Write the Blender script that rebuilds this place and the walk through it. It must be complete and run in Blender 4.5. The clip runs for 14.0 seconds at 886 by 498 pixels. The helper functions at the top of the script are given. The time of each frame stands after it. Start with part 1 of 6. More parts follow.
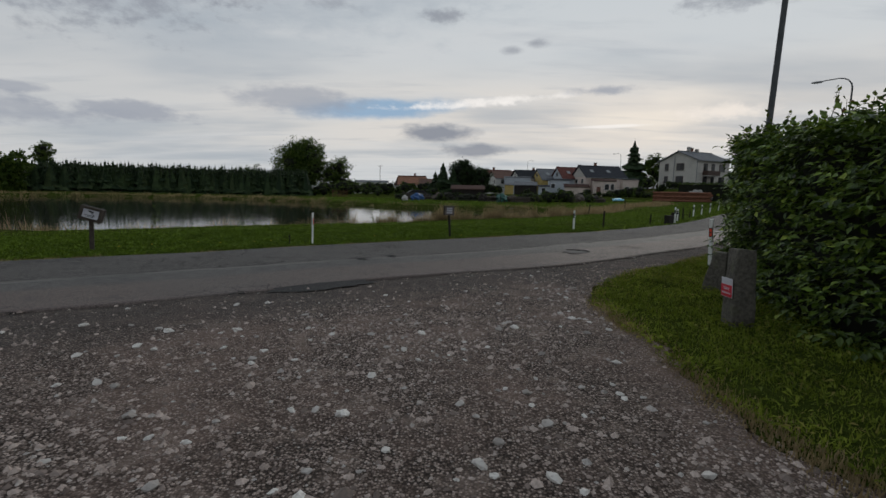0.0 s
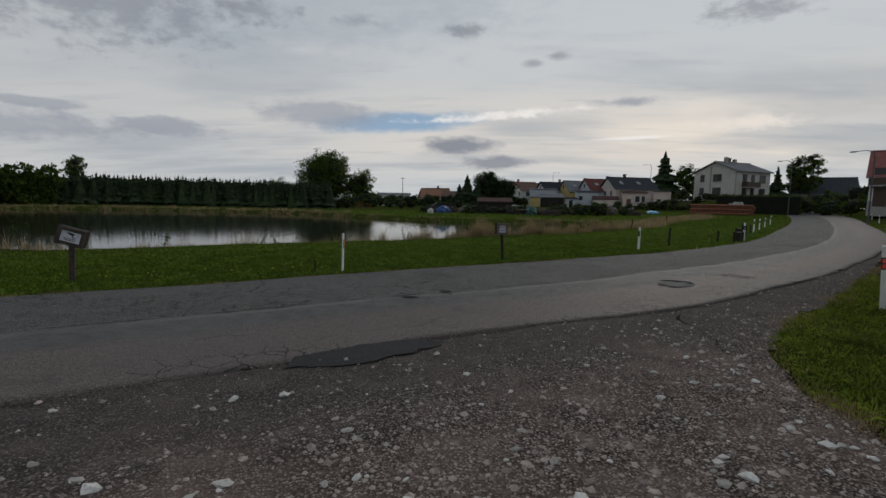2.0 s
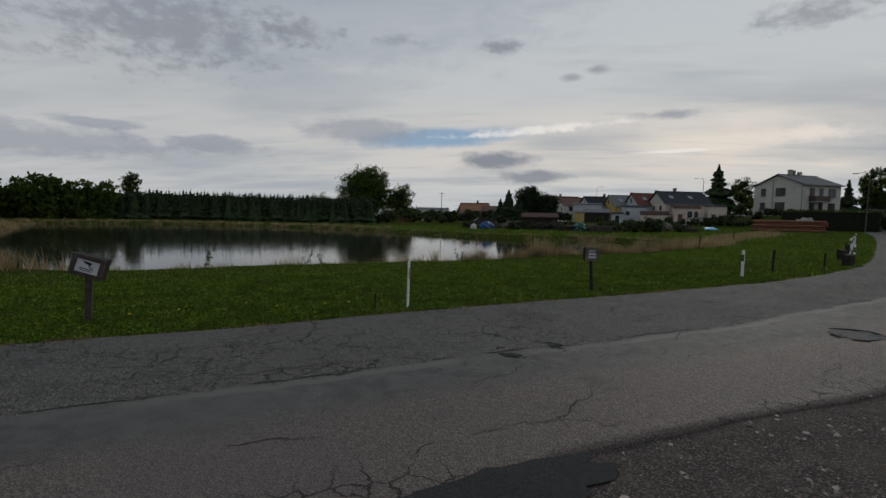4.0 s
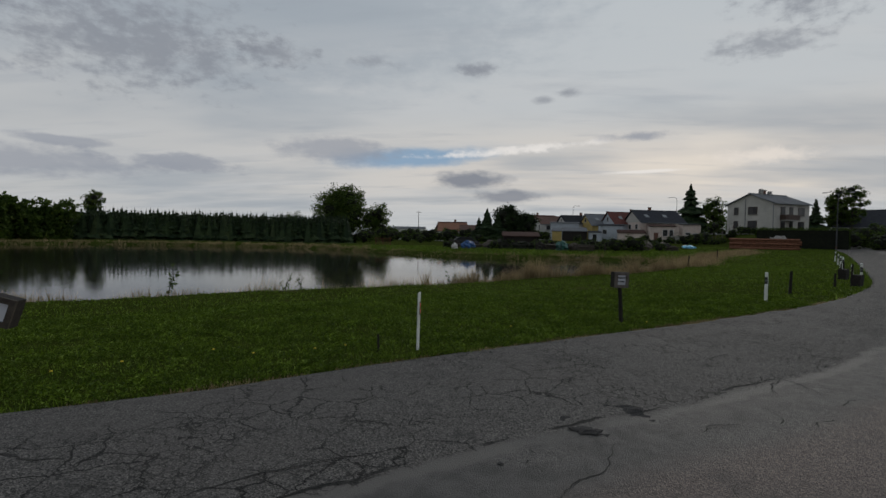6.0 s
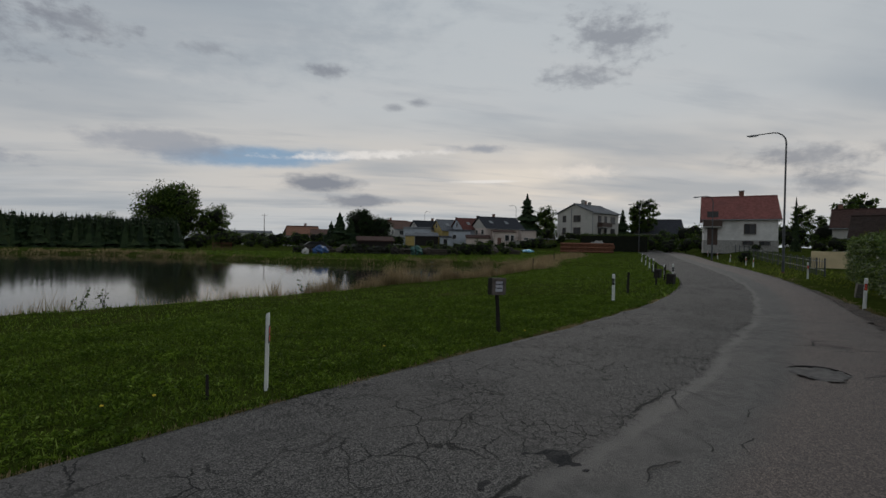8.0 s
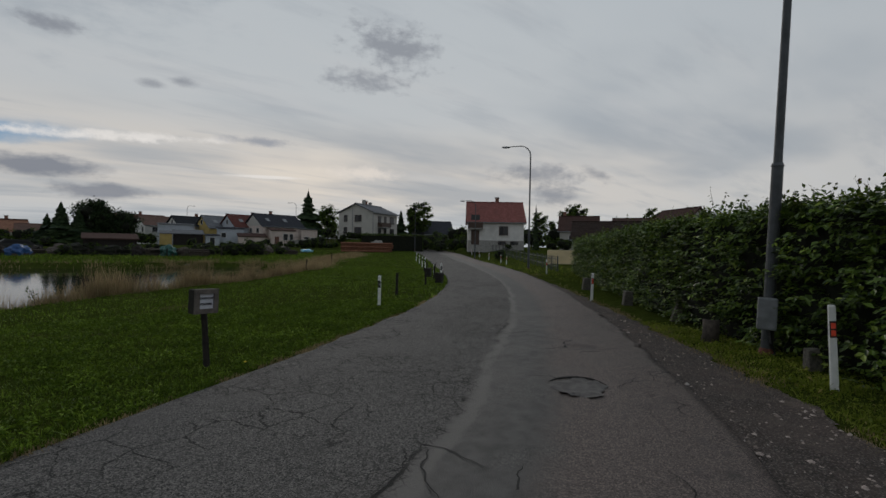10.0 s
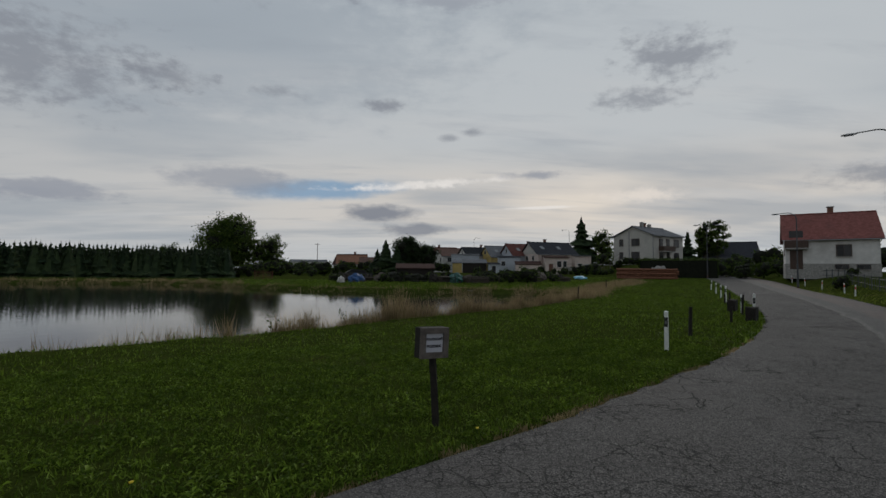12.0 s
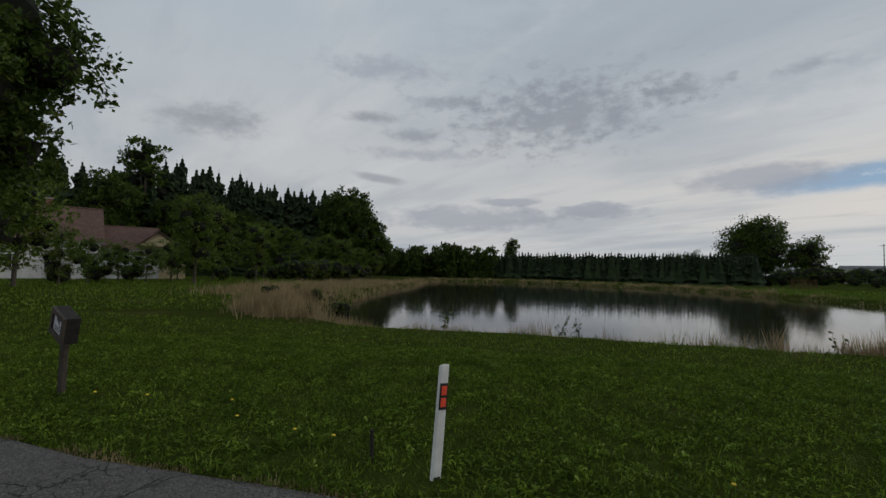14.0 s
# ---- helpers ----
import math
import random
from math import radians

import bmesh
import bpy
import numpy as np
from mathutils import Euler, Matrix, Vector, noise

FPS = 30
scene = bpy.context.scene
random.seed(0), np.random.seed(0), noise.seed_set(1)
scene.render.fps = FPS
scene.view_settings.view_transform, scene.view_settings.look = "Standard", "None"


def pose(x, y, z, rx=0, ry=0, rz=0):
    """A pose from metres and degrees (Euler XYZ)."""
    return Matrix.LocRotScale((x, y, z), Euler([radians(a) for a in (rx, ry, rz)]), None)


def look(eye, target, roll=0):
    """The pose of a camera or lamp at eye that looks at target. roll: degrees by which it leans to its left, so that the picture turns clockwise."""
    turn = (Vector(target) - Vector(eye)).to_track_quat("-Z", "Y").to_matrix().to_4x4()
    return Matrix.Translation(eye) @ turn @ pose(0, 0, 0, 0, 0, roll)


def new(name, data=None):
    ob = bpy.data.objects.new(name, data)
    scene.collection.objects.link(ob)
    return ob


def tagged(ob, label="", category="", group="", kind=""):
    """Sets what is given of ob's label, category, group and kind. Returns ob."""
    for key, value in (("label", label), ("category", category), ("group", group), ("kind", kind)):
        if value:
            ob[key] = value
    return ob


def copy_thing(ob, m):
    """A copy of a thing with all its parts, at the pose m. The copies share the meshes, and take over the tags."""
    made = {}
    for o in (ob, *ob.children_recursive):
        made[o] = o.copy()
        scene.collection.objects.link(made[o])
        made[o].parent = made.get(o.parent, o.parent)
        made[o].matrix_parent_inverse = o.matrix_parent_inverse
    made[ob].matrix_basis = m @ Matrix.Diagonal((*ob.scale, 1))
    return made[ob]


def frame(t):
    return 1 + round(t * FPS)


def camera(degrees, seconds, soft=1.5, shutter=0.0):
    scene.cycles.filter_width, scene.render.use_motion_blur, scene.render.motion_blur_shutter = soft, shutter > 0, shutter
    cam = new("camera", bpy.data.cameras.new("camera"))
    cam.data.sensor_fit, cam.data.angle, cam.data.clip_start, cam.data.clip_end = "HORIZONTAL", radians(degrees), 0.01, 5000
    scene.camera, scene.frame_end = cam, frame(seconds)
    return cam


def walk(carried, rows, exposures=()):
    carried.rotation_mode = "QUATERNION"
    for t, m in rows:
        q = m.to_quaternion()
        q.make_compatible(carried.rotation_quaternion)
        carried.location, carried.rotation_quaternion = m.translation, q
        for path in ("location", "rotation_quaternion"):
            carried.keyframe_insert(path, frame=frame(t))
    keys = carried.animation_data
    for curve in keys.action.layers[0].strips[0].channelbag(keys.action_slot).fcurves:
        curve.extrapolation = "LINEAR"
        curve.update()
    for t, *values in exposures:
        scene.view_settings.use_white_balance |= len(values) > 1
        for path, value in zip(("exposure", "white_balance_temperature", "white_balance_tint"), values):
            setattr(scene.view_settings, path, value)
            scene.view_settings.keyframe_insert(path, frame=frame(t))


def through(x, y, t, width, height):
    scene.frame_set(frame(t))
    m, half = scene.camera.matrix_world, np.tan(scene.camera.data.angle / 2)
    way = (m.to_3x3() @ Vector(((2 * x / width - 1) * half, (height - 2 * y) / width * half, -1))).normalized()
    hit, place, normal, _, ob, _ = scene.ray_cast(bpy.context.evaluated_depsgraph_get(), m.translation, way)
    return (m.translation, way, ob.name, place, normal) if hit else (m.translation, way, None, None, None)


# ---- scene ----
cam = camera(87.3, 14.0)

PATH = [
    (0, (-0.02, 0.82, 1.454), (-0.046, 2.804, 1.205), 1.2),
    (0.5, (-0.291, 1.499, 1.472), (-0.228, 3.486, 1.252), 1.1),
    (1, (-0.498, 1.981, 1.494), (-0.398, 3.967, 1.281), 1.2),
    (1.5, (-0.661, 2.578, 1.512), (-0.578, 4.565, 1.299), 1.2),
    (2, (-0.881, 3.118, 1.507), (-0.997, 5.104, 1.308), 1.1),
    (2.5, (-1.198, 3.58, 1.554), (-1.462, 5.552, 1.354), 0.9),
    (3, (-1.417, 4.045, 1.602), (-1.693, 6.016, 1.413), 1.1),
    (5.5, (-2.558, 6.026, 1.601), (-2.786, 8.012, 1.535), 0.9),
    (6, (-2.701, 6.331, 1.627), (-2.873, 8.322, 1.57), 1.0),
    (6.5, (-2.915, 6.644, 1.631), (-3.177, 8.626, 1.573), 0.8),
    (7, (-3.04, 6.943, 1.621), (-3.228, 8.933, 1.564), 0.8),
    (7.5, (-3.002, 7.281, 1.624), (-2.91, 9.279, 1.584), 1.0),
    (8, (-2.908, 7.637, 1.595), (-2.455, 9.585, 1.57), 1.0),
    (8.5, (-2.602, 8.036, 1.59), (-1.795, 9.866, 1.566), 1.2),
    (9, (-2.262, 8.427, 1.544), (-1.126, 10.074, 1.523), 1.2),
    (9.2, (-2.103, 8.589, 1.583), (-0.834, 10.135, 1.563), 1.2),
    (11.3, (-0.578, 10.306, 1.538), (0.573, 11.941, 1.582), 0.6),
    (11.5, (-0.532, 10.504, 1.566), (0.462, 12.239, 1.613), 0.7),
    (12, (-0.461, 10.87, 1.563), (-0.244, 12.856, 1.653), 0.5),
    (12.5, (-0.351, 11.043, 1.56), (-0.769, 12.991, 1.734), 0.4),
    (13, (-0.379, 10.999, 1.551), (-1.119, 12.849, 1.72), 0.9),
    (13.5, (-0.496, 10.835, 1.557), (-1.665, 12.453, 1.681), 1.2),
    (14, (-0.896, 10.792, 1.503), (-2.477, 12.013, 1.593), 1.1),
]
walk(cam, [(t, look(eye, target, roll)) for t, eye, target, roll in PATH],
     exposures=((0.0, 0.14), (1.0, 0.1), (2.5, 0.0), (5.5, -0.06), (7.0, -0.1), (9.0, -0.12), (11.5, -0.14), (13.0, 0.0), (14.0, 0.05)))

# ---------------------------------------------------------------- world and light
SUN_AZ, SUN_EL = 27.0, 16.0          # degrees, azimuth from +y towards +x

world = bpy.data.worlds.new("overcast_sky")
scene.world = world
world.use_nodes = True
WN, WL = world.node_tree.nodes, world.node_tree.links
WN.clear()


def wnode(kind, **sets):
    n = WN.new(kind)
    for k, v in sets.items():
        n.inputs[int(k[1:])].default_value = v
    return n


def wmath(op, a, b=None, c=None):
    n = WN.new("ShaderNodeMath")
    n.operation = op
    for i, v in enumerate((a, b, c)):
        if v is None:
            continue
        if isinstance(v, (int, float)):
            n.inputs[i].default_value = v
        else:
            WL.new(v, n.inputs[i])
    return n.outputs[0]


def wmix(fac, a, b):
    n = WN.new("ShaderNodeMix")
    n.data_type = "RGBA"
    for sock, v in ((n.inputs[0], fac), (n.inputs[6], a), (n.inputs[7], b)):
        if isinstance(v, (int, float)):
            sock.default_value = v
        elif isinstance(v, tuple):
            sock.default_value = (*v, 1)
        else:
            WL.new(v, sock)
    return n.outputs[2]


def wrange(v, a, b, c=0.0, d=1.0):
    n = WN.new("ShaderNodeMapRange")
    n.interpolation_type = "SMOOTHSTEP"
    for i, x in enumerate((v, a, b, c, d)):
        if isinstance(x, (int, float)):
            n.inputs[i].default_value = x
        else:
            WL.new(x, n.inputs[i])
    return n.outputs[0]


coord = WN.new("ShaderNodeTexCoord")
sep = WN.new("ShaderNodeSeparateXYZ")
WL.new(coord.outputs["Generated"], sep.inputs[0])
SX, SY, SZ = sep.outputs
az = wmath("MULTIPLY", wmath("ARCTAN2", SX, SY), 57.2958)
el = wmath("MULTIPLY", wmath("ARCSINE", SZ), 57.2958)
azel = WN.new("ShaderNodeCombineXYZ")
WL.new(az, azel.inputs[0]), WL.new(el, azel.inputs[1])
# cloud deck coordinates: a flat layer seen in perspective
den = wmath("ADD", wmath("MAXIMUM", SZ, 0.0), 0.09)
deck = WN.new("ShaderNodeCombineXYZ")
WL.new(wmath("DIVIDE", SX, den), deck.inputs[0]), WL.new(wmath("DIVIDE", SY, den), deck.inputs[1])


def wnoise(vec, scale, detail=5.0, rough=0.55, stretch=(1, 1, 1), off=(0, 0, 0), turn=0.0):
    m = WN.new("ShaderNodeMapping")
    m.inputs[1].default_value, m.inputs[3].default_value = off, stretch
    m.inputs[2].default_value = (0, 0, radians(turn))
    WL.new(vec, m.inputs[0])
    n = WN.new("ShaderNodeTexNoise")
    n.inputs["Scale"].default_value, n.inputs["Detail"].default_value, n.inputs["Roughness"].default_value = scale, detail, rough
    WL.new(m.outputs[0], n.inputs[0])
    return n.outputs[0]


sky = WN.new("ShaderNodeTexSky")
sky.sky_type, sky.sun_disc = "NISHITA", False
sky.sun_elevation, sky.sun_rotation = radians(SUN_EL), radians(SUN_AZ)
sky_dim = WN.new("ShaderNodeVectorMath")
sky_dim.operation = "SCALE"
sky_dim.inputs[3].default_value = 0.07
WL.new(sky.outputs[0], sky_dim.inputs[0])

near_sun = wrange(wmath("ABSOLUTE", wmath("SUBTRACT", az, 24.0)), 75.0, 5.0)
low = wmath("MULTIPLY", wrange(el, 16.0, 8.5), wrange(el, 2.0, 6.0))
grey_deck = wmix(wrange(el, 4.0, 34.0), (0.440, 0.447, 0.452), (0.335, 0.383, 0.430))
lit_side = wmix(wrange(wmath("ABSOLUTE", wmath("SUBTRACT", az, 30.0)), 80.0, 10.0, 0.0, 0.55), grey_deck, (0.505, 0.530, 0.545))
warm = wmix(wmath("MULTIPLY", near_sun, low), lit_side, (0.585, 0.545, 0.50))
broad = wnoise(deck.outputs[0], 0.42, 4.0, 0.5, (1.0, 1.7, 1), (3.1, 0.4, 0), 24)
streak = wnoise(deck.outputs[0], 1.1, 6.0, 0.55, (0.55, 1.9, 1), (0.3, 7.7, 0), 18)
deck1 = wmix(wrange(broad, 0.42, 0.66, 0.0, 0.62), warm, (0.265, 0.305, 0.350))
veil = wnoise(deck.outputs[0], 2.3, 7.0, 0.6, (0.4, 1.6, 1), (5.3, 2.7, 0), 20)
deck2 = wmix(wrange(streak, 0.48, 0.70, 0.0, 0.42), deck1, (0.485, 0.495, 0.505))
deck2 = wmix(wrange(veil, 0.50, 0.72, 0.0, 0.35), deck2, (0.285, 0.315, 0.355))
# thin places where the blue of the clear sky comes through
cover = wrange(wnoise(deck.outputs[0], 0.5, 3.0, 0.5, (1, 1.4, 1), (9.3, 1.2, 0)), 0.30, 0.42, 0.965, 1.0)
field = wmix(cover, sky_dim.outputs[0], deck2)
rag = wnoise(azel.outputs[0], 0.22, 6.0, 0.62, (1.0, 2.4, 1))
rag2 = wnoise(azel.outputs[0], 0.42, 8.0, 0.64, (1.0, 1.8, 1), (40, 3, 0))


def cloud(base, a, e, wa, we, tone, alpha, turn=0.0, ragged=1.4, fine=False):
    """One ragged cloud of the deck at azimuth a and elevation e, wa by we degrees."""
    m = WN.new("ShaderNodeMapping")
    m.vector_type = "TEXTURE"
    m.inputs[1].default_value, m.inputs[2].default_value, m.inputs[3].default_value = (a, e, 0), (0, 0, radians(turn)), (wa, we, 1)
    WL.new(azel.outputs[0], m.inputs[0])
    ln = WN.new("ShaderNodeVectorMath")
    ln.operation = "LENGTH"
    WL.new(m.outputs[0], ln.inputs[0])
    d = wmath("ADD", ln.outputs["Value"], wmath("MULTIPLY", wmath("SUBTRACT", rag2 if fine else rag, 0.5), ragged * 2.2))
    return wmix(wrange(d, 1.45 if fine else 1.2, 0.05 if fine else 0.45, 0.0, alpha), base, tone)


DARK, MID, BLUE, PALE = (0.20, 0.215, 0.25), (0.25, 0.27, 0.315), (0.215, 0.32, 0.445), (0.74, 0.71, 0.68)
for a, e, wa, we, tone, alpha, turn, ragged, fine in (
    (-22.0, 25.0, 34.0, 9.0, (0.27, 0.31, 0.355), 0.45, 2, 0.7, False), (8.0, 33.0, 26.0, 6.0, (0.28, 0.32, 0.365), 0.35, 0, 0.7, False),
    (-9.0, 9.4, 10.5, 1.25, BLUE, 0.95, 3, 0.5, False), (-17.8, 9.9, 7.5, 1.6, MID, 0.7, 0, 0.8, False),
    (5.0, 10.6, 9.0, 0.42, PALE, 0.7, 4, 1.7, True), (1.0, 10.0, 7.0, 0.3, PALE, 0.6, 3, 1.5, True), (29.1, 8.7, 4.2, 0.75, (0.70, 0.64, 0.58), 0.8, 0, 1.4, True),
    (18.2, 7.6, 4.5, 0.22, PALE, 0.7, 1, 0.5, False), (17.4, 11.5, 3.6, 0.45, MID, 0.8, 0, 1.2, True),
    (-1.9, 6.9, 4.8, 1.05, DARK, 0.95, 0, 0.8, False), (3.1, 4.9, 4.4, 0.85, DARK, 0.85, 0, 0.9, False),
    (-34.5, 7.3, 6.5, 1.0, MID, 0.8, 0, 1.1, False), (-49.0, 6.4, 13.0, 1.5, MID, 0.7, 0, 1.0, False),
    (9.6, 16.7, 1.3, 0.45, DARK, 0.7, 0, 1.0, True), (6.8, 16.0, 1.3, 0.4, DARK, 0.6, 0, 1.0, True),
    (-1.1, 19.4, 2.6, 0.8, DARK, 0.65, 0, 1.4, True), (-38.4, 18.6, 11.0, 3.8, DARK, 0.72, 4, 1.9, True),
    (-25.0, 19.8, 4.0, 1.3, DARK, 0.6, 0, 1.6, True), (-14.0, 20.0, 3.0, 0.6, DARK, 0.5, 0, 1.6, True),
    (32.7, 23.1, 5.0, 2.2, DARK, 0.75, -8, 1.7, True), (29.7, 19.2, 4.6, 1.2, DARK, 0.65, 0, 1.7, True),
    (51.1, 8.8, 5.0, 1.3, DARK, 0.7, -5, 1.4, True), (52.6, 6.4, 2.6, 1.0, DARK, 0.7, 0, 1.2, True),
    (57.0, 9.0, 1.8, 0.6, DARK, 0.6, -25, 1.0, True), (-1.5, 19.7, 2.2, 0.7, DARK, 0.5, 0, 1.2, True),
    (-79.3, 15.8, 5.2, 1.7, DARK, 0.7, 4, 1.2, True), (-61.3, 18.0, 3.4, 0.7, DARK, 0.7, 0, 1.1, True),
    (-56.0, 16.2, 3.4, 0.9, DARK, 0.6, 0, 1.4, True), (-60.4, 11.0, 3.2, 0.6, DARK, 0.6, -8, 0.6, False),
    (-52.0, 20.0, 5.0, 0.9, DARK, 0.5, 0, 1.7, True), (-60.0, 23.5, 7.5, 1.4, MID, 0.6, 0, 1.5, True),
    (-55.0, 14.0, 8.0, 0.7, MID, 0.6, 0, 1.4, True), (-44.0, 8.4, 4.5, 0.5, MID, 0.7, 0, 1.0, False),
    (-8.2, 32.1, 8.0, 2.2, DARK, 0.6, 3, 1.4, False), (31.7, 32.0, 7.0, 2.0, DARK, 0.5, 0, 1.6, True),
    (-20.0, 30.0, 5.0, 1.6, DARK, 0.45, 0, 1.6, True), (8.0, 31.0, 8.0, 1.2, MID, 0.55, 2, 1.2, False),
):
    field = cloud(field, a, e, wa, we, tone, alpha, turn, ragged, fine)
ground_side = wmix(wrange(el, -0.5, 0.3), (0.06, 0.065, 0.06), field)
bg = WN.new("ShaderNodeBackground")
bg.inputs[1].default_value = 1.17
WL.new(ground_side, bg.inputs[0])
out = WN.new("ShaderNodeOutputWorld")
WL.new(bg.outputs[0], out.inputs[0])

sun_data = bpy.data.lights.new("sun", "SUN")
sun_data.energy, sun_data.angle, sun_data.color = 0.55, radians(25), (1.0, 0.93, 0.84)
sun = new("sun", sun_data)
_a, _e = radians(SUN_AZ), radians(SUN_EL)
sun.matrix_world = look((math.sin(_a) * 50, math.cos(_a) * 50, math.tan(_e) * 50), (0, 0, 0))


# ---------------------------------------------------------------- materials
class Nodes:
    """A small wrapper that builds one node material."""

    def __init__(self, name, rough=0.8, metal=0.0, spec=0.4):
        self.m = bpy.data.materials.new(name)
        self.m.use_nodes = True
        self.t = self.m.node_tree
        self.b = self.t.nodes["Principled BSDF"]
        self.b.inputs["Roughness"].default_value = rough
        self.b.inputs["Metallic"].default_value = metal
        self.b.inputs["Specular IOR Level"].default_value = spec
        self.pos = self.t.nodes.new("ShaderNodeNewGeometry")
        self.tex = self.t.nodes.new("ShaderNodeTexCoord")

    def put(self, sock, v):
        if isinstance(v, (int, float)):
            sock.default_value = v
        elif isinstance(v, tuple):
            sock.default_value = (*v, 1) if len(v) == 3 and sock.type == "RGBA" else v
        else:
            self.t.links.new(v, sock)

    def noise(self, scale, detail=4.0, rough=0.55, space="world", stretch=None, color=False):
        n = self.t.nodes.new("ShaderNodeTexNoise")
        n.inputs["Scale"].default_value, n.inputs["Detail"].default_value, n.inputs["Roughness"].default_value = scale, detail, rough
        src = self.pos.outputs["Position"] if space == "world" else self.tex.outputs["Object"]
        if stretch:
            mp = self.t.nodes.new("ShaderNodeMapping")
            mp.inputs[3].default_value = stretch
            self.t.links.new(src, mp.inputs[0])
            src = mp.outputs[0]
        self.t.links.new(src, n.inputs[0])
        return n.outputs[1 if color else 0]

    def voronoi(self, scale, feature="F1", vec=None, out="Distance", stretch=None):
        n = self.t.nodes.new("ShaderNodeTexVoronoi")
        n.feature = feature
        n.inputs["Scale"].default_value = scale
        src = vec if vec is not None else self.pos.outputs["Position"]
        if stretch:
            mp = self.t.nodes.new("ShaderNodeMapping")
            mp.inputs[3].default_value = stretch
            self.t.links.new(src, mp.inputs[0])
            src = mp.outputs[0]
        self.t.links.new(src, n.inputs[0])
        return n.outputs[out]

    def math(self, op, a, b=0.0):
        n = self.t.nodes.new("ShaderNodeMath")
        n.operation = op
        self.put(n.inputs[0], a), self.put(n.inputs[1], b)
        return n.outputs[0]

    def range(self, v, a, b, c=0.0, d=1.0):
        n = self.t.nodes.new("ShaderNodeMapRange")
        n.interpolation_type = "SMOOTHSTEP"
        for i, x in enumerate((v, a, b, c, d)):
            self.put(n.inputs[i], x)
        return n.outputs[0]

    def mix(self, fac, a, b, blend="MIX"):
        n = self.t.nodes.new("ShaderNodeMix")
        n.data_type, n.blend_type = "RGBA", blend
        self.put(n.inputs[0], fac), self.put(n.inputs[6], a), self.put(n.inputs[7], b)
        return n.outputs[2]

    def island(self):
        return self.pos.outputs["Random Per Island"]

    def object_random(self):
        n = self.t.nodes.new("ShaderNodeObjectInfo")
        return n.outputs["Random"]

    def color(self, v):
        self.put(self.b.inputs["Base Color"], v)
        return self

    def rough(self, v):
        self.put(self.b.inputs["Roughness"], v)
        return self

    def bump(self, h, strength=0.4, dist=0.01):
        n = self.t.nodes.new("ShaderNodeBump")
        n.inputs["Strength"].default_value, n.inputs["Distance"].default_value = strength, dist
        self.t.links.new(h, n.inputs["Height"])
        self.t.links.new(n.outputs[0], self.b.inputs["Normal"])
        return self


def plain(name, c, rough=0.7, metal=0.0, vary=0.25, scale=9.0, dirt=None, bump=0.15):
    """Paint, metal, wood or stone: one colour with fine grain and larger stains."""
    n = Nodes(name, rough, metal)
    dark = tuple(x * (1 - vary) for x in c)
    lite = tuple(min(1.0, x * (1 + vary * 0.6)) for x in c)
    col = n.mix(n.range(n.noise(scale, 6, 0.65), 0.3, 0.7), dark, lite)
    stain = n.range(n.noise(scale * 0.23, 4, 0.6), 0.5, 0.75, 0.0, 0.55)
    col = n.mix(stain, col, dirt or tuple(x * 0.62 for x in c))
    n.color(col).bump(n.noise(scale * 7, 3, 0.6), bump, 0.004)
    return n.m


def leaf_mat(name, a, b, c, gloss=0.45, through=0.35, sheen=0.12, patchy=0.9):
    """Leaves: each one its own tone between a and b, some c; light passes through a little."""
    n = Nodes(name, gloss, 0.0, sheen)
    r = n.island()
    col = n.mix(n.range(r, 0.0, 0.8), a, b)
    col = n.mix(n.range(r, 0.86, 1.0), col, c)
    col = n.mix(n.range(n.noise(patchy, 4), 0.35, 0.65, 0.0, 0.6), col, tuple(x * 0.5 for x in a))
    if patchy > 2:
        col = n.mix(n.range(n.noise(patchy * 0.16, 4), 0.4, 0.66, 0.0, 0.55), col, tuple(x * 0.75 for x in a))
    n.color(col)
    tr = n.t.nodes.new("ShaderNodeBsdfTranslucent")
    n.t.links.new(col, tr.inputs[0])
    ms = n.t.nodes.new("ShaderNodeMixShader")
    ms.inputs[0].default_value = through
    n.t.links.new(n.b.outputs[0], ms.inputs[1]), n.t.links.new(tr.outputs[0], ms.inputs[2])
    n.t.links.new(ms.outputs[0], n.t.nodes["Material Output"].inputs[0])
    return n.m


def ground_mat():
    n = Nodes("meadow_soil", 1.0, 0.0, 0.0)
    fine = n.noise(38.0, 4, 0.7)
    mid = n.noise(2.3, 5, 0.6)
    col = n.mix(n.range(fine, 0.3, 0.7), (0.016, 0.022, 0.004), (0.052, 0.072, 0.014))
    col = n.mix(n.range(mid, 0.42, 0.7, 0.0, 0.45), col, (0.068, 0.08, 0.018))
    col = n.mix(n.range(n.noise(0.35, 4), 0.56, 0.72, 0.0, 0.7), col, (0.085, 0.078, 0.03))
    return n.color(col).bump(fine, 0.9, 0.03).m


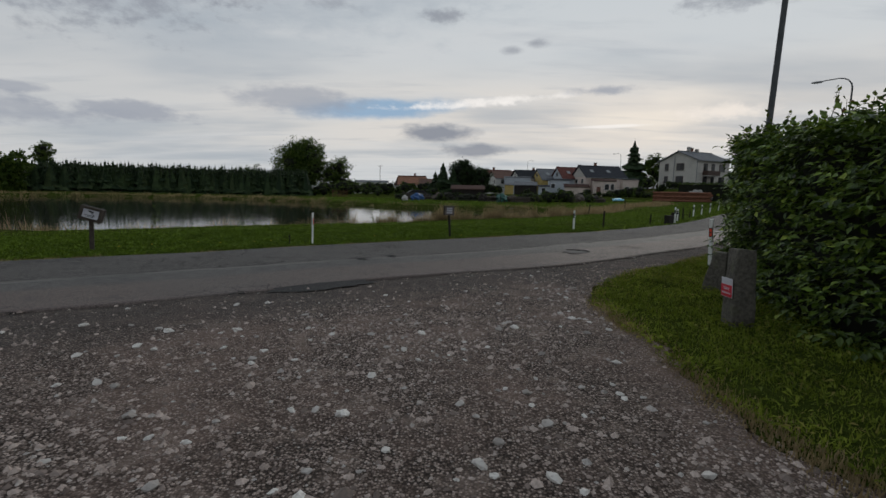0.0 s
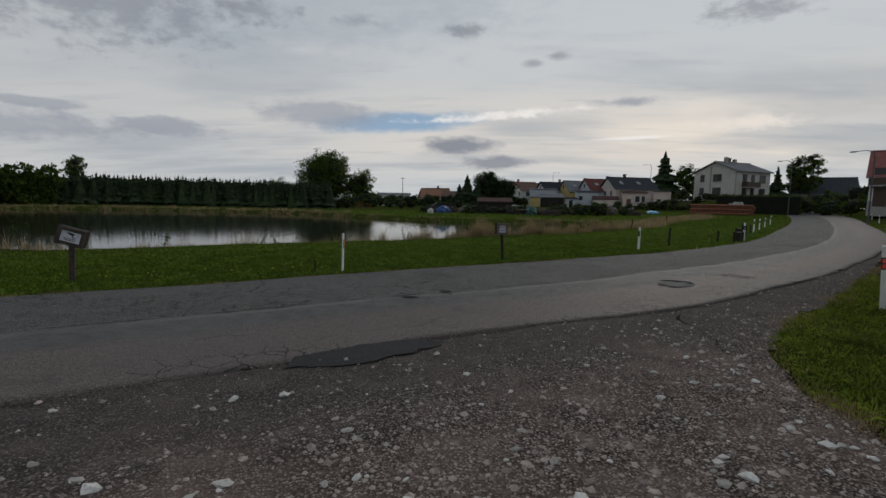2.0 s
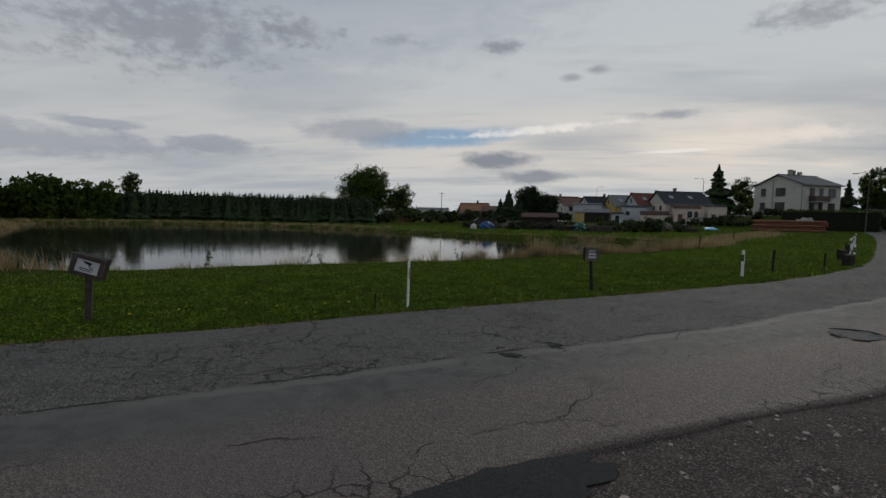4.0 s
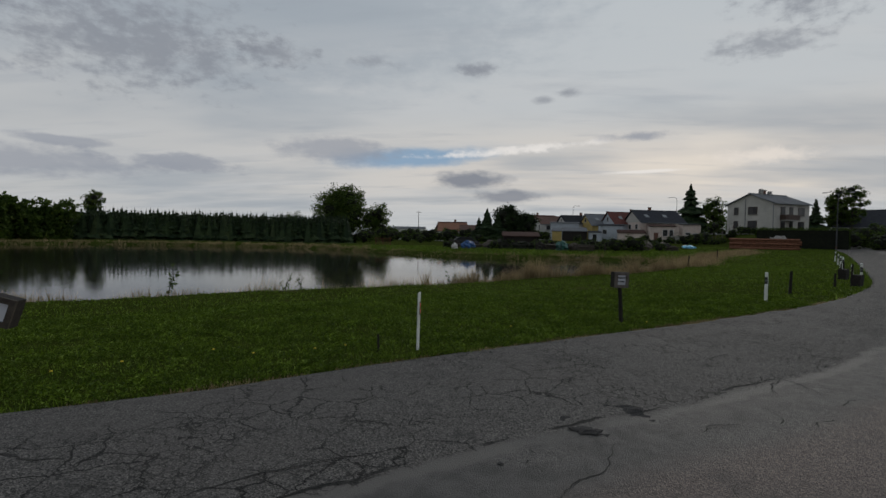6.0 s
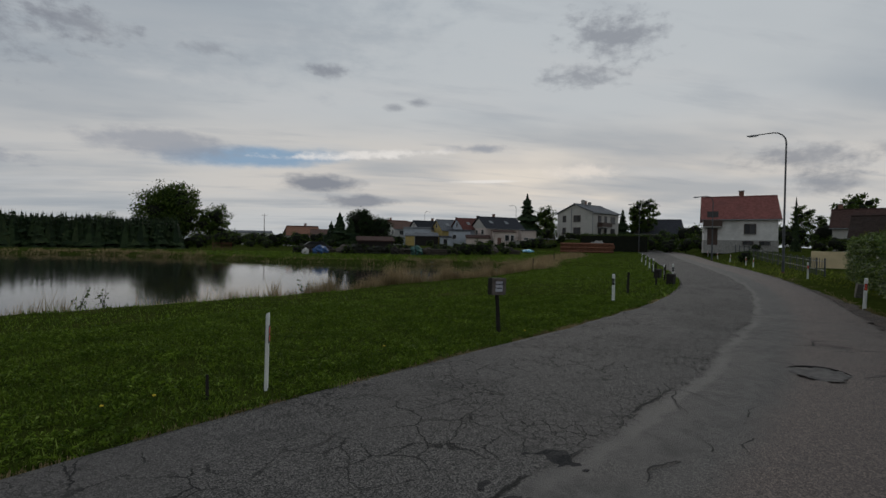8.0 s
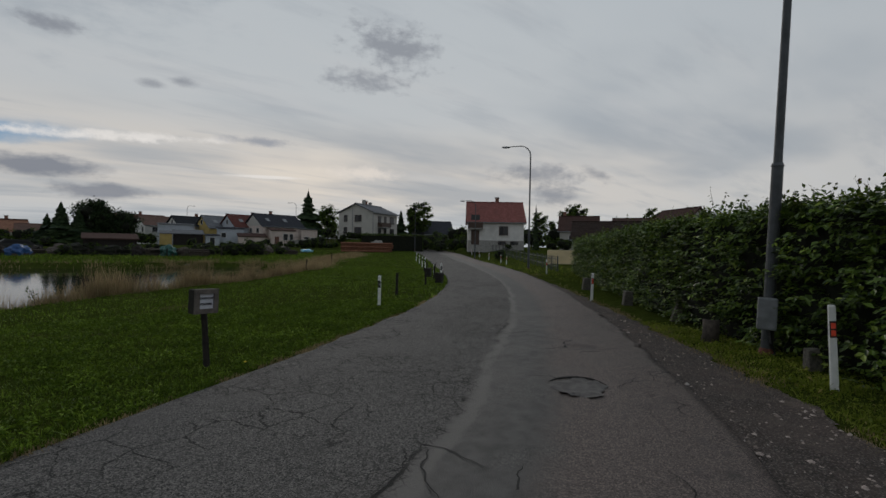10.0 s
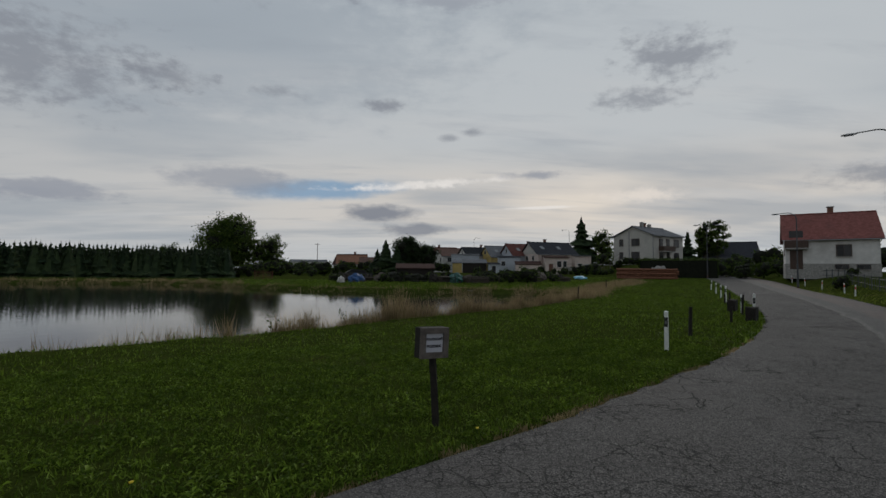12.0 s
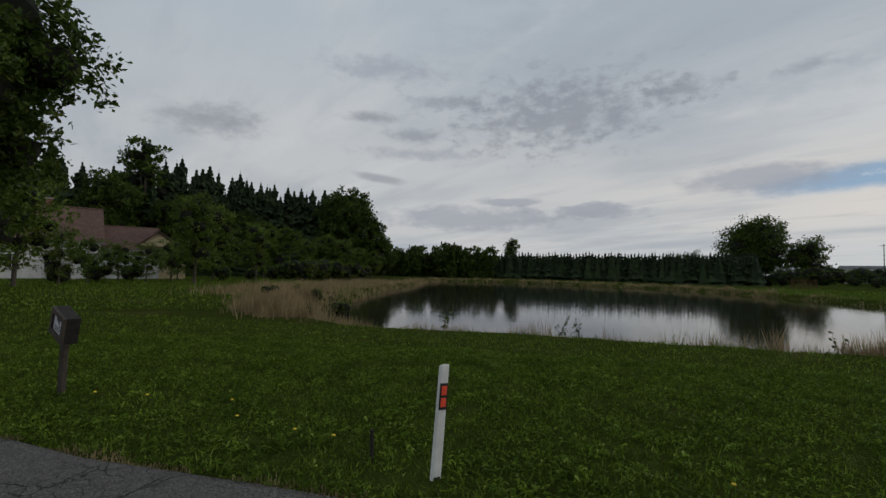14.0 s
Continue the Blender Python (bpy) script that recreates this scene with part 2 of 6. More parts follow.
def asphalt_mat():
    """Three lengthwise strips of different age: brown worn edge, smooth grey overlay, coarse crazed old surface."""
    n = Nodes("old_asphalt", 0.82, 0.0, 0.25)
    at = n.t.nodes.new("ShaderNodeAttribute")
    at.attribute_name = "across"
    wander = n.math("MULTIPLY", n.math("SUBTRACT", n.noise(0.45, 4, 0.55), 0.5), 0.07)
    w = n.math("ADD", at.outputs["Fac"], wander)
    w2 = n.math("ADD", w, n.math("MULTIPLY", n.math("SUBTRACT", n.noise(2.2, 4, 0.6), 0.5), 0.045))
    red = n.range(w2, 0.34, 0.25)
    coarse = n.range(w2, 0.455, 0.475)
    grain = n.voronoi(105.0)
    sepc = n.t.nodes.new("ShaderNodeSeparateColor")
    n.t.links.new(n.voronoi(105.0, out="Color"), sepc.inputs[0])
    chip = n.math("POWER", sepc.outputs[0], 1.6)
    old = n.mix(chip, (0.026, 0.025, 0.024), (0.185, 0.170, 0.157))
    brown = n.mix(chip, (0.052, 0.042, 0.038), (0.195, 0.152, 0.134))
    smooth = n.mix(n.range(n.noise(5.0, 5, 0.65), 0.3, 0.7), (0.054, 0.051, 0.048), (0.094, 0.088, 0.083))
    smooth = n.mix(n.math("MULTIPLY", n.range(n.noise(0.9, 3, 0.5), 0.48, 0.6), 0.6), smooth, old)
    col = n.mix(red, smooth, brown)
    col = n.mix(coarse, col, old)
    # scuffs and damp-dark streaks that run with the lane
    col = n.mix(n.range(n.noise(1.3, 6, 0.68, stretch=(1.0, 1.5, 1.0)), 0.55, 0.70, 0.0, 0.55), col, (0.040, 0.038, 0.037))
    col = n.mix(n.range(n.noise(0.33, 4, 0.5), 0.50, 0.64, 0.0, 0.4), col, (0.100, 0.090, 0.083))
    # worn pale joint between overlay and old surface
    joint = n.math("MULTIPLY", n.range(w2, 0.428, 0.445), n.range(w2, 0.480, 0.466))
    joint = n.math("MULTIPLY", joint, n.range(n.noise(0.7, 3, 0.5), 0.36, 0.5, 0.25, 0.85))
    col = n.mix(joint, col, (0.122, 0.112, 0.104))
    warp = n.t.nodes.new("ShaderNodeVectorMath")
    warp.operation = "ADD"
    n.t.links.new(n.pos.outputs["Position"], warp.inputs[0])
    sc = n.t.nodes.new("ShaderNodeVectorMath")
    sc.operation = "SCALE"
    sc.inputs[3].default_value = 0.16
    n.t.links.new(n.noise(4.5, 5, 0.65, color=True), sc.inputs[0])
    n.t.links.new(sc.outputs[0], warp.inputs[1])
    # crazed zones: a net of cracks that opens and closes
    net = n.voronoi(7.5, "DISTANCE_TO_EDGE", warp.outputs[0])
    wide = n.voronoi(2.4, "DISTANCE_TO_EDGE", warp.outputs[0])
    edge = n.voronoi(3.6, "DISTANCE_TO_EDGE", warp.outputs[0])
    open_ = n.range(n.noise(1.1, 4, 0.6), 0.36, 0.62, 0.25, 1.0)
    mask = n.math("MULTIPLY", coarse, n.range(n.noise(0.42, 4, 0.6), 0.42, 0.54))
    crack = n.math("MULTIPLY", n.math("MULTIPLY", n.range(net, 0.048, 0.012), mask), open_)
    crack = n.math("MAXIMUM", crack, n.math("MULTIPLY", n.math("MULTIPLY", n.range(wide, 0.022, 0.006), coarse), n.range(n.noise(0.7, 3), 0.44, 0.56)))
    crack = n.math("MAXIMUM", crack, n.math("MULTIPLY", n.math("MULTIPLY", n.range(edge, 0.03, 0.008), n.range(at.outputs["Fac"], 0.16, 0.05)), n.range(n.noise(0.9, 3), 0.46, 0.56)))
    crack = n.math("MAXIMUM", crack, n.math("MULTIPLY", n.range(n.math("ABSOLUTE", n.math("SUBTRACT", w2, 0.478)), 0.006, 0.002), n.range(n.noise(0.8, 4), 0.50, 0.58)))
    col = n.mix(n.math("MULTIPLY", crack, 0.95), col, (0.008, 0.008, 0.007))
    n.rough(n.mix(coarse, (0.70, 0.70, 0.70), (0.86, 0.86, 0.86)))
    h = n.math("SUBTRACT", n.math("MULTIPLY", grain, 0.5), crack)
    return n.color(col).bump(h, 0.8, 0.012).m


def gravel_mat():
    """Crushed stone: brown and dusty on the drive, greyer and darker where it meets the lane."""
    n = Nodes("crushed_stone_ground", 0.95, 0.0, 0.1)
    at = n.t.nodes.new("ShaderNodeAttribute")
    at.attribute_name = "lane_gap"
    by_lane = n.range(n.math("ADD", at.outputs["Fac"], n.math("MULTIPLY", n.math("SUBTRACT", n.noise(0.9, 4, 0.6), 0.5), 1.6)), 2.3, 0.7)
    v = n.voronoi(62.0)
    sepc = n.t.nodes.new("ShaderNodeSeparateColor")
    n.t.links.new(n.voronoi(62.0, out="Color"), sepc.inputs[0])
    v2 = n.voronoi(170.0)
    col = n.mix(n.math("POWER", sepc.outputs[0], 2.2), (0.135, 0.102, 0.086), (0.60, 0.49, 0.43))
    col = n.mix(n.range(sepc.outputs[1], 0.95, 1.0), col, (0.55, 0.50, 0.46))
    col = n.mix(n.range(v, 0.30, 0.7, 0.0, 0.9), col, (0.028, 0.022, 0.019))
    col = n.mix(n.range(n.noise(0.7, 5, 0.65), 0.42, 0.66, 0.0, 0.5), col, (0.30, 0.215, 0.18))
    col = n.mix(n.range(n.noise(2.6, 4, 0.6), 0.5, 0.7, 0.0, 0.4), col, (0.38, 0.295, 0.25))
    col = n.mix(n.math("MULTIPLY", by_lane, 0.6), col, (0.075, 0.071, 0.068))
    h = n.math("ADD", n.math("MULTIPLY", v, -1.0), n.math("MULTIPLY", v2, -0.5))
    return n.color(col).bump(h, 1.0, 0.024).m


def stone_mat():
    n = Nodes("loose_stone", 0.85, 0.0, 0.3)
    r = n.island()
    col = n.mix(n.range(r, 0.0, 0.75), (0.165, 0.126, 0.108), (0.50, 0.41, 0.36))
    col = n.mix(n.range(r, 0.9, 1.0), col, (0.46, 0.43, 0.40))
    return n.color(n.mix(n.range(n.noise(60, 3), 0.3, 0.7, 0, 0.4), col, (0.08, 0.07, 0.065))).m


def pale_stone_mat():
    n = Nodes("pale_stone", 0.85, 0.0, 0.3)
    col = n.mix(n.object_random(), (0.26, 0.235, 0.215), (0.66, 0.63, 0.59))
    col = n.mix(n.range(n.noise(45, 5), 0.45, 0.75, 0, 0.5), col, (0.18, 0.155, 0.135))
    return n.color(col).bump(n.noise(90, 4), 0.4, 0.004).m


def water_mat():
    n = Nodes("pond_water", 0.06, 0.0, 0.42)
    n.b.inputs["IOR"].default_value = 1.33
    n.color((0.016, 0.016, 0.011))
    h = n.noise(1.6, 3, 0.5, stretch=(1.0, 1.0, 1.0))
    h2 = n.noise(7.0, 2, 0.5)
    return n.bump(n.math("ADD", h, n.math("MULTIPLY", h2, 0.25)), 0.07, 0.06).m


def roof_mat(name, c, rows=3.2):
    n = Nodes(name, 0.95, 0.0, 0.05)
    w = n.t.nodes.new("ShaderNodeTexWave")
    w.wave_type, w.bands_direction = "BANDS", "Z"
    w.inputs["Scale"].default_value, w.inputs["Distortion"].default_value = rows, 0.4
    n.t.links.new(n.pos.outputs["Position"], w.inputs[0])
    col = n.mix(n.range(n.noise(3.0, 5, 0.7), 0.3, 0.7), tuple(x * 0.72 for x in c), tuple(x * 1.2 for x in c))
    col = n.mix(n.range(n.noise(0.6, 3), 0.5, 0.7, 0, 0.5), col, tuple(x * 0.55 + 0.02 for x in c))
    return n.color(col).bump(w.outputs[0], 0.5, 0.03).m


def glass_mat():
    n = Nodes("window_glass", 0.12, 0.0, 0.25)
    return n.color(n.mix(n.object_random(), (0.012, 0.013, 0.015), (0.05, 0.05, 0.052))).m


M = {
    "ground": ground_mat(), "asphalt": asphalt_mat(), "gravel": gravel_mat(), "stone": stone_mat(), "pale": pale_stone_mat(),
    "water": water_mat(), "glass": glass_mat(),
    "patch": plain("coarse_dark_asphalt", (0.024, 0.023, 0.023), 0.95, 0, 0.6, 55, bump=1.0),
    "seal": plain("smooth_grey_asphalt_seal", (0.105, 0.096, 0.09), 0.95, 0, 0.35, 9),
    "crack": plain("open_crack", (0.03, 0.028, 0.026), 1.0),
    "blade": leaf_mat("grass_blade", (0.055, 0.100, 0.007), (0.200, 0.300, 0.028), (0.32, 0.42, 0.08), 0.6, 0.22, 0.12, 9.0),
    "verge_blade": leaf_mat("verge_grass_blade", (0.12, 0.17, 0.014), (0.31, 0.36, 0.05), (0.42, 0.32, 0.12), 0.6, 0.4, 0.15, 3.0),
    "reed": leaf_mat("dry_reed", (0.27, 0.195, 0.10), (0.46, 0.35, 0.20), (0.14, 0.17, 0.05), 0.7, 0.35),
    "weed": leaf_mat("weed_leaf", (0.03, 0.055, 0.012), (0.07, 0.11, 0.025), (0.12, 0.10, 0.05)),
    "beech": leaf_mat("hedge_leaf", (0.024, 0.050, 0.007), (0.155, 0.245, 0.030), (0.36, 0.45, 0.07), 0.4, 0.22, 0.35),
    "shoot": leaf_mat("young_hedge_leaf", (0.06, 0.08, 0.015), (0.12, 0.15, 0.025), (0.13, 0.06, 0.03), 0.4, 0.4),
    "broad": leaf_mat("broad_leaf", (0.034, 0.064, 0.010), (0.088, 0.135, 0.022), (0.14, 0.175, 0.030)),
    "fresh": leaf_mat("light_broad_leaf", (0.060, 0.100, 0.014), (0.150, 0.215, 0.034), (0.21, 0.25, 0.05)),
    "needle": leaf_mat("spruce_needles", (0.016, 0.032, 0.013), (0.040, 0.064, 0.023), (0.06, 0.08, 0.03), 0.6, 0.15),
    # near-black shade painted into hedge, crown and bush cores; also colours some heaps
    "core": plain("core_shade_and_waste", (0.008, 0.010, 0.004), 1.0, 0, 0.5, 3.0),
    "bark": plain("rough_bark", (0.085, 0.07, 0.055), 0.95, 0, 0.45, 12, bump=0.8),
    "old_wood": plain("weathered_wood", (0.06, 0.048, 0.038), 0.95, 0, 0.4, 14, bump=0.5),
    "dark_wood": plain("dark_wet_wood", (0.022, 0.018, 0.015), 0.95, 0, 0.4, 14, bump=0.5),
    "grey_wood": plain("grey_wood_frame", (0.125, 0.105, 0.092), 0.95, 0, 0.35, 12, bump=0.5),
    "white_plastic": plain("white_post_plastic", (0.72, 0.72, 0.69), 0.5, 0, 0.10, 7, (0.42, 0.41, 0.36)),
    "black_plastic": plain("black_plastic", (0.018, 0.018, 0.018), 0.5),
    "paper": plain("sign_sheet", (0.52, 0.52, 0.56), 0.6, 0, 0.06, 5),
    "ink": plain("black_print", (0.015, 0.015, 0.018), 0.6),
    "red_print": plain("red_print", (0.55, 0.02, 0.045), 0.45, 0, 0.12, 9),
    "granite": plain("lichened_granite", (0.105, 0.095, 0.08), 0.95, 0, 0.5, 22, (0.10, 0.11, 0.055), 0.9),
    "steel": plain("galvanised_steel", (0.22, 0.23, 0.24), 0.5, 0.35, 0.25, 6),
    "dark_steel": plain("weathered_lamp_steel", (0.075, 0.08, 0.085), 0.6, 0.3, 0.3, 5),
    "rust": plain("rusty_iron", (0.13, 0.05, 0.03), 0.9, 0, 0.4, 9),
    "concrete": plain("old_concrete", (0.30, 0.29, 0.27), 0.95, 0, 0.3, 6, bump=0.4),
    "white_wall": plain("white_render", (0.60, 0.585, 0.56), 0.95, 0, 0.12, 1.4, (0.36, 0.34, 0.32)),
    "grey_wall": plain("pale_grey_render", (0.45, 0.43, 0.395), 0.95, 0, 0.10, 1.2, (0.31, 0.30, 0.28)),
    "blue_wall": plain("blue_grey_render", (0.40, 0.43, 0.47), 0.95, 0, 0.10, 1.4),
    "pink_wall": plain("pink_cream_render", (0.56, 0.47, 0.42), 0.95, 0, 0.12, 1.4, (0.36, 0.29, 0.25)),
    "yellow_wall": plain("ochre_render", (0.46, 0.34, 0.12), 0.9, 0, 0.12, 1.4),
    "cream_wall": plain("cream_render", (0.62, 0.50, 0.30), 0.9, 0, 0.12, 1.4),
    "brown_door": plain("brown_door_paint", (0.14, 0.055, 0.035), 0.6),
    "roof_dark": roof_mat("dark_slate_roof", (0.045, 0.047, 0.055)), "roof_black": roof_mat("black_roof", (0.028, 0.03, 0.034)),
    "roof_red": roof_mat("red_tile_roof", (0.125, 0.052, 0.045)), "roof_brown": roof_mat("brown_tile_roof", (0.07, 0.042, 0.036)),
    "roof_grey": roof_mat("grey_metal_roof", (0.15, 0.155, 0.165)), "roof_orange": roof_mat("orange_tile_roof", (0.24, 0.125, 0.085)),
    "roof_thatch": roof_mat("dark_brown_shingle_roof", (0.036, 0.026, 0.022)), "roof_red_metal": roof_mat("faded_red_metal_roof", (0.21, 0.085, 0.075)), "roof_taupe": roof_mat("faded_tile_roof", (0.135, 0.085, 0.07)),
    "brick": plain("brown_brick", (0.20, 0.10, 0.07), 0.95, 0, 0.3, 8),
    "frame_white": plain("white_window_frame", (0.6, 0.6, 0.58), 0.6), "frame_brown": plain("brown_window_frame", (0.06, 0.035, 0.025), 0.6),
    "blue_tarp": plain("blue_tarpaulin", (0.02, 0.075, 0.21), 0.5, 0, 0.3, 4), "green_tarp": plain("green_tarpaulin", (0.02, 0.09, 0.075), 0.55, 0, 0.3, 4),
    "pool_blue": plain("light_blue_plastic", (0.18, 0.50, 0.72), 0.4), "log": plain("red_brown_logs", (0.20, 0.085, 0.05), 0.9, 0, 0.4, 5),
    "car_paint": plain("pale_car_paint", (0.42, 0.43, 0.44), 0.3, 0.3, 0.05), "tyre": plain("tyre_rubber", (0.02, 0.02, 0.02), 0.9),
    "yellow_petal": plain("yellow_petal", (0.75, 0.55, 0.03), 0.6),
}
M["reflector"] = plain("orange_red_reflector", (0.85, 0.10, 0.05), 0.3, 0, 0.08)


# ---------------------------------------------------------------- mesh helpers
def mesh_from(name, verts, faces, mat=None, smooth=False):
    """A mesh from arrays: verts (n, 3), faces (m, 3) or (m, 4)."""
    me = bpy.data.meshes.new(name)
    verts, faces = np.asarray(verts, np.float32), np.asarray(faces, np.int32)
    k = faces.shape[1]
    me.vertices.add(len(verts)), me.loops.add(faces.size), me.polygons.add(len(faces))
    me.vertices.foreach_set("co", verts.ravel())
    me.loops.foreach_set("vertex_index", faces.ravel())
    me.polygons.foreach_set("loop_start", np.arange(0, faces.size, k, dtype=np.int32))
    me.polygons.foreach_set("use_smooth", np.full(len(faces), smooth))
    me.update(calc_edges=True)
    if mat:
        me.materials.append(mat)
    return me


def part(name, bm, material, parent, label="", smooth=False):
    """Links a bmesh (or a ready mesh) as one mesh object under parent."""
    if isinstance(bm, bmesh.types.BMesh):
        me = bpy.data.meshes.new(name)
        bm.to_mesh(me), bm.free()
        if smooth:
            me.polygons.foreach_set("use_smooth", [True] * len(me.polygons))
    else:
        me = bm
    if material and not me.materials:
        me.materials.append(material)
    ob = new(name, me)
    ob.parent = parent
    if label:
        ob["label"] = label
    return ob


def thing(name, label, category, m=None, group="", kind=""):
    ob = new(name)
    ob.empty_display_size = 0.2
    if m is not None:
        ob.matrix_basis = m
    return tagged(ob, label, category, group, kind)


def b_box(sx, sy, sz, at=(0, 0, 0), turn=(0, 0, 0), bevel=0.0, taper=1.0, bm=None):
    """A box standing on at, with bevelled edges; taper narrows its top."""
    own = bmesh.new()
    bmesh.ops.create_cube(own, size=1.0)
    for v in own.verts:
        k = taper if v.co.z > 0 else 1.0
        v.co = Vector((v.co.x * sx * k, v.co.y * sy * k, (v.co.z + 0.5) * sz))
    if bevel:
        bmesh.ops.bevel(own, geom=own.edges[:], offset=bevel, segments=2, affect="EDGES", profile=0.6)
    bmesh.ops.transform(own, matrix=pose(*at, *turn), verts=own.verts)
    return merge(bm, own)


def merge(bm, own):
    if bm is None:
        return own
    me = bpy.data.meshes.new("tmp")
    own.to_mesh(me), own.free()
    bm.from_mesh(me)
    bpy.data.meshes.remove(me)
    return bm


def b_cyl(r1, r2, h, at=(0, 0, 0), turn=(0, 0, 0), seg=12, bm=None):
    own = bmesh.new()
    bmesh.ops.create_cone(own, cap_ends=True, segments=seg, radius1=r1, radius2=r2, depth=h)
    bmesh.ops.translate(own, verts=own.verts, vec=(0, 0, h / 2))
    bmesh.ops.transform(own, matrix=pose(*at, *turn), verts=own.verts)
    return merge(bm, own)


def b_tube(points, radii, seg=8, bm=None):
    """A tapered tube along points."""
    own = bmesh.new()
    rings = []
    for i, p in enumerate(points):
        p = Vector(p)
        d = Vector(points[min(i + 1, len(points) - 1)]) - Vector(points[max(i - 1, 0)])
        q = d.to_track_quat("Z", "Y")
        rings.append([own.verts.new(p + q @ Vector((math.cos(a) * radii[i], math.sin(a) * radii[i], 0))) for a in (2 * math.pi * k / seg for k in range(seg))])
    for a, b in zip(rings, rings[1:]):
        for k in range(seg):
            own.faces.new((a[k], a[(k + 1) % seg], b[(k + 1) % seg], b[k]))
    own.faces.new(rings[0][::-1]), own.faces.new(rings[-1])
    return merge(bm, own)


def b_prism(outline, depth, bm=None, m=None):
    """An outline in x, z pushed along y from 0 to depth."""
    own = bmesh.new()
    a = [own.verts.new((x, 0, z)) for x, z in outline]
    b = [own.verts.new((x, depth, z)) for x, z in outline]
    own.faces.new(a), own.faces.new(b[::-1])
    for i in range(len(a)):
        j = (i + 1) % len(a)
        own.faces.new((a[j], a[i], b[i], b[j]))
    bmesh.ops.recalc_face_normals(own, faces=own.faces)
    if m is not None:
        bmesh.ops.transform(own, matrix=m, verts=own.verts)
    return merge(bm, own)


def roughen(bm, amount, scale, cuts=2):
    """Cuts a shape finer and pushes it about, for stone and worn wood."""
    bmesh.ops.subdivide_edges(bm, edges=bm.edges[:], cuts=cuts, use_grid_fill=True)
    for v in bm.verts:
        v.co += noise.noise_vector(v.co * scale) * amount
    return bm


def ss(a, b, v):
    t = np.clip((np.asarray(v, float) - a) / (b - a), 0, 1)
    return t * t * (3 - 2 * t)


def sdist(px, py, poly):
    """Signed distance to a closed polygon, negative inside."""
    px, py = np.asarray(px, float), np.asarray(py, float)
    best = np.full(px.shape, 1e18)
    inside = np.zeros(px.shape, bool)
    n = len(poly)
    for i in range(n):
        (ax, ay), (bx, by) = poly[i], poly[(i + 1) % n]
        dx, dy = bx - ax, by - ay
        t = np.clip(((px - ax) * dx + (py - ay) * dy) / (dx * dx + dy * dy), 0, 1)
        best = np.minimum(best, (px - ax - t * dx) ** 2 + (py - ay - t * dy) ** 2)
        cross = (ay > py) != (by > py)
        with np.errstate(divide="ignore", invalid="ignore"):
            inside ^= cross & (px < dx * (py - ay) / (dy if dy else 1e-9) + ax)
    d = np.sqrt(best)
    return np.where(inside, -d, d)


def wob(x, y, f=1.0, seed=0.0):
    """Cheap smooth noise of arrays, about -1 to 1."""
    x, y = np.asarray(x) * f + seed, np.asarray(y) * f - seed
    return (np.sin(x * 1.7 + 1.3 * np.sin(y * 1.1 + seed)) + np.sin(y * 2.3 + 1.7 * np.sin(x * 0.9)) + np.sin((x + y) * 3.1 + 2 * np.sin(x * 1.3 - y * 2.1))) / 3


def resample(pts, step):
    """Points along a rounded polyline at even steps."""
    p = np.array(pts, float)
    for _ in range(2):
        q = np.empty((2 * len(p), 2))
        q[0], q[-1] = p[0], p[-1]
        q[1:-1:2], q[2:-1:2] = p[:-1] * 0.75 + p[1:] * 0.25, p[:-1] * 0.25 + p[1:] * 0.75
        p = q
    s = np.concatenate([[0], np.cumsum(np.hypot(*np.diff(p, axis=0).T))])
    at = np.arange(0, s[-1], step)
    return np.stack([np.interp(at, s, p[:, 0]), np.interp(at, s, p[:, 1])], 1)


# ---------------------------------------------------------------- plan
WATER_Z = -0.72
POND = [(-14.5, 18.0), (-11.2, 20.9), (-6.0, 24.2), (-3.2, 26.4), (0.6, 29.8), (5.0, 33.2), (9.5, 38.5), (12.5, 43.5), (14.0, 48.0), (12.0, 53.5),
        (7.0, 56.5), (1.5, 55.0), (-8.0, 59.0), (-16.0, 65.5), (-24.0, 72.0), (-33.0, 77.5), (-51.0, 78.0), (-66.0, 75.0), (-72.0, 66.0), (-66.0, 57.5),
        (-57.5, 50.5), (-47.0, 39.5), (-36.0, 30.0), (-26.0, 22.8), (-19.5, 18.2)]
ROAD_NEAR = [(-70, -46), (-30, -13), (-12, 0.9), (-7.0, 4.6), (-5.1, 5.75), (-3.8, 6.45), (-3.0, 6.95), (-2.4, 7.45), (-1.7, 7.95), (-0.8, 8.45), (0.0, 8.95), (1.55, 9.8), (2.3, 10.15), (3.3, 10.9),
             (4.4, 11.85), (5.4, 12.65), (8.5, 15.35), (14.7, 21.5), (22.5, 30.4), (30.5, 40.6), (38.5, 51.6), (46, 62.5), (50.5, 70), (55, 78), (64, 92), (80, 108)]
ROAD_FAR = [(-76, -43), (-34, -10), (-16, 3.6), (-10.5, 7.55), (-8.2, 9.02), (-7.0, 9.93), (-5.45, 10.92), (-4.45, 11.6), (-3.4, 12.4), (-2.35, 13.08), (-1.35, 13.85), (-0.2, 14.7), (1.1, 15.5), (2.0, 16.15),
            (3.7, 17.4), (4.9, 18.3), (6.7, 19.8), (8.5, 21.45), (10.3, 23.3), (13.6, 27.1), (18.5, 34.0), (25.5, 43.8), (33, 54.5), (40, 65), (43.5, 71.5), (50, 81.5), (60, 95), (77, 112)]
VERGE = [(1.9, 7.0), (2.4, 8.3), (3.4, 9.5), (4.3, 10.25), (6.1, 12.05), (7.9, 13.95), (11.0, 17.2), (15.4, 21.9), (24.0, 32.0)]
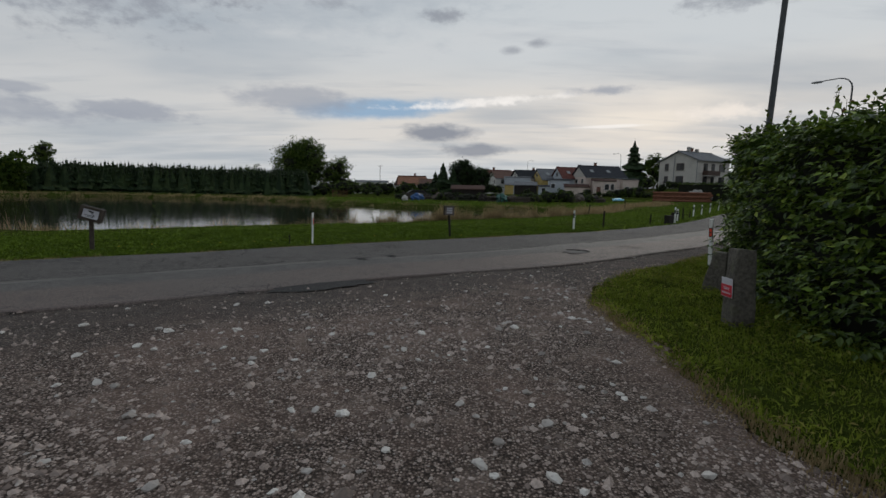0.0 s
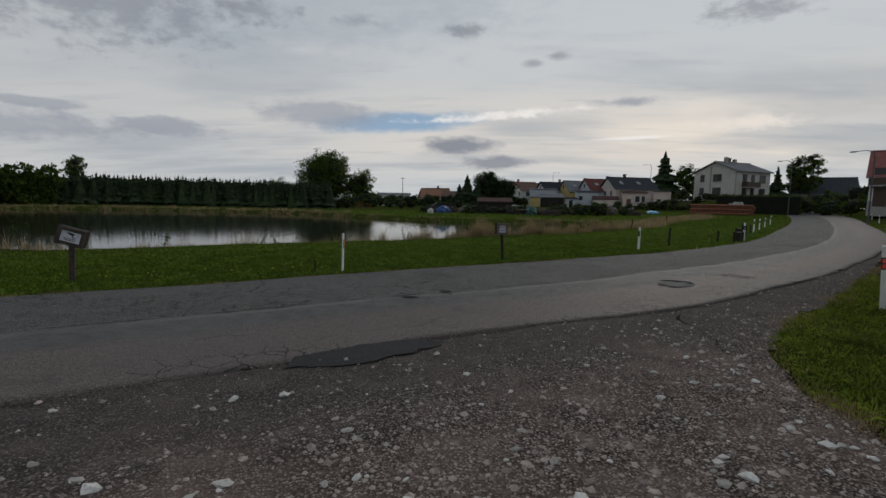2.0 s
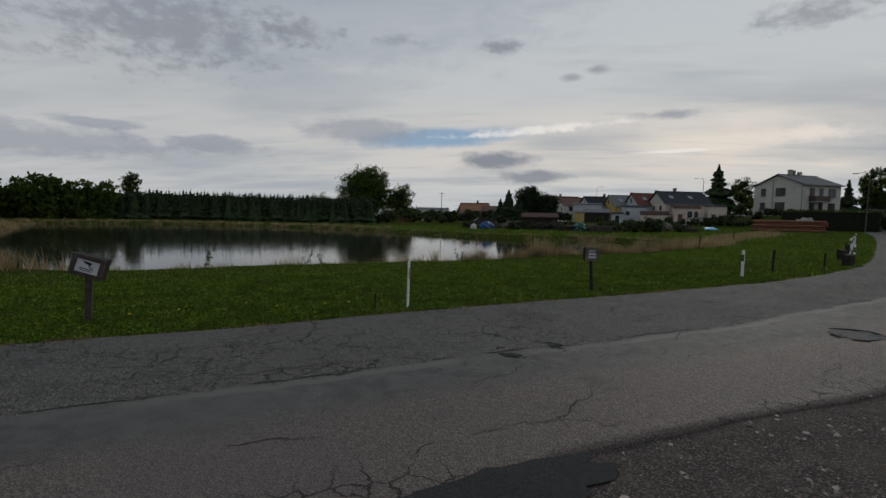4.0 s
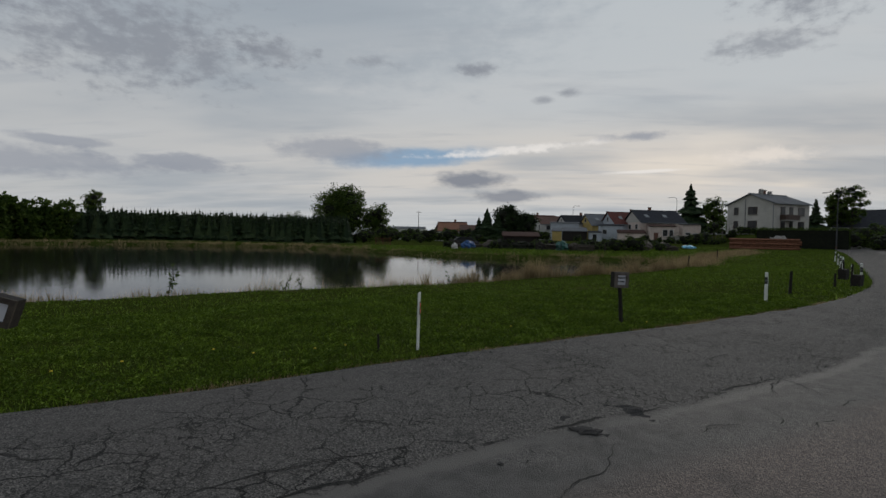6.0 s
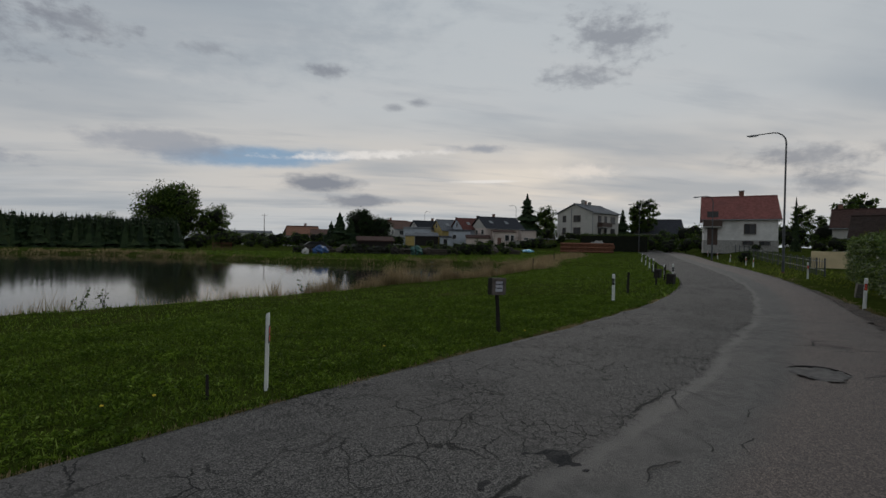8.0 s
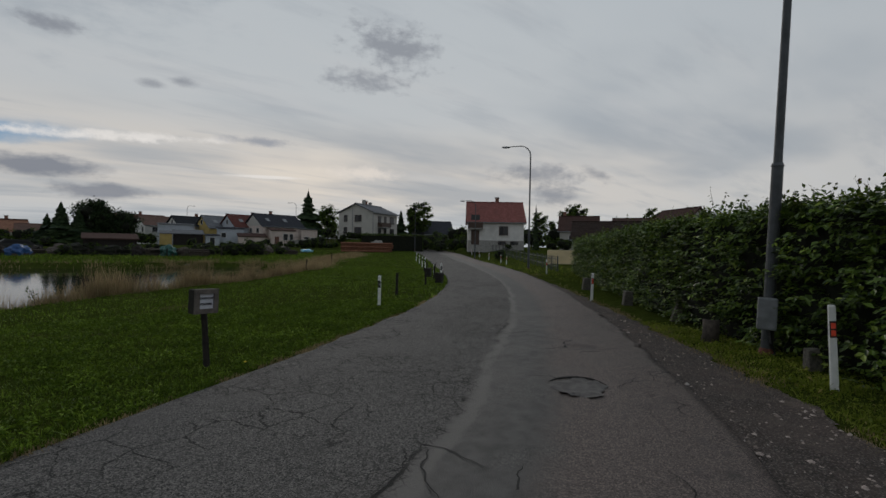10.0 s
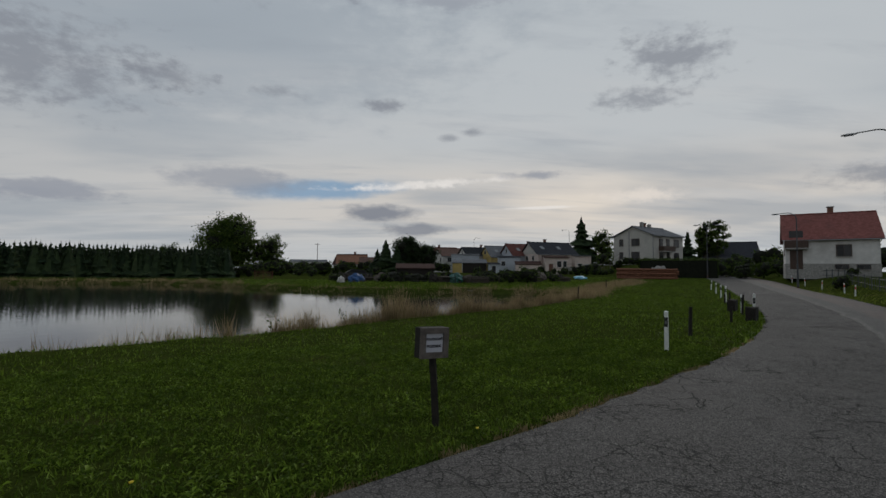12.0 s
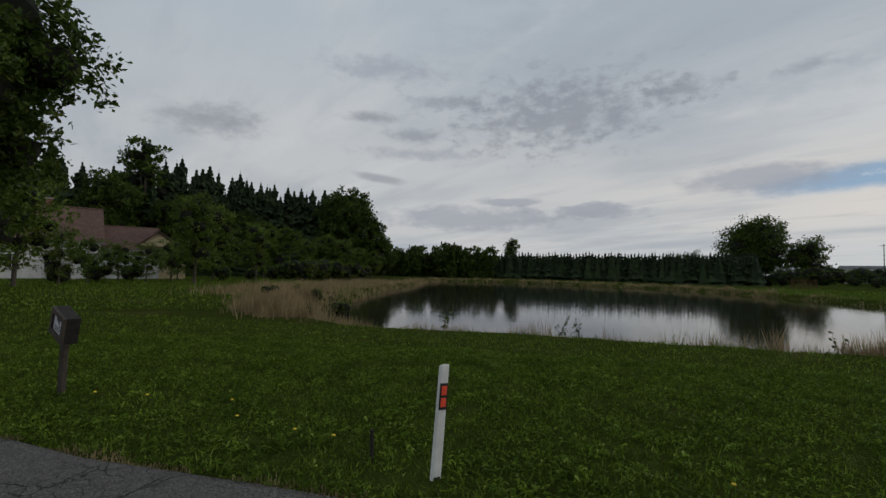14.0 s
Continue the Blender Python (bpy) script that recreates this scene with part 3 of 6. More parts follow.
near_line, far_line = resample(ROAD_NEAR, 0.25), resample(ROAD_FAR, 0.25)
ROAD_POLY = [tuple(p) for p in near_line[::8]] + [tuple(p) for p in far_line[::-8]]
GRAVEL_POLY = [(-33, -15.4)] + ROAD_NEAR[2:19] + VERGE[::-1] + [(1.9, 5.8), (1.9, 4.0), (2.2, 2.8), (2.3, -15.4)]


def hz(x, y):
    """Height of the land (without the pond's bed)."""
    x, y = np.asarray(x, float), np.asarray(y, float)
    s, c = 0.55 * x + 0.83 * y, 0.83 * x - 0.55 * y
    h = 0.9 * ss(55, 105, s) * ss(-20, 12, x) + 0.95 * ss(3.5, 9.5, c) * ss(38, 70, s)
    h = h + 1.9 * ss(91.5, 92.5, s) * ss(39, 42, x) * (1 - ss(48, 50, x))
    return h


def land(x, y):
    d = sdist(x, y, POND)
    z = hz(x, y) - 0.26 * (1 - ss(0.5, 8.0, d)) + 0.012 * wob(x, y, 1.3) + 0.02 * wob(x, y, 0.4, 3)
    bank = ss(0.9, -0.5, d + 0.25 * wob(x, y, 0.8, 5))
    z = z * (1 - bank) + (-0.95 - 0.5 * ss(0, -4, d)) * bank
    z = z - 0.8 * ss(5, 26, d) * ss(-22, -42, x) * ss(58, 72, y)          # lower land behind the dam
    rd, gd = sdist(x, y, ROAD_POLY), sdist(x, y, GRAVEL_POLY)
    under = ss(0.1, -0.5, rd) * 0.10 + ss(0.1, -0.6, gd) * 0.07
    return z - np.maximum(under, 0.08 * ss(0.7, 0.3, np.maximum(rd, gd)))


# ---------------------------------------------------------------- ground, water, road, gravel
def axis(lo, a, b, hi, step):
    out_lo = a - np.geomspace(step, a - lo, 22)[::-1]
    out_hi = b + np.geomspace(step, hi - b, 22)
    return np.concatenate([out_lo, np.arange(a, b, step), [b], out_hi])


def grid_faces(nx, ny):
    i = np.arange((ny - 1) * nx).reshape(ny - 1, nx)[:, :-1].ravel()
    return np.stack([i, i + 1, i + nx + 1, i + nx], 1)


gx, gy = axis(-2600, -78, 60, 2600, 0.6), axis(-2600, -10, 92, 2600, 0.6)
X, Y = np.meshgrid(gx, gy)
ground = new("ground", mesh_from("ground", np.stack([X, Y, land(X, Y)], -1).reshape(-1, 3), grid_faces(len(gx), len(gy)), M["ground"], True))
tagged(ground, "short green meadow sloping gently to the pond", "ground", kind="structure")

wx, wy = np.linspace(-76, 18, 2), np.linspace(14, 82, 2)
X, Y = np.meshgrid(wx, wy)
water = new("water", mesh_from("water", np.stack([X, Y, np.full_like(X, WATER_Z)], -1).reshape(-1, 3), grid_faces(2, 2), M["water"]))
tagged(water, "calm dark pond water mirroring sky and trees", "water", kind="structure")

POTHOLES = [(3.1, 12.3, 0.36, 0.028), (-1.55, 10.5, 0.42, 0.035), (-2.5, 9.75, 0.2, 0.03), (11.9, 22.7, 0.5, 0.03), (4.9, 13.4, 0.3, 0.03), (-0.2, 10.6, 0.2, 0.02)]


def road_z(x, y):
    z = hz(x, y) + 0.022 + 0.012 * wob(x, y, 0.7, 2) + 0.004 * wob(x, y, 2.4, 8)
    for px, py, r, d in POTHOLES:
        z = z - d * ss(r * 1.1, r * 0.75, np.hypot(x - px, y - py) + 0.08 * wob(x, y, 5, px))
    return z


def road_mesh():
    """A strip between the two edges, fine where the walk goes, with ragged rims and a skirt."""
    u = np.concatenate([np.linspace(0, 0.44, 60, endpoint=False), np.linspace(0.44, 0.62, 520, endpoint=False), np.linspace(0.62, 1, 120)])
    s0, s1 = u * (len(near_line) - 1), u * (len(far_line) - 1)
    a = np.stack([np.interp(s0, np.arange(len(near_line)), near_line[:, k]) for k in (0, 1)], 1)
    b = np.stack([np.interp(s1, np.arange(len(far_line)), far_line[:, k]) for k in (0, 1)], 1)
    w = b - a
    w /= np.linalg.norm(w, axis=1)[:, None]
    a = a - w * (0.06 + 0.07 * wob(a[:, 0], a[:, 1], 2.6)[:, None] + 0.05 * wob(a[:, 0], a[:, 1], 8)[:, None])
    b = b + w * (0.0 + 0.06 * wob(b[:, 0], b[:, 1], 2.2)[:, None] + 0.04 * wob(b[:, 0], b[:, 1], 9)[:, None])
    cols = 48
    v = np.linspace(0, 1, cols)
    pts = a[:, None, :] * (1 - v)[None, :, None] + b[:, None, :] * v[None, :, None]
    z = road_z(pts[..., 0], pts[..., 1])
    z[:, 0] -= 0.012
    z[:, -1] -= 0.008
    top = np.concatenate([pts, z[..., None]], -1)
    lo0, lo1 = top[:, :1].copy(), top[:, -1:].copy()
    lo0[..., 2] -= 0.12
    lo1[..., 2] -= 0.12
    allp = np.concatenate([lo0, top, lo1], 1)
    me = mesh_from("road", allp.reshape(-1, 3), grid_faces(cols + 2, len(u))[:, ::-1], M["asphalt"], True)
    lane = me.attributes.new("across", "FLOAT", "POINT")
    lane.data.foreach_set("value", np.tile(np.concatenate([[0], v, [1]]), len(u)).astype(np.float32))
    return me


road = tagged(new("road", road_mesh()), "worn grey asphalt lane, cracked and patched", "road", kind="structure")

ny_edge = lambda x: np.interp(x, near_line[:, 0], near_line[:, 1])
vl = resample(VERGE, 0.2)


def gravel_mesh():
    """The drive and the strip that follows the lane, as two joined sheets with ragged rims."""
    rows, V, F, start = 110, [], [], 0
    for xs, side in ((np.concatenate([np.linspace(-33, -9, 40, endpoint=False), np.linspace(-9, 2.6, 190)]), 0), (np.concatenate([np.linspace(1.85, 6, 80, endpoint=False), np.linspace(6, 22, 60)]), 1)):
        top = ny_edge(xs) + 0.22
        bottom = np.where(side == 0, -15.4, np.interp(xs, vl[:, 0], vl[:, 1]) + 0.16 * wob(xs, xs * 0, 4) + 0.07 * wob(xs, xs * 0, 13))
        k = np.linspace(0, 1, rows) ** 0.6
        Xg = np.repeat(xs[None], rows, 0)
        Yg = bottom[None] * (1 - k[:, None]) + top[None] * k[:, None]
        if side == 0:
            lim = 1.95 + 0.16 * wob(Yg, Yg * 0, 3.1) + 0.06 * wob(Yg, Yg * 0, 14.0) + 0.3 * ss(3.4, 2.6, Yg)
            Xg = np.minimum(Xg, lim)
        Zg = hz(Xg, Yg) + 0.008 + 0.012 * wob(Xg, Yg, 1.6) + 0.008 * wob(Xg, Yg, 5.0, 4) - 0.02 * ss(0.5, 0.0, ny_edge(Xg) - Yg) - 0.004 * side
        V.append(np.stack([Xg, Yg, Zg], -1).reshape(-1, 3)), F.append(grid_faces(len(xs), rows) + start)
        start += len(xs) * rows
    V = np.concatenate(V)
    me = mesh_from("gravel", V, np.concatenate(F), M["gravel"], True)
    gap = me.attributes.new("lane_gap", "FLOAT", "POINT")
    gap.data.foreach_set("value", np.clip(sdist(V[:, 0], V[:, 1], ROAD_POLY), 0, 20).astype(np.float32))
    return me


gravel = tagged(new("pavement_gravel", gravel_mesh()), "brown-grey crushed stone driveway beside the lane", "gravel drive", kind="structure")
gz = lambda x, y: hz(x, y) + 0.008 + 0.012 * wob(x, y, 1.6) + 0.008 * wob(x, y, 5.0, 4)

rng = np.random.default_rng(7)


def in_gravel(x, y, pad=0.05):
    return (sdist(x, y, GRAVEL_POLY) < -pad) & (sdist(x, y, ROAD_POLY) > 0.05)


def small_stones(count):
    """Loose chippings, joined: each an uneven eight-sided lump."""
    x, y = rng.uniform(-9, 9, count * 3), rng.uniform(1.2, 16, count * 3)
    ok = in_gravel(x, y) & (rng.random(count * 3) < (0.55 + 0.45 * wob(x, y, 0.9, 2)) * (0.12 + 0.88 * ss(0.5, 2.6, sdist(x, y, ROAD_POLY))))
    x, y = x[ok][:count], y[ok][:count]
    n = len(x)
    r = rng.gamma(2.2, 0.0040, n) + 0.0035
    base = np.array([(1, 0, 0), (0.3, 0.95, 0), (-0.8, 0.6, 0), (-0.8, -0.6, 0), (0.3, -0.95, 0), (0.1, 0.1, 0.75)])
    ang = rng.uniform(0, 6.28, n)
    b = base[None] * (1 + rng.uniform(-0.3, 0.3, (n, 6, 3)))
    b = b * r[:, None, None] * rng.uniform(0.7, 1.3, (n, 1, 3))
    c, s = np.cos(ang)[:, None], np.sin(ang)[:, None]
    v = np.stack([x[:, None] + b[..., 0] * c - b[..., 1] * s, y[:, None] + b[..., 0] * s + b[..., 1] * c, gz(x, y)[:, None] + b[..., 2] - 0.001], -1)
    f = np.array([(0, 1, 5), (1, 2, 5), (2, 3, 5), (3, 4, 5), (4, 0, 5)])
    return mesh_from("chippings", v.reshape(-1, 3), (f[None] + 6 * np.arange(n)[:, None, None]).reshape(-1, 3), M["stone"])


chip = part("chippings", small_stones(64000), None, gravel)
tagged(chip, "loose grey chippings", kind="stuff")


# ---------------------------------------------------------------- grass and reeds
def blades(name, x, y, z, height, width, mat, lean=0.6, bent=False):
    """Blades of grass as slim leaning triangles on the given roots."""
    n = len(x)
    a = rng.uniform(0, 2 * np.pi, n)
    h = height * rng.uniform(0.45, 1.25, n)
    w = width * rng.uniform(0.6, 1.4, n)
    l = rng.uniform(0.0, lean, n) * h
    b = rng.uniform(0, 2 * np.pi, n)
    dx, dy = np.cos(a) * w / 2, np.sin(a) * w / 2
    p0 = np.stack([x - dx, y - dy, z - 0.01], -1)
    p1 = np.stack([x + dx, y + dy, z - 0.01], -1)
    tip = np.stack([x + np.cos(b) * l, y + np.sin(b) * l, z + h * np.sqrt(np.maximum(0.12, 1 - (l / np.maximum(h, 1e-6)) ** 2 * 0.5))], -1)
    return mesh_from(name, np.stack([p0, p1, tip], 1).reshape(-1, 3), np.arange(3 * n).reshape(n, 3), mat)


def scatter(count, x0, x1, y0, y1):
    return rng.uniform(x0, x1, count), rng.uniform(y0, y1, count)


def on_lawn(x, y, shore=0.5):
    rd, gd = sdist(x, y, ROAD_POLY), sdist(x, y, GRAVEL_POLY)
    return (rd > 0.02 + 0.06 * wob(x, y, 3.0)) & (gd > 0.0) & ~((rd < 0.4) & (gd < 0.4)) & (sdist(x, y, POND) > shore)


def lawn(name, count, box, height, width, mat="blade", keep=None, clump=0.5):
    x, y = scatter(count, *box)
    ok = on_lawn(x, y)
    if keep is not None:
        ok &= keep(x, y)
    x, y = x[ok], y[ok]
    tuft = 1 + clump * wob(x, y, 2.7, 1) + 0.35 * wob(x, y, 7.0, 6) + 0.55 * wob(x, y, 19.0, 2)
    edge = 1 + 0.5 * ss(0.35, 0.0, sdist(x, y, ROAD_POLY))
    ob = part(name, blades(name, x, y, land(x, y), height * np.clip(tuft, 0.22, 2.3) * edge, width, M[mat], 1.6), None, ground)
    return tagged(ob, kind="stuff")


def low_leaves(name, count, box, size, mat, keep):
    """Clover, plantain and dandelion leaves lying low between the blades."""
    x, y = scatter(count, *box)
    ok = on_lawn(x, y) & keep(x, y)
    x, y = x[ok], y[ok]
    n = len(x)
    a = rng.uniform(0, 2 * np.pi, n)
    up = rng.uniform(0.15, 0.95, n)
    ax = np.stack([np.cos(a), np.sin(a), up], -1)
    ax /= np.linalg.norm(ax, axis=1)[:, None]
    side = np.stack([-np.sin(a), np.cos(a), rng.normal(0, 0.3, n)], -1)
    sz = (size * rng.uniform(0.5, 1.4, n) * (1 + 0.4 * wob(x, y, 2.2, 4)))[:, None]
    p = np.stack([x, y, land(x, y) + rng.uniform(0.005, 0.045, n)], -1)
    lift = np.array([0, 0, 0.08])
    v = np.stack([p, p + ax * sz * 0.55 + side * sz * 0.16 + lift * sz, p + ax * sz - lift * sz * 2, p + ax * sz * 0.55 - side * sz * 0.16 + lift * sz], 1)
    f = np.array([(0, 1, 2), (0, 2, 3)])
    me = mesh_from(name, v.reshape(-1, 3), (f[None] + 4 * np.arange(n)[:, None, None]).reshape(-1, 3), M[mat])
    return tagged(part(name, me, None, ground), kind="stuff")


inner = lambda x, y: (x > -13) & (x < 6) & (y < 21) & (y < 0.85 * x + 23.5)
lane_side = lambda x, y: y > 0.73 * x + 13.6
lawn("lawn_grass", 240000, (-13, 6, 9, 21), 0.05, 0.015, keep=lambda x, y: lane_side(x, y) & inner(x, y))
low_leaves("lawn_leaves", 230000, (-13, 6, 9, 21), 0.05, "blade", lambda x, y: lane_side(x, y) & inner(x, y) & (wob(x, y, 1.7, 3) + 0.6 * wob(x, y, 6, 1) > -0.35))
lawn("lawn_grass", 330000, (-34, 17, 6, 44), 0.06, 0.026, keep=lambda x, y: lane_side(x, y) & ~inner(x, y) & (y < 1.2 * x + 34))
lawn("lawn_grass", 90000, (-70, -18, -12, 30), 0.10, 0.07, keep=lambda x, y: (y > 0.73 * x + 13.6) & (x < -20))
lawn("lawn_grass", 130000, (6, 45, 20, 82), 0.075, 0.05, keep=lambda x, y: (y > 1.2 * x + 8) & (y < 1.9 * x + 24))
lawn("bank_grass", 70000, (-30, 24, 52, 76), 0.16, 0.09)
lawn("verge_grass", 150000, (1.7, 9, -1, 16), 0.055, 0.013, "verge_blade", keep=lambda x, y: (y < 1.15 * x + 7) & (x - 1.5 < 3.5 + 0.25 * y), clump=0.8)
low_leaves("verge_leaves", 42000, (1.7, 9, -1, 16), 0.06, "verge_blade", lambda x, y: (y < 1.15 * x + 7) & (x - 1.5 < 3.5 + 0.25 * y) & (wob(x, y, 3, 3) > -0.3))
lawn("verge_grass", 40000, (6, 40, 13, 60), 0.10, 0.035, "verge_blade", keep=lambda x, y: (y < 1.42 * x - 2) & (y > 1.2 * x - 4))


def shore_band(count, lo, hi, height, width, mat, name, box, thin=0.0, lean=0.5):
    """Tall dry grass in a band round the pond, thinner and thicker by turns."""
    x, y = scatter(count, *box)
    d = sdist(x, y, POND)
    ok = (d > lo) & (d < hi) & (wob(x, y, 0.55, 4) + 0.5 * wob(x, y, 1.9, 1) > thin)
    x, y, d = x[ok], y[ok], d[ok]
    z = np.maximum(land(x, y), WATER_Z - 0.05)
    ob = part(name, blades(name, x, y, z, height * (0.7 + 0.5 * np.clip(wob(x, y, 0.8, 9), -0.8, 1)), width, M[mat], lean), None, ground)
    return tagged(ob, kind="stuff")


shore_band(230000, -0.45, 0.75, 0.52, 0.013, "reed", "shore_reeds", (-16, 14, 16, 48), -0.35)
shore_band(150000, -0.35, 0.9, 0.95, 0.022, "reed", "shore_reeds", (-5, 12, 23, 42), -0.6)
shore_band(60000, -0.3, 0.9, 0.6, 0.02, "reed", "shore_reeds", (4, 18, 31, 58), -0.6)
shore_band(70000, 0.2, 0.8, 0.22, 0.014, "blade", "shore_grass", (-16, 14, 16, 48), -1.0)
shore_band(130000, -0.3, 1.6, 0.5, 0.05, "reed", "shore_reeds", (-76, -18, 48, 84), -0.4)
shore_band(26000, -0.3, 1.1, 0.4, 0.045, "reed", "shore_reeds", (-18, 16, 48, 74), -0.1)
shore_band(50000, -0.4, 1.8, 0.7, 0.035, "reed", "shore_reeds", (-62, -14, 17, 56), -0.5)


def dry_strip(line, count, wide, height, width, name):
    """Tall dry grass scattered along a line on the meadow."""
    p = resample(line, 0.2)
    i = rng.integers(0, len(p), count)
    x, y = p[i, 0] + rng.normal(0, wide, count), p[i, 1] + rng.normal(0, wide, count)
    ok = wob(x, y, 0.6, 7) + 0.6 * wob(x, y, 1.7, 2) > -0.5
    x, y = x[ok], y[ok]
    z = np.maximum(land(x, y), WATER_Z - 0.05)
    tagged(part(name, blades(name, x, y, z, height * (0.8 + 0.4 * wob(x, y, 0.9)), width, M["reed"], 0.6), None, ground), kind="stuff")


dry_strip([(11.5, 41.0), (16.0, 49.0), (22.0, 57.0), (30.0, 67.0)], 16000, 0.8, 0.5, 0.035, "dry_grass")
dry_strip([(-17.4, 16.6), (-20.5, 17.2), (-24.5, 19.4), (-30.0, 23.0)], 15000, 0.7, 0.8, 0.03, "dry_grass")
dry_strip([(-28.0, 17.5), (-34.0, 21.0), (-42.0, 30.0), (-52.0, 41.0)], 9000, 1.2, 0.6, 0.04, "dry_grass")
dry_strip(VERGE, 9000, 0.13, 0.05, 0.012, "dead_grass")
dry_strip([(1.95, 7.0), (1.9, 5.8), (1.9, 4.0), (2.2, 2.6), (2.3, 1.0)], 8000, 0.12, 0.045, 0.012, "dead_grass")
dry_strip([tuple(p) for p in far_line[(far_line[:, 0] > -9) & (far_line[:, 0] < 9)][::6]], 9000, 0.06, 0.045, 0.012, "dead_grass")


# ---------------------------------------------------------------- foliage builders
def leaf_cloud(name, centres, radii, counts, size, mat, fill=0.55, droop=0.0, tight=0.15):
    """Many small folded leaves in clumps: for each ellipsoid, leaves gather in sprays near its skin."""
    P, S = [], []
    for c, r, n in zip(centres, radii, counts):
        c, r = np.array(c, float), np.array(r, float)
        k = max(8, n // 22)
        d = rng.normal(size=(k, 3))
        d /= np.linalg.norm(d, axis=1)[:, None]
        rad = rng.uniform(fill, 1.06, k) ** 0.6 * (1 + 0.16 * wob(d[:, 0] * 3, d[:, 1] * 3 + d[:, 2] * 2, 1.0, c[0]))
        sprays = c + d * rad[:, None] * r
        which = rng.integers(0, k, n)
        spread = np.mean(r) * tight
        P.append(sprays[which] + rng.normal(size=(n, 3)) * spread * np.array([1, 1, 0.6]))
        S.append(np.full(n, size))
    P, S = np.concatenate(P), np.concatenate(S) * rng.uniform(0.6, 1.35, sum(counts))
    return mesh_from(name, *leaf_quads(P, S, droop), mat)


def leaf_quads(P, S, droop=0.0, shape=0.55):
    """A pointed leaf of two triangles, folded along its rib, at each place."""
    n = len(P)
    a = rng.normal(size=(n, 3)) + np.array([0, 0, -droop])
    a /= np.linalg.norm(a, axis=1)[:, None]
    b = np.cross(a, rng.normal(size=(n, 3)))
    b /= np.linalg.norm(b, axis=1)[:, None]
    nn = np.cross(a, b)
    s = S[:, None]
    v = np.stack([P, P + a * s * 0.5 + b * s * shape * 0.5 + nn * s * 0.08, P + a * s, P + a * s * 0.5 - b * s * shape * 0.5 + nn * s * 0.08], 1)
    f = np.array([(0, 1, 2), (0, 2, 3)])
    return v.reshape(-1, 3), (f[None] + 4 * np.arange(n)[:, None, None]).reshape(-1, 3)


def blob(c, r, sub=2, bump=0.25, bm=None):
    own = bmesh.new()
    bmesh.ops.create_icosphere(own, subdivisions=sub, radius=1.0)
    for v in own.verts:
        k = 1 + bump * noise.noise(v.co * 2.1 + Vector(c))
        v.co = Vector((v.co.x * r[0] * k + c[0], v.co.y * r[1] * k + c[1], v.co.z * r[2] * k + c[2]))
    return merge(bm, own)


def broad_tree(label, height, width, mat, leaves=2600, leaf=0.42, trunk=0.3, clear=0.18, lobes=9, seed=1, name="tree", core=0.45, lobe=(0.21, 0.31), tight=0.15):
    """A broad-leaved tree: tapered trunk, limbs and a crown of leafy lobes with gaps."""
    r = random.Random(seed)
    t = thing(name, label, "tree")
    bm = b_tube([(0, 0, -0.2), (0.05, 0, height * clear), (0.1, 0.05, height * 0.45), (0.0, 0.1, height * 0.8)], [trunk, trunk * 0.8, trunk * 0.5, trunk * 0.15], 8)
    cs, rs = [], []
    for i in range(lobes):
        a, k = i * 2.4 + r.uniform(-0.4, 0.4), r.uniform(0.25, 1.0)
        zz = height * (clear + 0.16 + (0.80 - clear) * ((i + 0.5) / lobes))
        reach = width / 2 * (0.72 * k) * math.sin(math.pi * min(0.94, max(0.2, 0.18 + 0.74 * (i + 0.5) / lobes)))
        c = (math.cos(a) * reach, math.sin(a) * reach, zz)
        q = width * r.uniform(*lobe)
        cs.append(c), rs.append((q, q, q * 0.85))
        b_tube([(0.05, 0.02, zz * 0.62), (c[0] * 0.5, c[1] * 0.5, zz * 0.85), (c[0] * 0.9, c[1] * 0.9, zz)], [trunk * 0.35, trunk * 0.22, trunk * 0.07], 5, bm)
    part("trunk", bm, M["bark"], t)
    per = leaves // lobes
    crown = part("crown", leaf_cloud("crown", cs, rs, [per] * lobes, leaf, M[mat], tight=tight), None, t)
    # added near-black blobs that paint the shade inside each leafy lobe
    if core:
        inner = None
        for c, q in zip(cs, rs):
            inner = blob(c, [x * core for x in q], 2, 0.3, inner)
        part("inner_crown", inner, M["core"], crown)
    return t


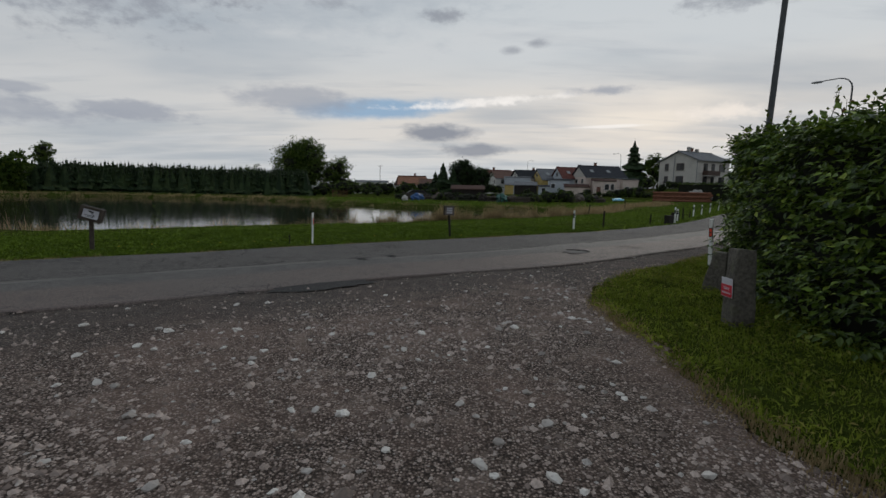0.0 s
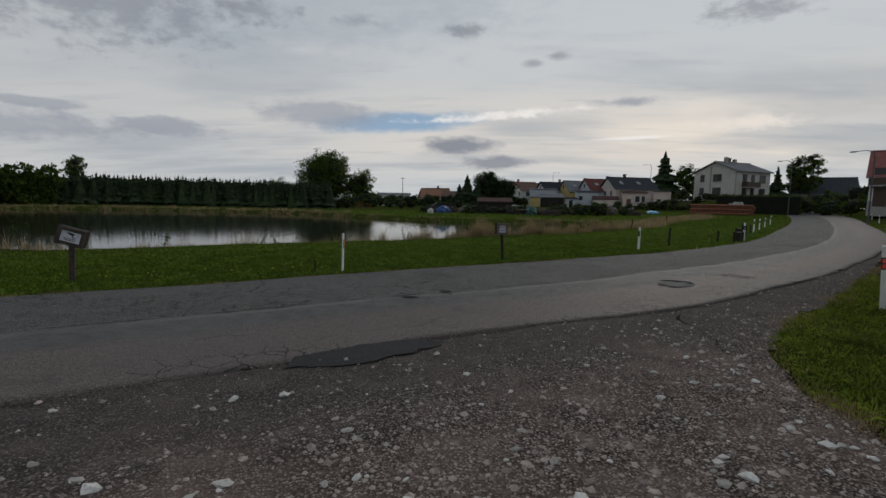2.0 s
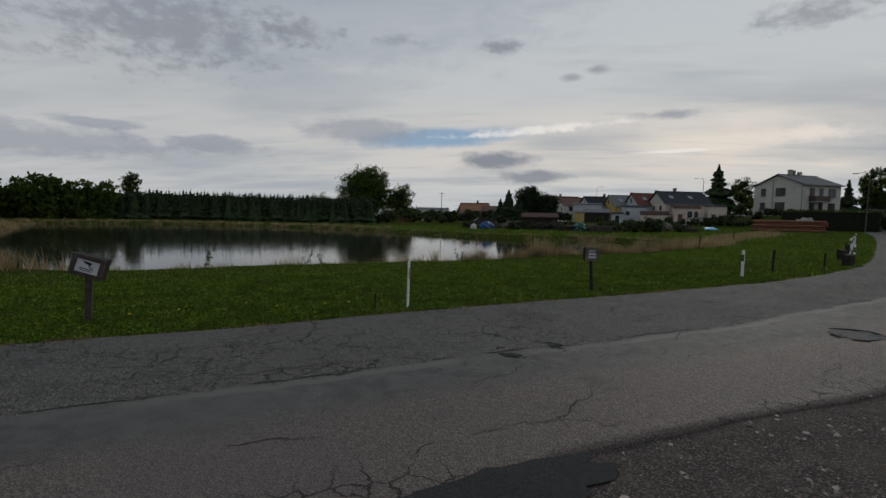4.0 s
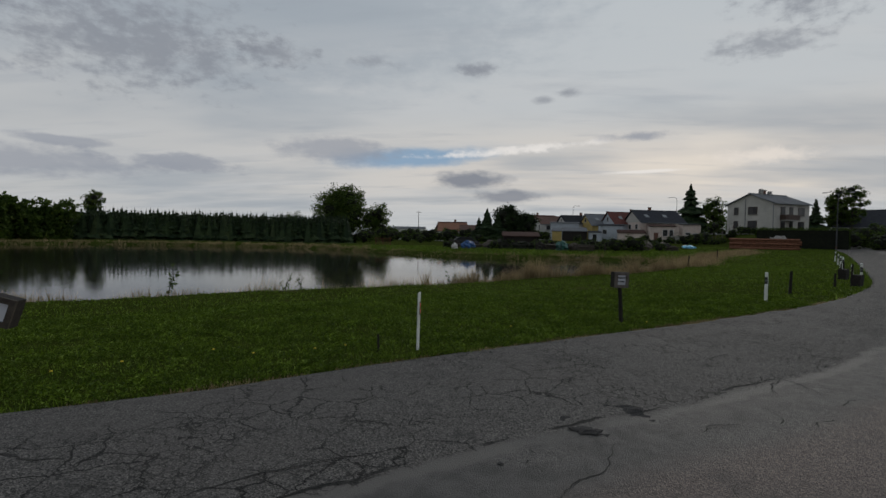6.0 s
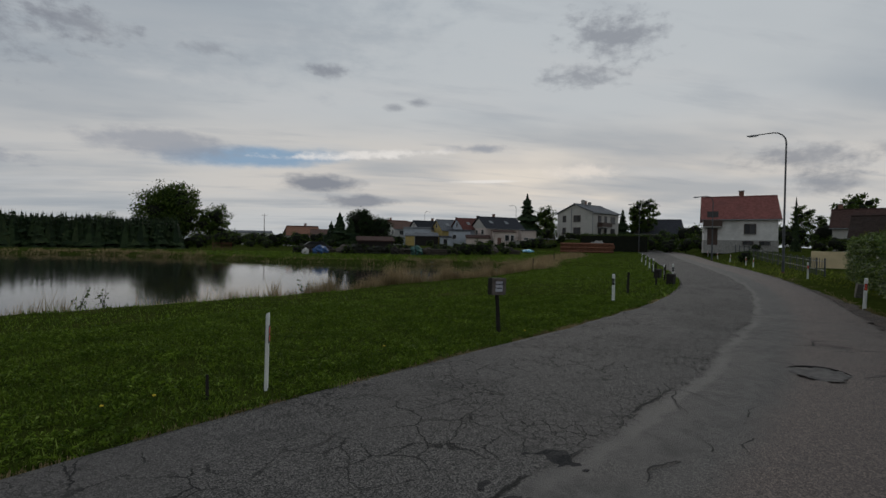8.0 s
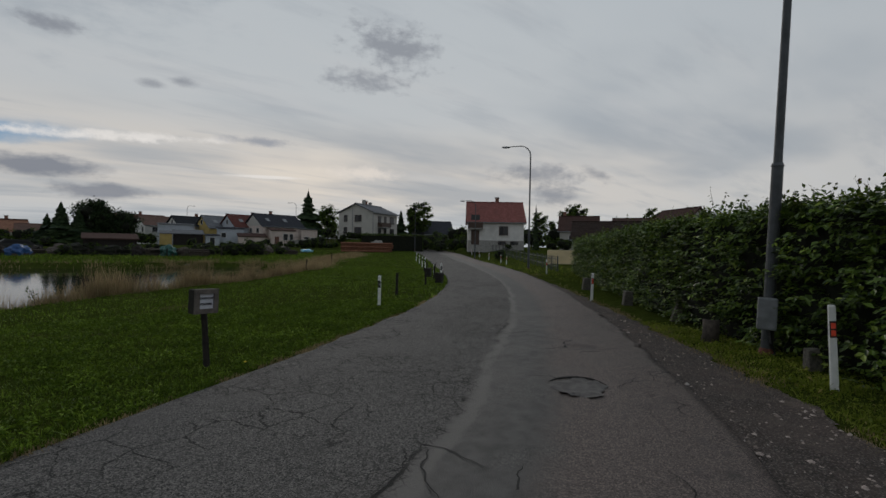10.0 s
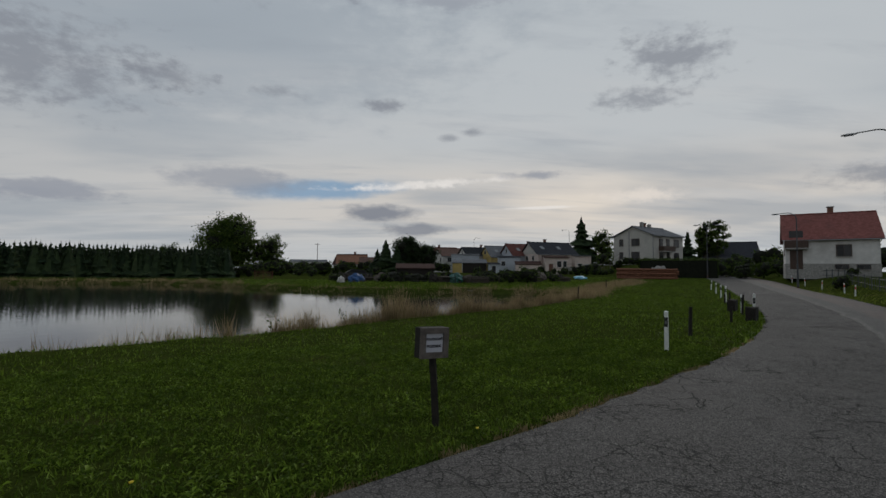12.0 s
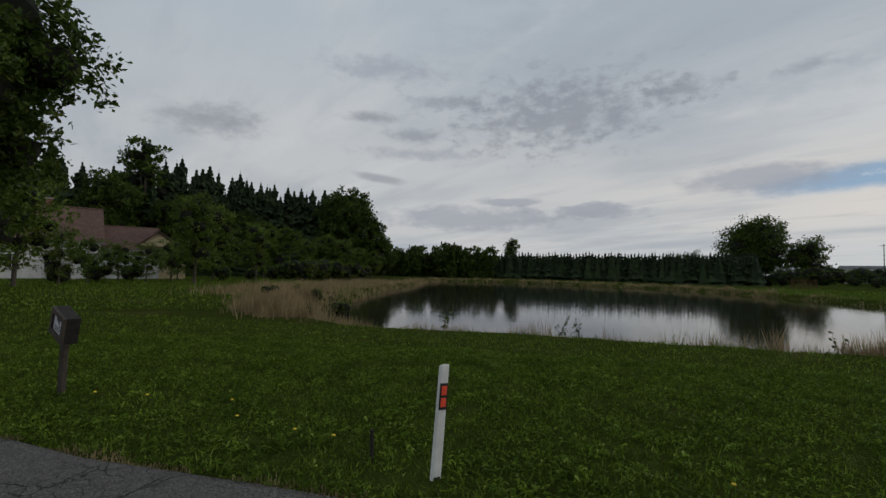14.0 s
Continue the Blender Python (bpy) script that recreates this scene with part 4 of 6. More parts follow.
def conifer_arrays(height, width, whorls, arms, seed, heart=0.13):
    """Drooping fans of needles round a stem: many narrow triangles."""
    g = np.random.default_rng(seed)
    V = []
    for i in range(whorls):
        f = (i + 0.3) / whorls
        z = height * (0.06 + 0.93 * f)
        reach = width / 2 * (1 - f) ** 0.95 * g.uniform(0.5, 1.2) + 0.05
        for k in range(arms):
            a = g.uniform(0, 6.28)
            l = reach * g.uniform(0.45, 1.25)
            d = np.array([math.cos(a), math.sin(a), 0.0])
            s = np.array([-d[1], d[0], 0.0])
            root = np.array([0, 0, z + 0.06 * height / whorls])
            tip = d * l + np.array([0, 0, z - 0.30 * l + g.uniform(-0.1, 0.1) * l])
            w = l * g.uniform(0.22, 0.4)
            mid = (root + tip) / 2 + np.array([0, 0, 0.10 * l])
            V += [root, mid + s * w, tip, root, tip, mid - s * w]
            hang = np.array([0, 0, -(0.16 * l + 0.045 * height) * g.uniform(0.6, 1.3)])
            V += [root, tip, mid + hang, root, mid + s * w + hang * 0.8, tip, root, tip, mid - s * w + hang * 0.8]
            V += [mid + s * w * 0.8, mid + s * w * 1.5 + d * l * 0.2 + hang, tip, mid - s * w * 0.8, tip, mid - s * w * 1.5 + d * l * 0.2 + hang]
    for k in range(7):                                     # the shaded heart of the tree
        a, b = k * 0.9, (k + 1) * 0.9
        q = width * heart
        V += [np.array([math.cos(a) * q, math.sin(a) * q, height * 0.03]), np.array([math.cos(b) * q, math.sin(b) * q, height * 0.03]), np.array([0, 0, height * 0.93])]
    V += [np.array([-0.06, 0, height * 0.9]), np.array([0.06, 0, height * 0.9]), np.array([0, 0, height * 1.02])]
    return np.array(V)


def conifer(label, height, width, seed, whorls=26, arms=9, name="spruce_tree", heart=0.13):
    t = thing(name, label, "tree")
    part("trunk", b_cyl(height * 0.02 + 0.05, 0.03, height * 0.97, seg=7), M["bark"], t)
    v = conifer_arrays(height, width, whorls, arms, seed, heart)
    part("crown", mesh_from("crown", v, np.arange(len(v)).reshape(-1, 3), M["needle"]), None, t)
    return t


def bush(label, size, mat="broad", leaves=1500, leaf=0.16, seed=1, name="bush"):
    r = random.Random(seed)
    t = thing(name, label, "bush")
    cs, rs = [], []
    for i in range(6):
        a, k = i * 2.4, r.uniform(0.1, 0.55)
        q = r.uniform(0.32, 0.5)
        cs.append((math.cos(a) * k * size[0] * 0.6, math.sin(a) * k * size[1] * 0.6, size[2] * r.uniform(0.35, 0.68)))
        rs.append((size[0] * q * 0.6, size[1] * q * 0.6, size[2] * 0.36))
    part("foliage", leaf_cloud("foliage", cs, rs, [leaves // 6] * 6, leaf, M[mat], 0.5), None, t)
    # near-black blobs added as painted inner shade, joined with the real stems
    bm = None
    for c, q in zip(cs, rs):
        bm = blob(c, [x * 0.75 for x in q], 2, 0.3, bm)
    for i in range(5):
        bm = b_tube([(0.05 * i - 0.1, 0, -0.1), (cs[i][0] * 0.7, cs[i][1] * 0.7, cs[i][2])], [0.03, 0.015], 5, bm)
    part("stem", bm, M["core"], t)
    return t


# ---------------------------------------------------------------- hedge at the driveway
def spray_leaves(P, out, leaf, per=7):
    """Short leafy twigs that reach outwards: leaves alternate along each twig and hang a little, upper sides to the sky."""
    n = len(P)
    tw = out + rng.normal(0, 0.55, (n, 3)) * np.array([1, 1, 0.55])
    tw /= np.linalg.norm(tw, axis=1)[:, None]
    side = np.cross(tw, np.array([0, 0, 1.0]) + rng.normal(0, 0.35, (n, 3)))
    side /= np.linalg.norm(side, axis=1)[:, None] + 1e-9
    L = leaf * rng.uniform(1.6, 3.4, n)
    V = []
    for k in range(per):
        f = (k + 0.5) / per
        s_ = 1 if k % 2 else -1
        root = P + tw * (L * (f - 0.45))[:, None]
        a = tw * 0.65 + side * s_ * (0.15 if k == per - 1 else 0.8) + rng.normal(0, 0.22, (n, 3)) + np.array([0, 0, -0.28])
        a /= np.linalg.norm(a, axis=1)[:, None]
        b = np.cross(a, np.array([0, 0, 1.0]) + out * 0.5 + rng.normal(0, 0.3, (n, 3)))
        b /= np.linalg.norm(b, axis=1)[:, None] + 1e-9
        nn = np.cross(b, a)
        z = (leaf * rng.uniform(0.65, 1.25, n))[:, None]
        V.append(np.stack([root, root + a * z * 0.48 + b * z * 0.3 + nn * z * 0.07, root + a * z - nn * z * 0.12, root + a * z * 0.48 - b * z * 0.3 + nn * z * 0.07], 1))
    V = np.concatenate(V)
    f = np.array([(0, 1, 2), (0, 2, 3)])
    return V.reshape(-1, 3), (f[None] + 4 * np.arange(len(V))[:, None, None]).reshape(-1, 3)


def hedge_wall(line, top0, top1, thick, name, label, mat, per_m2, leaf, shoots=0, hump=None):
    """A clipped hedge along a line: a solid body coloured near-black for inner shade, a skin of leaves on its front,
    ends and top, and loose shoots.
    """
    p = resample(line, 0.25)
    t = thing(name, label, "hedge")
    d = np.gradient(p, axis=0)
    d /= np.linalg.norm(d, axis=1)[:, None]
    nrm = np.stack([d[:, 1], -d[:, 0]], 1)                 # away from the side that faces the lane
    f = np.linspace(0, 1, len(p))
    top = top0 * (1 - f) + top1 * f
    if hump:
        top = top + hump(p[:, 0], p[:, 1])
    base = hz(p[:, 0], p[:, 1])
    prof = [(0.22, -0.05), (0.16, 0.5), (0.20, 1.0), (0.5, 1.0), (1.0, 1.0), (1.0, -0.05)]
    rings = []
    for o, h in prof:
        q = p + nrm * (o * thick) + 0.07 * nrm * wob(p[:, 0], p[:, 1], 2.0, h)[:, None]
        rings.append(np.concatenate([q, (base + h * (top - 0.16) + 0.05 * wob(p[:, 0], p[:, 1], 3, o))[:, None]], 1))
    v = np.stack(rings, 1)
    # solid core, no real twigs: its near-black paints the shade behind the leaves
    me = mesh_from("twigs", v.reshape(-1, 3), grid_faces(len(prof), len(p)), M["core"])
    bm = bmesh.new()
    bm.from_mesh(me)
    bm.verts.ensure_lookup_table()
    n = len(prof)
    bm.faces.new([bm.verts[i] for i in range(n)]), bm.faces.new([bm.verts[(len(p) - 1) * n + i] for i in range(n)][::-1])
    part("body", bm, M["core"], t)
    length = len(p) * 0.25
    area_f, area_t = length * np.mean(top), length * thick
    nf, nt, ne = (int(q * per_m2 / 7) for q in (area_f, area_t, thick * np.mean(top)))
    i = i0 = rng.integers(0, len(p), nf)
    h = rng.random(nf) ** 0.85
    bulge = 0.14 * wob(p[i, 0] * 1.0, h * 4 + p[i, 1], 1.6, 2) + 0.10 * wob(p[i, 0] * 3, h * 9, 1.6, 2)
    q = p[i] + rng.uniform(-0.14, 0.14, (nf, 1)) * d[i] + nrm[i] * (0.10 * thick - bulge + rng.normal(0, 0.085, nf))[:, None]
    P = [np.concatenate([q, (base[i] + h * top[i])[:, None]], 1)]
    i = rng.integers(0, len(p), nt)
    q = p[i] + rng.uniform(-0.14, 0.14, (nt, 1)) * d[i] + nrm[i] * (rng.random(nt) * thick)[:, None]
    P.append(np.concatenate([q, (base[i] + top[i] + 0.08 * wob(q[:, 0], q[:, 1], 2.5) + rng.normal(0, 0.06, nt) - 0.06)[:, None]], 1))
    for e in (0, len(p) - 1):
        q = p[e] + nrm[e] * (rng.random(ne) * thick)[:, None] + d[e] * rng.normal(0, 0.08, ne)[:, None]
        P.append(np.concatenate([q, (base[e] + rng.random(ne) * top[e])[:, None]], 1))
    P = np.concatenate(P)
    out = np.concatenate([np.repeat([[0.0, 0.0, 0.15]], len(P), 0)])
    out[:nf, :2], out[nf:nf + nt, 2], out[nf + nt:, :2] = -nrm[i0], 0.8, -nrm[0]
    part("leaves", mesh_from("leaves", *spray_leaves(P, out, leaf), M[mat]), None, t)
    if shoots:
        stem, SP = None, []
        for _ in range(shoots):
            j = int(rng.integers(0, len(p)))
            o = rng.uniform(0.0, 0.6) * thick
            x, y, z = p[j, 0] + nrm[j, 0] * o, p[j, 1] + nrm[j, 1] * o, base[j] + top[j] - 0.1
            l = rng.uniform(0.12, 0.42) * (1.5 if rng.random() < 0.15 else 1)
            lx, ly = rng.normal(0, 0.25, 2)
            stem = b_tube([(x, y, z), (x + lx * l * 0.5, y + ly * l * 0.5, z + l * 0.6), (x + lx * l, y + ly * l, z + l)], [0.006, 0.004, 0.002], 4, stem)
            for k in np.linspace(0.3, 1.0, 9):
                SP.append((x + lx * l * k + rng.normal(0, 0.02), y + ly * l * k + rng.normal(0, 0.02), z + l * k))
        top_part = tagged(part("shoot_growth", stem, M["bark"], t), kind="stuff")
        part("young_leaves", mesh_from("young_leaves", *leaf_quads(np.array(SP), leaf * 0.75 * rng.uniform(0.6, 1.2, len(SP)), -0.4, 0.6), M["shoot"]), None, top_part)
    return t


hedge_wall([(5.55, 9.75), (6.65, 11.0), (7.88, 12.6), (9.85, 14.7), (15.75, 19.9), (24.45, 27.4)], 2.3, 2.1, 1.4, "beech_hedge",
           "tall clipped beech hedge along the lane, green with loose shoots", "beech", 620, 0.098, 190)
hedge_wall([(3.9, -4), (3.75, 2.0), (3.75, 4.8), (3.95, 6.2), (4.3, 7.6), (4.75, 9.0), (5.5, 10.0)], 1.9, 2.42, 1.5, "beech_hedge",
           "tall leafy beech hedge beside the gravel drive", "beech", 640, 0.098, 130)


# ---------------------------------------------------------------- roadside posts, signs and stones
def z0(x, y):
    return float(land(np.array([x]), np.array([y]))[0])


def delineator(x, y, rz, height=0.8, lean=(0, 0), band="red", back=None, group="roadside marker posts", z=None, label=None):
    """A hollow plastic marker post: flat faces, rounded edges, slanted top, black band with reflectors."""
    t = thing("delineator_post", label or "white plastic roadside marker post with a %s" % ("black band and red reflectors" if band == "red" else "black band"),
              "marker post", pose(x, y, z0(x, y) if z is None else z, lean[0], lean[1], rz), group)
    bm = b_box(0.085, 0.036, height + 0.1, (0, 0, -0.1), bevel=0.016)
    for v in bm.verts:
        if v.co.z > height - 0.06:
            v.co.z += v.co.y * 0.5
        v.co.x *= 1 - 0.12 * max(0.0, v.co.z)
    part("body", bm, M["white_plastic"], t, smooth=False)
    zb = height * 0.72
    for side, kind in ((-1, band), (1, back)):
        if not kind:
            continue
        b = part("band", b_box(0.07, 0.006, 0.19, (0, side * 0.018, zb - 0.095), (0, 0, 0), 0.002), M["black_plastic"], t, "black band")
        if kind == "red":
            for k in (-0.042, 0.042):
                part("reflector", b_box(0.048, 0.005, 0.066, (0, side * 0.022, zb + k - 0.033), bevel=0.002), M["reflector"], b, "orange-red reflector")
        else:
            part("reflector", b_box(0.03, 0.005, 0.06, (0, side * 0.022, zb - 0.03), bevel=0.002), M["steel"], b, "grey reflector")
    part("foot_clip", b_box(0.06, 0.05, 0.06, (0, 0, -0.04), bevel=0.008), M["black_plastic"], t)
    return t


# the -y face of a post looks along its turn
delineator(-3.60, 12.85, -90, 0.81, (0, -4.5), "plain", "red")
delineator(5.0, 19.66, -52, 0.78, (0, 0), "plain")
delineator(5.42, 10.46, -52, 0.98, (0, -3), "red")
delineator(11.4, 17.5, -48, 0.86, (0, 1.5), "red")
for x, y, h in ((11.9, 25.6, 0.85), (12.9, 27.4, 0.7), (17.0, 33.6, 0.85), (19.6, 37.4, 0.8), (23.0, 42.4, 0.8), (27.6, 49.2, 0.85)):
    delineator(x, y, -38 + random.uniform(-6, 6), h, (random.uniform(-3, 3), random.uniform(-3, 3)), "plain")
for x, y, h in ((22.0, 27.6, 0.9), (31.2, 39.6, 0.8), (33.6, 42.6, 0.8), (37.6, 48.4, 0.8), (41.6, 54.2, 0.8), (45.6, 60.0, 0.8)):
    delineator(x, y, -38 + random.uniform(-6, 6), h, (random.uniform(-3, 3), random.uniform(-3, 3)), "red")


def stake(x, y, h, r, lean=(0, 0), mat="dark_wood", label="short dark wooden stake in the grass"):
    t = thing("stake", label, "stake", pose(x, y, z0(x, y), *lean, 0), "stakes in the grass")
    part("shaft", roughen(b_cyl(r, r * 0.85, h + 0.1, (0, 0, -0.1), seg=8), 0.006, 9, 1), M[mat], t)


stake(-4.12, 12.62, 0.24, 0.017)
stake(6.83, 21.6, 0.72, 0.045, (0, 1))
for x, y, h in ((10.1, 24.4, 0.5), (12.5, 26.9, 0.75), (14.6, 30.2, 0.7), (16.4, 32.9, 0.5)):
    stake(x, y, h, 0.04, (random.uniform(-4, 4), random.uniform(-4, 4)))
for x, y, h in ((5.6, 34.2, 0.9), (6.3, 34.8, 0.95), (11.8, 40.6, 0.8), (18.5, 50.5, 0.9)):
    stake(x, y, h, 0.05, (random.uniform(-6, 6), random.uniform(-6, 6)), label="dark wooden post standing at the pond edge")
for x, y in ((11.3, 25.0), (13.2, 28.3)):
    t = thing("marker_block", "low dark stone block on the grass verge", "stone", pose(x, y, z0(x, y), 0, 0, 40))
    part("block", roughen(b_box(0.45, 0.3, 0.5, (0, 0, -0.05), bevel=0.03), 0.03, 4), M["dark_wood"], t)


def text_mesh(words, size, name="lettering"):
    cu = bpy.data.curves.new(name, "FONT")
    cu.body, cu.size, cu.align_x, cu.align_y, cu.extrude = words, size, "CENTER", "CENTER", 0.0015
    cu.offset = 0.0012
    ob = bpy.data.objects.new(name, cu)
    scene.collection.objects.link(ob)
    me = bpy.data.meshes.new_from_object(ob.evaluated_get(bpy.context.evaluated_depsgraph_get()))
    bpy.data.objects.remove(ob)
    return me


def framed_board(t, w, h, depth, m, frame_mat, side_mat):
    """A shallow wooden box with mitred frame boards round a sunken white sheet; its face looks to -y. m places its middle."""
    body = part("box", b_box(w, depth, h, (0, depth / 2 + 0.006, -h / 2), bevel=0.006), M[side_mat], t)
    body.matrix_basis = m
    k = 0.058
    for (x0, z0_, x1, z1) in ((-1, -1, 1, -1), (-1, 1, 1, 1), (-1, -1, -1, 1), (1, -1, 1, 1)):
        if z0_ == z1:
            s = z0_
            o = [(-w / 2, s * h / 2), (w / 2, s * h / 2), (w / 2 - k, s * (h / 2 - k)), (-w / 2 + k, s * (h / 2 - k))]
        else:
            s = x0
            o = [(s * w / 2, -h / 2), (s * w / 2, h / 2), (s * (w / 2 - k), h / 2 - k), (s * (w / 2 - k), -h / 2 + k)]
        bm = b_prism(o, 0.03, m=pose(0, -0.024, 0))
        part("frame_board", bm, M[frame_mat], body)
    sheet = part("sheet", b_box(w - 2 * k, 0.003, h - 2 * k, (0, -0.001, -h / 2 + k)), M["paper"], body, "white printed sheet")
    return body, sheet


def bar(parent, w, h, x, z, y=-0.006, mat="ink", turn=0):
    return part("print_bar", b_box(w, 0.002, h, (x, y, z - h / 2), (0, turn, 0)), M[mat], parent)


def sign_private():
    t = thing("private_land_sign", "weathered wooden boxed sign with white notice on a leaning post", "sign", pose(0.0, 15.58, z0(0, 15.58)))
    part("post", roughen(b_tube([(0, 0, -0.1), (-0.02, 0.0, 0.33), (-0.045, 0.0, 0.66), (-0.05, 0.03, 0.8)], [0.042, 0.04, 0.038, 0.036], 6), 0.006, 8, 1), M["dark_wood"], t)
    body, sheet = framed_board(t, 0.315, 0.30, 0.11, pose(-0.035, -0.055, 0.83, 0, 2, 24), "grey_wood", "dark_wood")
    for words, z in (("SOUKROMÝ", 0.036), ("POZEMEK", -0.034)):
        ob = part("lettering", text_mesh(words, 0.036), M["ink"], body, "black printed words")
        ob.matrix_basis = pose(0, -0.0045, z, 90, 0, 0)
    return t


def sign_camera():
    t = thing("camera_warning_sign", "dark wooden boxed sign with camera pictogram, tilted on its post", "sign", pose(-7.73, 10.65, z0(-7.73, 10.65), 0, 0, 0))
    part("post", roughen(b_box(0.085, 0.05, 0.85, (0, 0, -0.1), (0, 2, 30), 0.006), 0.005, 8), M["old_wood"], t)
    body, sheet = framed_board(t, 0.42, 0.30, 0.13, pose(0.07, -0.05, 0.80, 0, 17, 17), "old_wood", "dark_wood")
    cam_bm = b_box(0.085, 0.003, 0.034, (0.0, -0.004, 0.03), (0, 8, 0), 0.001)
    b_box(0.03, 0.003, 0.02, (-0.052, -0.004, 0.045), (0, 8, 0), bm=cam_bm)
    b_box(0.012, 0.003, 0.05, (0.035, -0.004, -0.012), (0, -30, 0), bm=cam_bm)
    b_box(0.04, 0.003, 0.012, (0.055, -0.004, -0.012), bm=cam_bm)
    part("pictogram", cam_bm, M["ink"], body, "black camera pictogram")
    bar(body, 0.19, 0.012, -0.01, -0.035), bar(body, 0.15, 0.012, -0.01, -0.062)
    return t


sign_private()
sign_camera()


def granite_post(x, y, rz, w, d, h, label, lean=(0, 0), plate=False, taper=0.85):
    t = thing("granite_post", label, "stone post", pose(x, y, z0(x, y) - 0.05, *lean, rz), "granite posts by the hedge")
    part("stone", roughen(b_box(w, d, h + 0.05, bevel=0.02, taper=taper), 0.022, 5, 3), M["granite"], t, smooth=True)
    if plate:
        p = part("notice_plate", b_box(0.235, 0.006, 0.22, (0.0, -d / 2 - 0.016, h * 0.42), (2, 0, 0), 0.002), M["paper"], t, "white and red plastic notice")
        q = part("red_field", b_box(0.225, 0.003, 0.135, (0, -d / 2 - 0.022, h * 0.42 + 0.008), (2, 0, 0)), M["red_print"], p)
        w1 = part("lettering", text_mesh("ZÁKAZ", 0.042), M["paper"], p, "white printed word")
        w1.matrix_basis = pose(0, -d / 2 - 0.026, h * 0.42 + 0.10, 92, 0, 0)
        for k in (-0.072, -0.036, 0.0, 0.036, 0.072):
            bar(p, 0.024, 0.02, k, h * 0.42 + 0.05, -d / 2 - 0.025, "paper")
        bar(p, 0.08, 0.026, -0.055, h * 0.42 + 0.185, -d / 2 - 0.022), bar(p, 0.08, 0.026, 0.05, h * 0.42 + 0.185, -d / 2 - 0.022)
    return t


granite_post(3.30, 6.05, -94, 0.25, 0.24, 0.86, "square grey granite post with a red and white notice", (0, -2), True, 0.9)
granite_post(4.15, 8.05, -40, 0.30, 0.26, 0.60, "rough dark granite post half hidden in the hedge", (0, 6), taper=0.66)
granite_post(6.35, 10.85, -40, 0.2, 0.18, 0.28, "low lichened granite stone under the hedge", (0, -8), taper=0.7)
granite_post(9.3, 14.0, -45, 0.22, 0.18, 0.46, "slanted granite stone standing against the hedge", (0, 14), taper=0.6)
granite_post(11.1, 16.15, -45, 0.26, 0.26, 0.40, "low square granite stone at the hedge foot", (0, 3))
granite_post(14.4, 19.7, -45, 0.3, 0.3, 0.45, "low square granite stone at the hedge foot", (0, 3))
t = thing("tree_stump", "short weathered brown tree stump beside the lamp post", "stump", pose(7.3, 12.5, z0(7.3, 12.5), 0, 5, 0))
part("wood", roughen(b_cyl(0.14, 0.125, 0.44, (0, 0, -0.05), seg=12), 0.025, 6, 1), M["old_wood"], t, smooth=True)


def street_lamp(x, y, z, height, arm_dir, reach, lean=(0, 0), box=False, both=False, label="tall grey steel street lamp with a curved arm"):
    t = thing("street_lamp", label, "street lamp", pose(x, y, z, *lean, 0), "street lamps")
    k = height * 0.31
    part("lower_tube", b_cyl(0.082, 0.078, k + 0.2, (0, 0, -0.2), seg=16), M["dark_steel"], t)
    part("collar", b_cyl(0.09, 0.07, 0.05, (0, 0, k), seg=16), M["dark_steel"], t)
    a = Vector((math.cos(radians(arm_dir)), math.sin(radians(arm_dir)), 0))
    part("upper_tube", b_tube([(0, 0, k), (0, 0, height - 0.7)], [0.062, 0.05], 12), M["dark_steel"], t)
    for s in ((1, -1) if both else (1,)):
        pts = [a * (0.7 * (1 - math.cos(q))) * s + Vector((0, 0, height - 0.7 + 0.7 * math.sin(q))) for q in (0, 0.4, 0.8, 1.2, 1.57)]
        pts.append(a * s * reach + Vector((0, 0, height - 0.05)))
        part("arm", b_tube(pts, [0.05, 0.045, 0.04, 0.038, 0.035, 0.03], 10), M["dark_steel"], t)
        end = a * s * (reach + 0.25)
        head = blob((0, 0, 0), (0.36, 0.13, 0.07), 2, 0.0)
        bmesh.ops.transform(head, matrix=pose(end.x, end.y, height - 0.08, 0, 0, arm_dir), verts=head.verts)
        h = part("lamp_head", head, M["steel"], t, smooth=True)
        part("diffuser", b_box(0.42, 0.16, 0.03, (end.x, end.y, height - 0.15), (0, 0, arm_dir), 0.01), M["paper"], h)
    if box:
        b = part("switch_box", b_box(0.25, 0.16, 0.48, (-0.15, -0.02, 0.40), (0, 0, -71), 0.02), M["steel"], t, "grey metal switch box")
        part("cable", b_tube([(-0.1, -0.05, 0.42), (-0.12, -0.08, 0.2), (-0.03, -0.12, 0.05), (-0.1, -0.06, -0.05)], [0.02] * 4, 6), M["black_plastic"], t)
    part("base_collar", b_cyl(0.13, 0.09, 0.12, (0, 0, -0.02), seg=14), M["rust"], t, "rusty base collar")
    return t


street_lamp(6.98, 11.57, z0(6.98, 11.57), 9.3, 135, 1.6, (1.7, 0.4), True)
street_lamp(25.8, 32.3, z0(25.8, 32.3), 9.3, 133, 1.6)
street_lamp(38.7, 52.0, z0(38.7, 52.0), 7.4, 135, 1.4)
street_lamp(45.8, 74.8, 0.9, 7.7, 150, 1.2, both=True, label="double-armed grey street lamp at the junction")
street_lamp(44.2, 124.5, 1.0, 11.0, 165, 1.4)
street_lamp(24.2, 150.0, 1.0, 10.4, 5, 1.4)


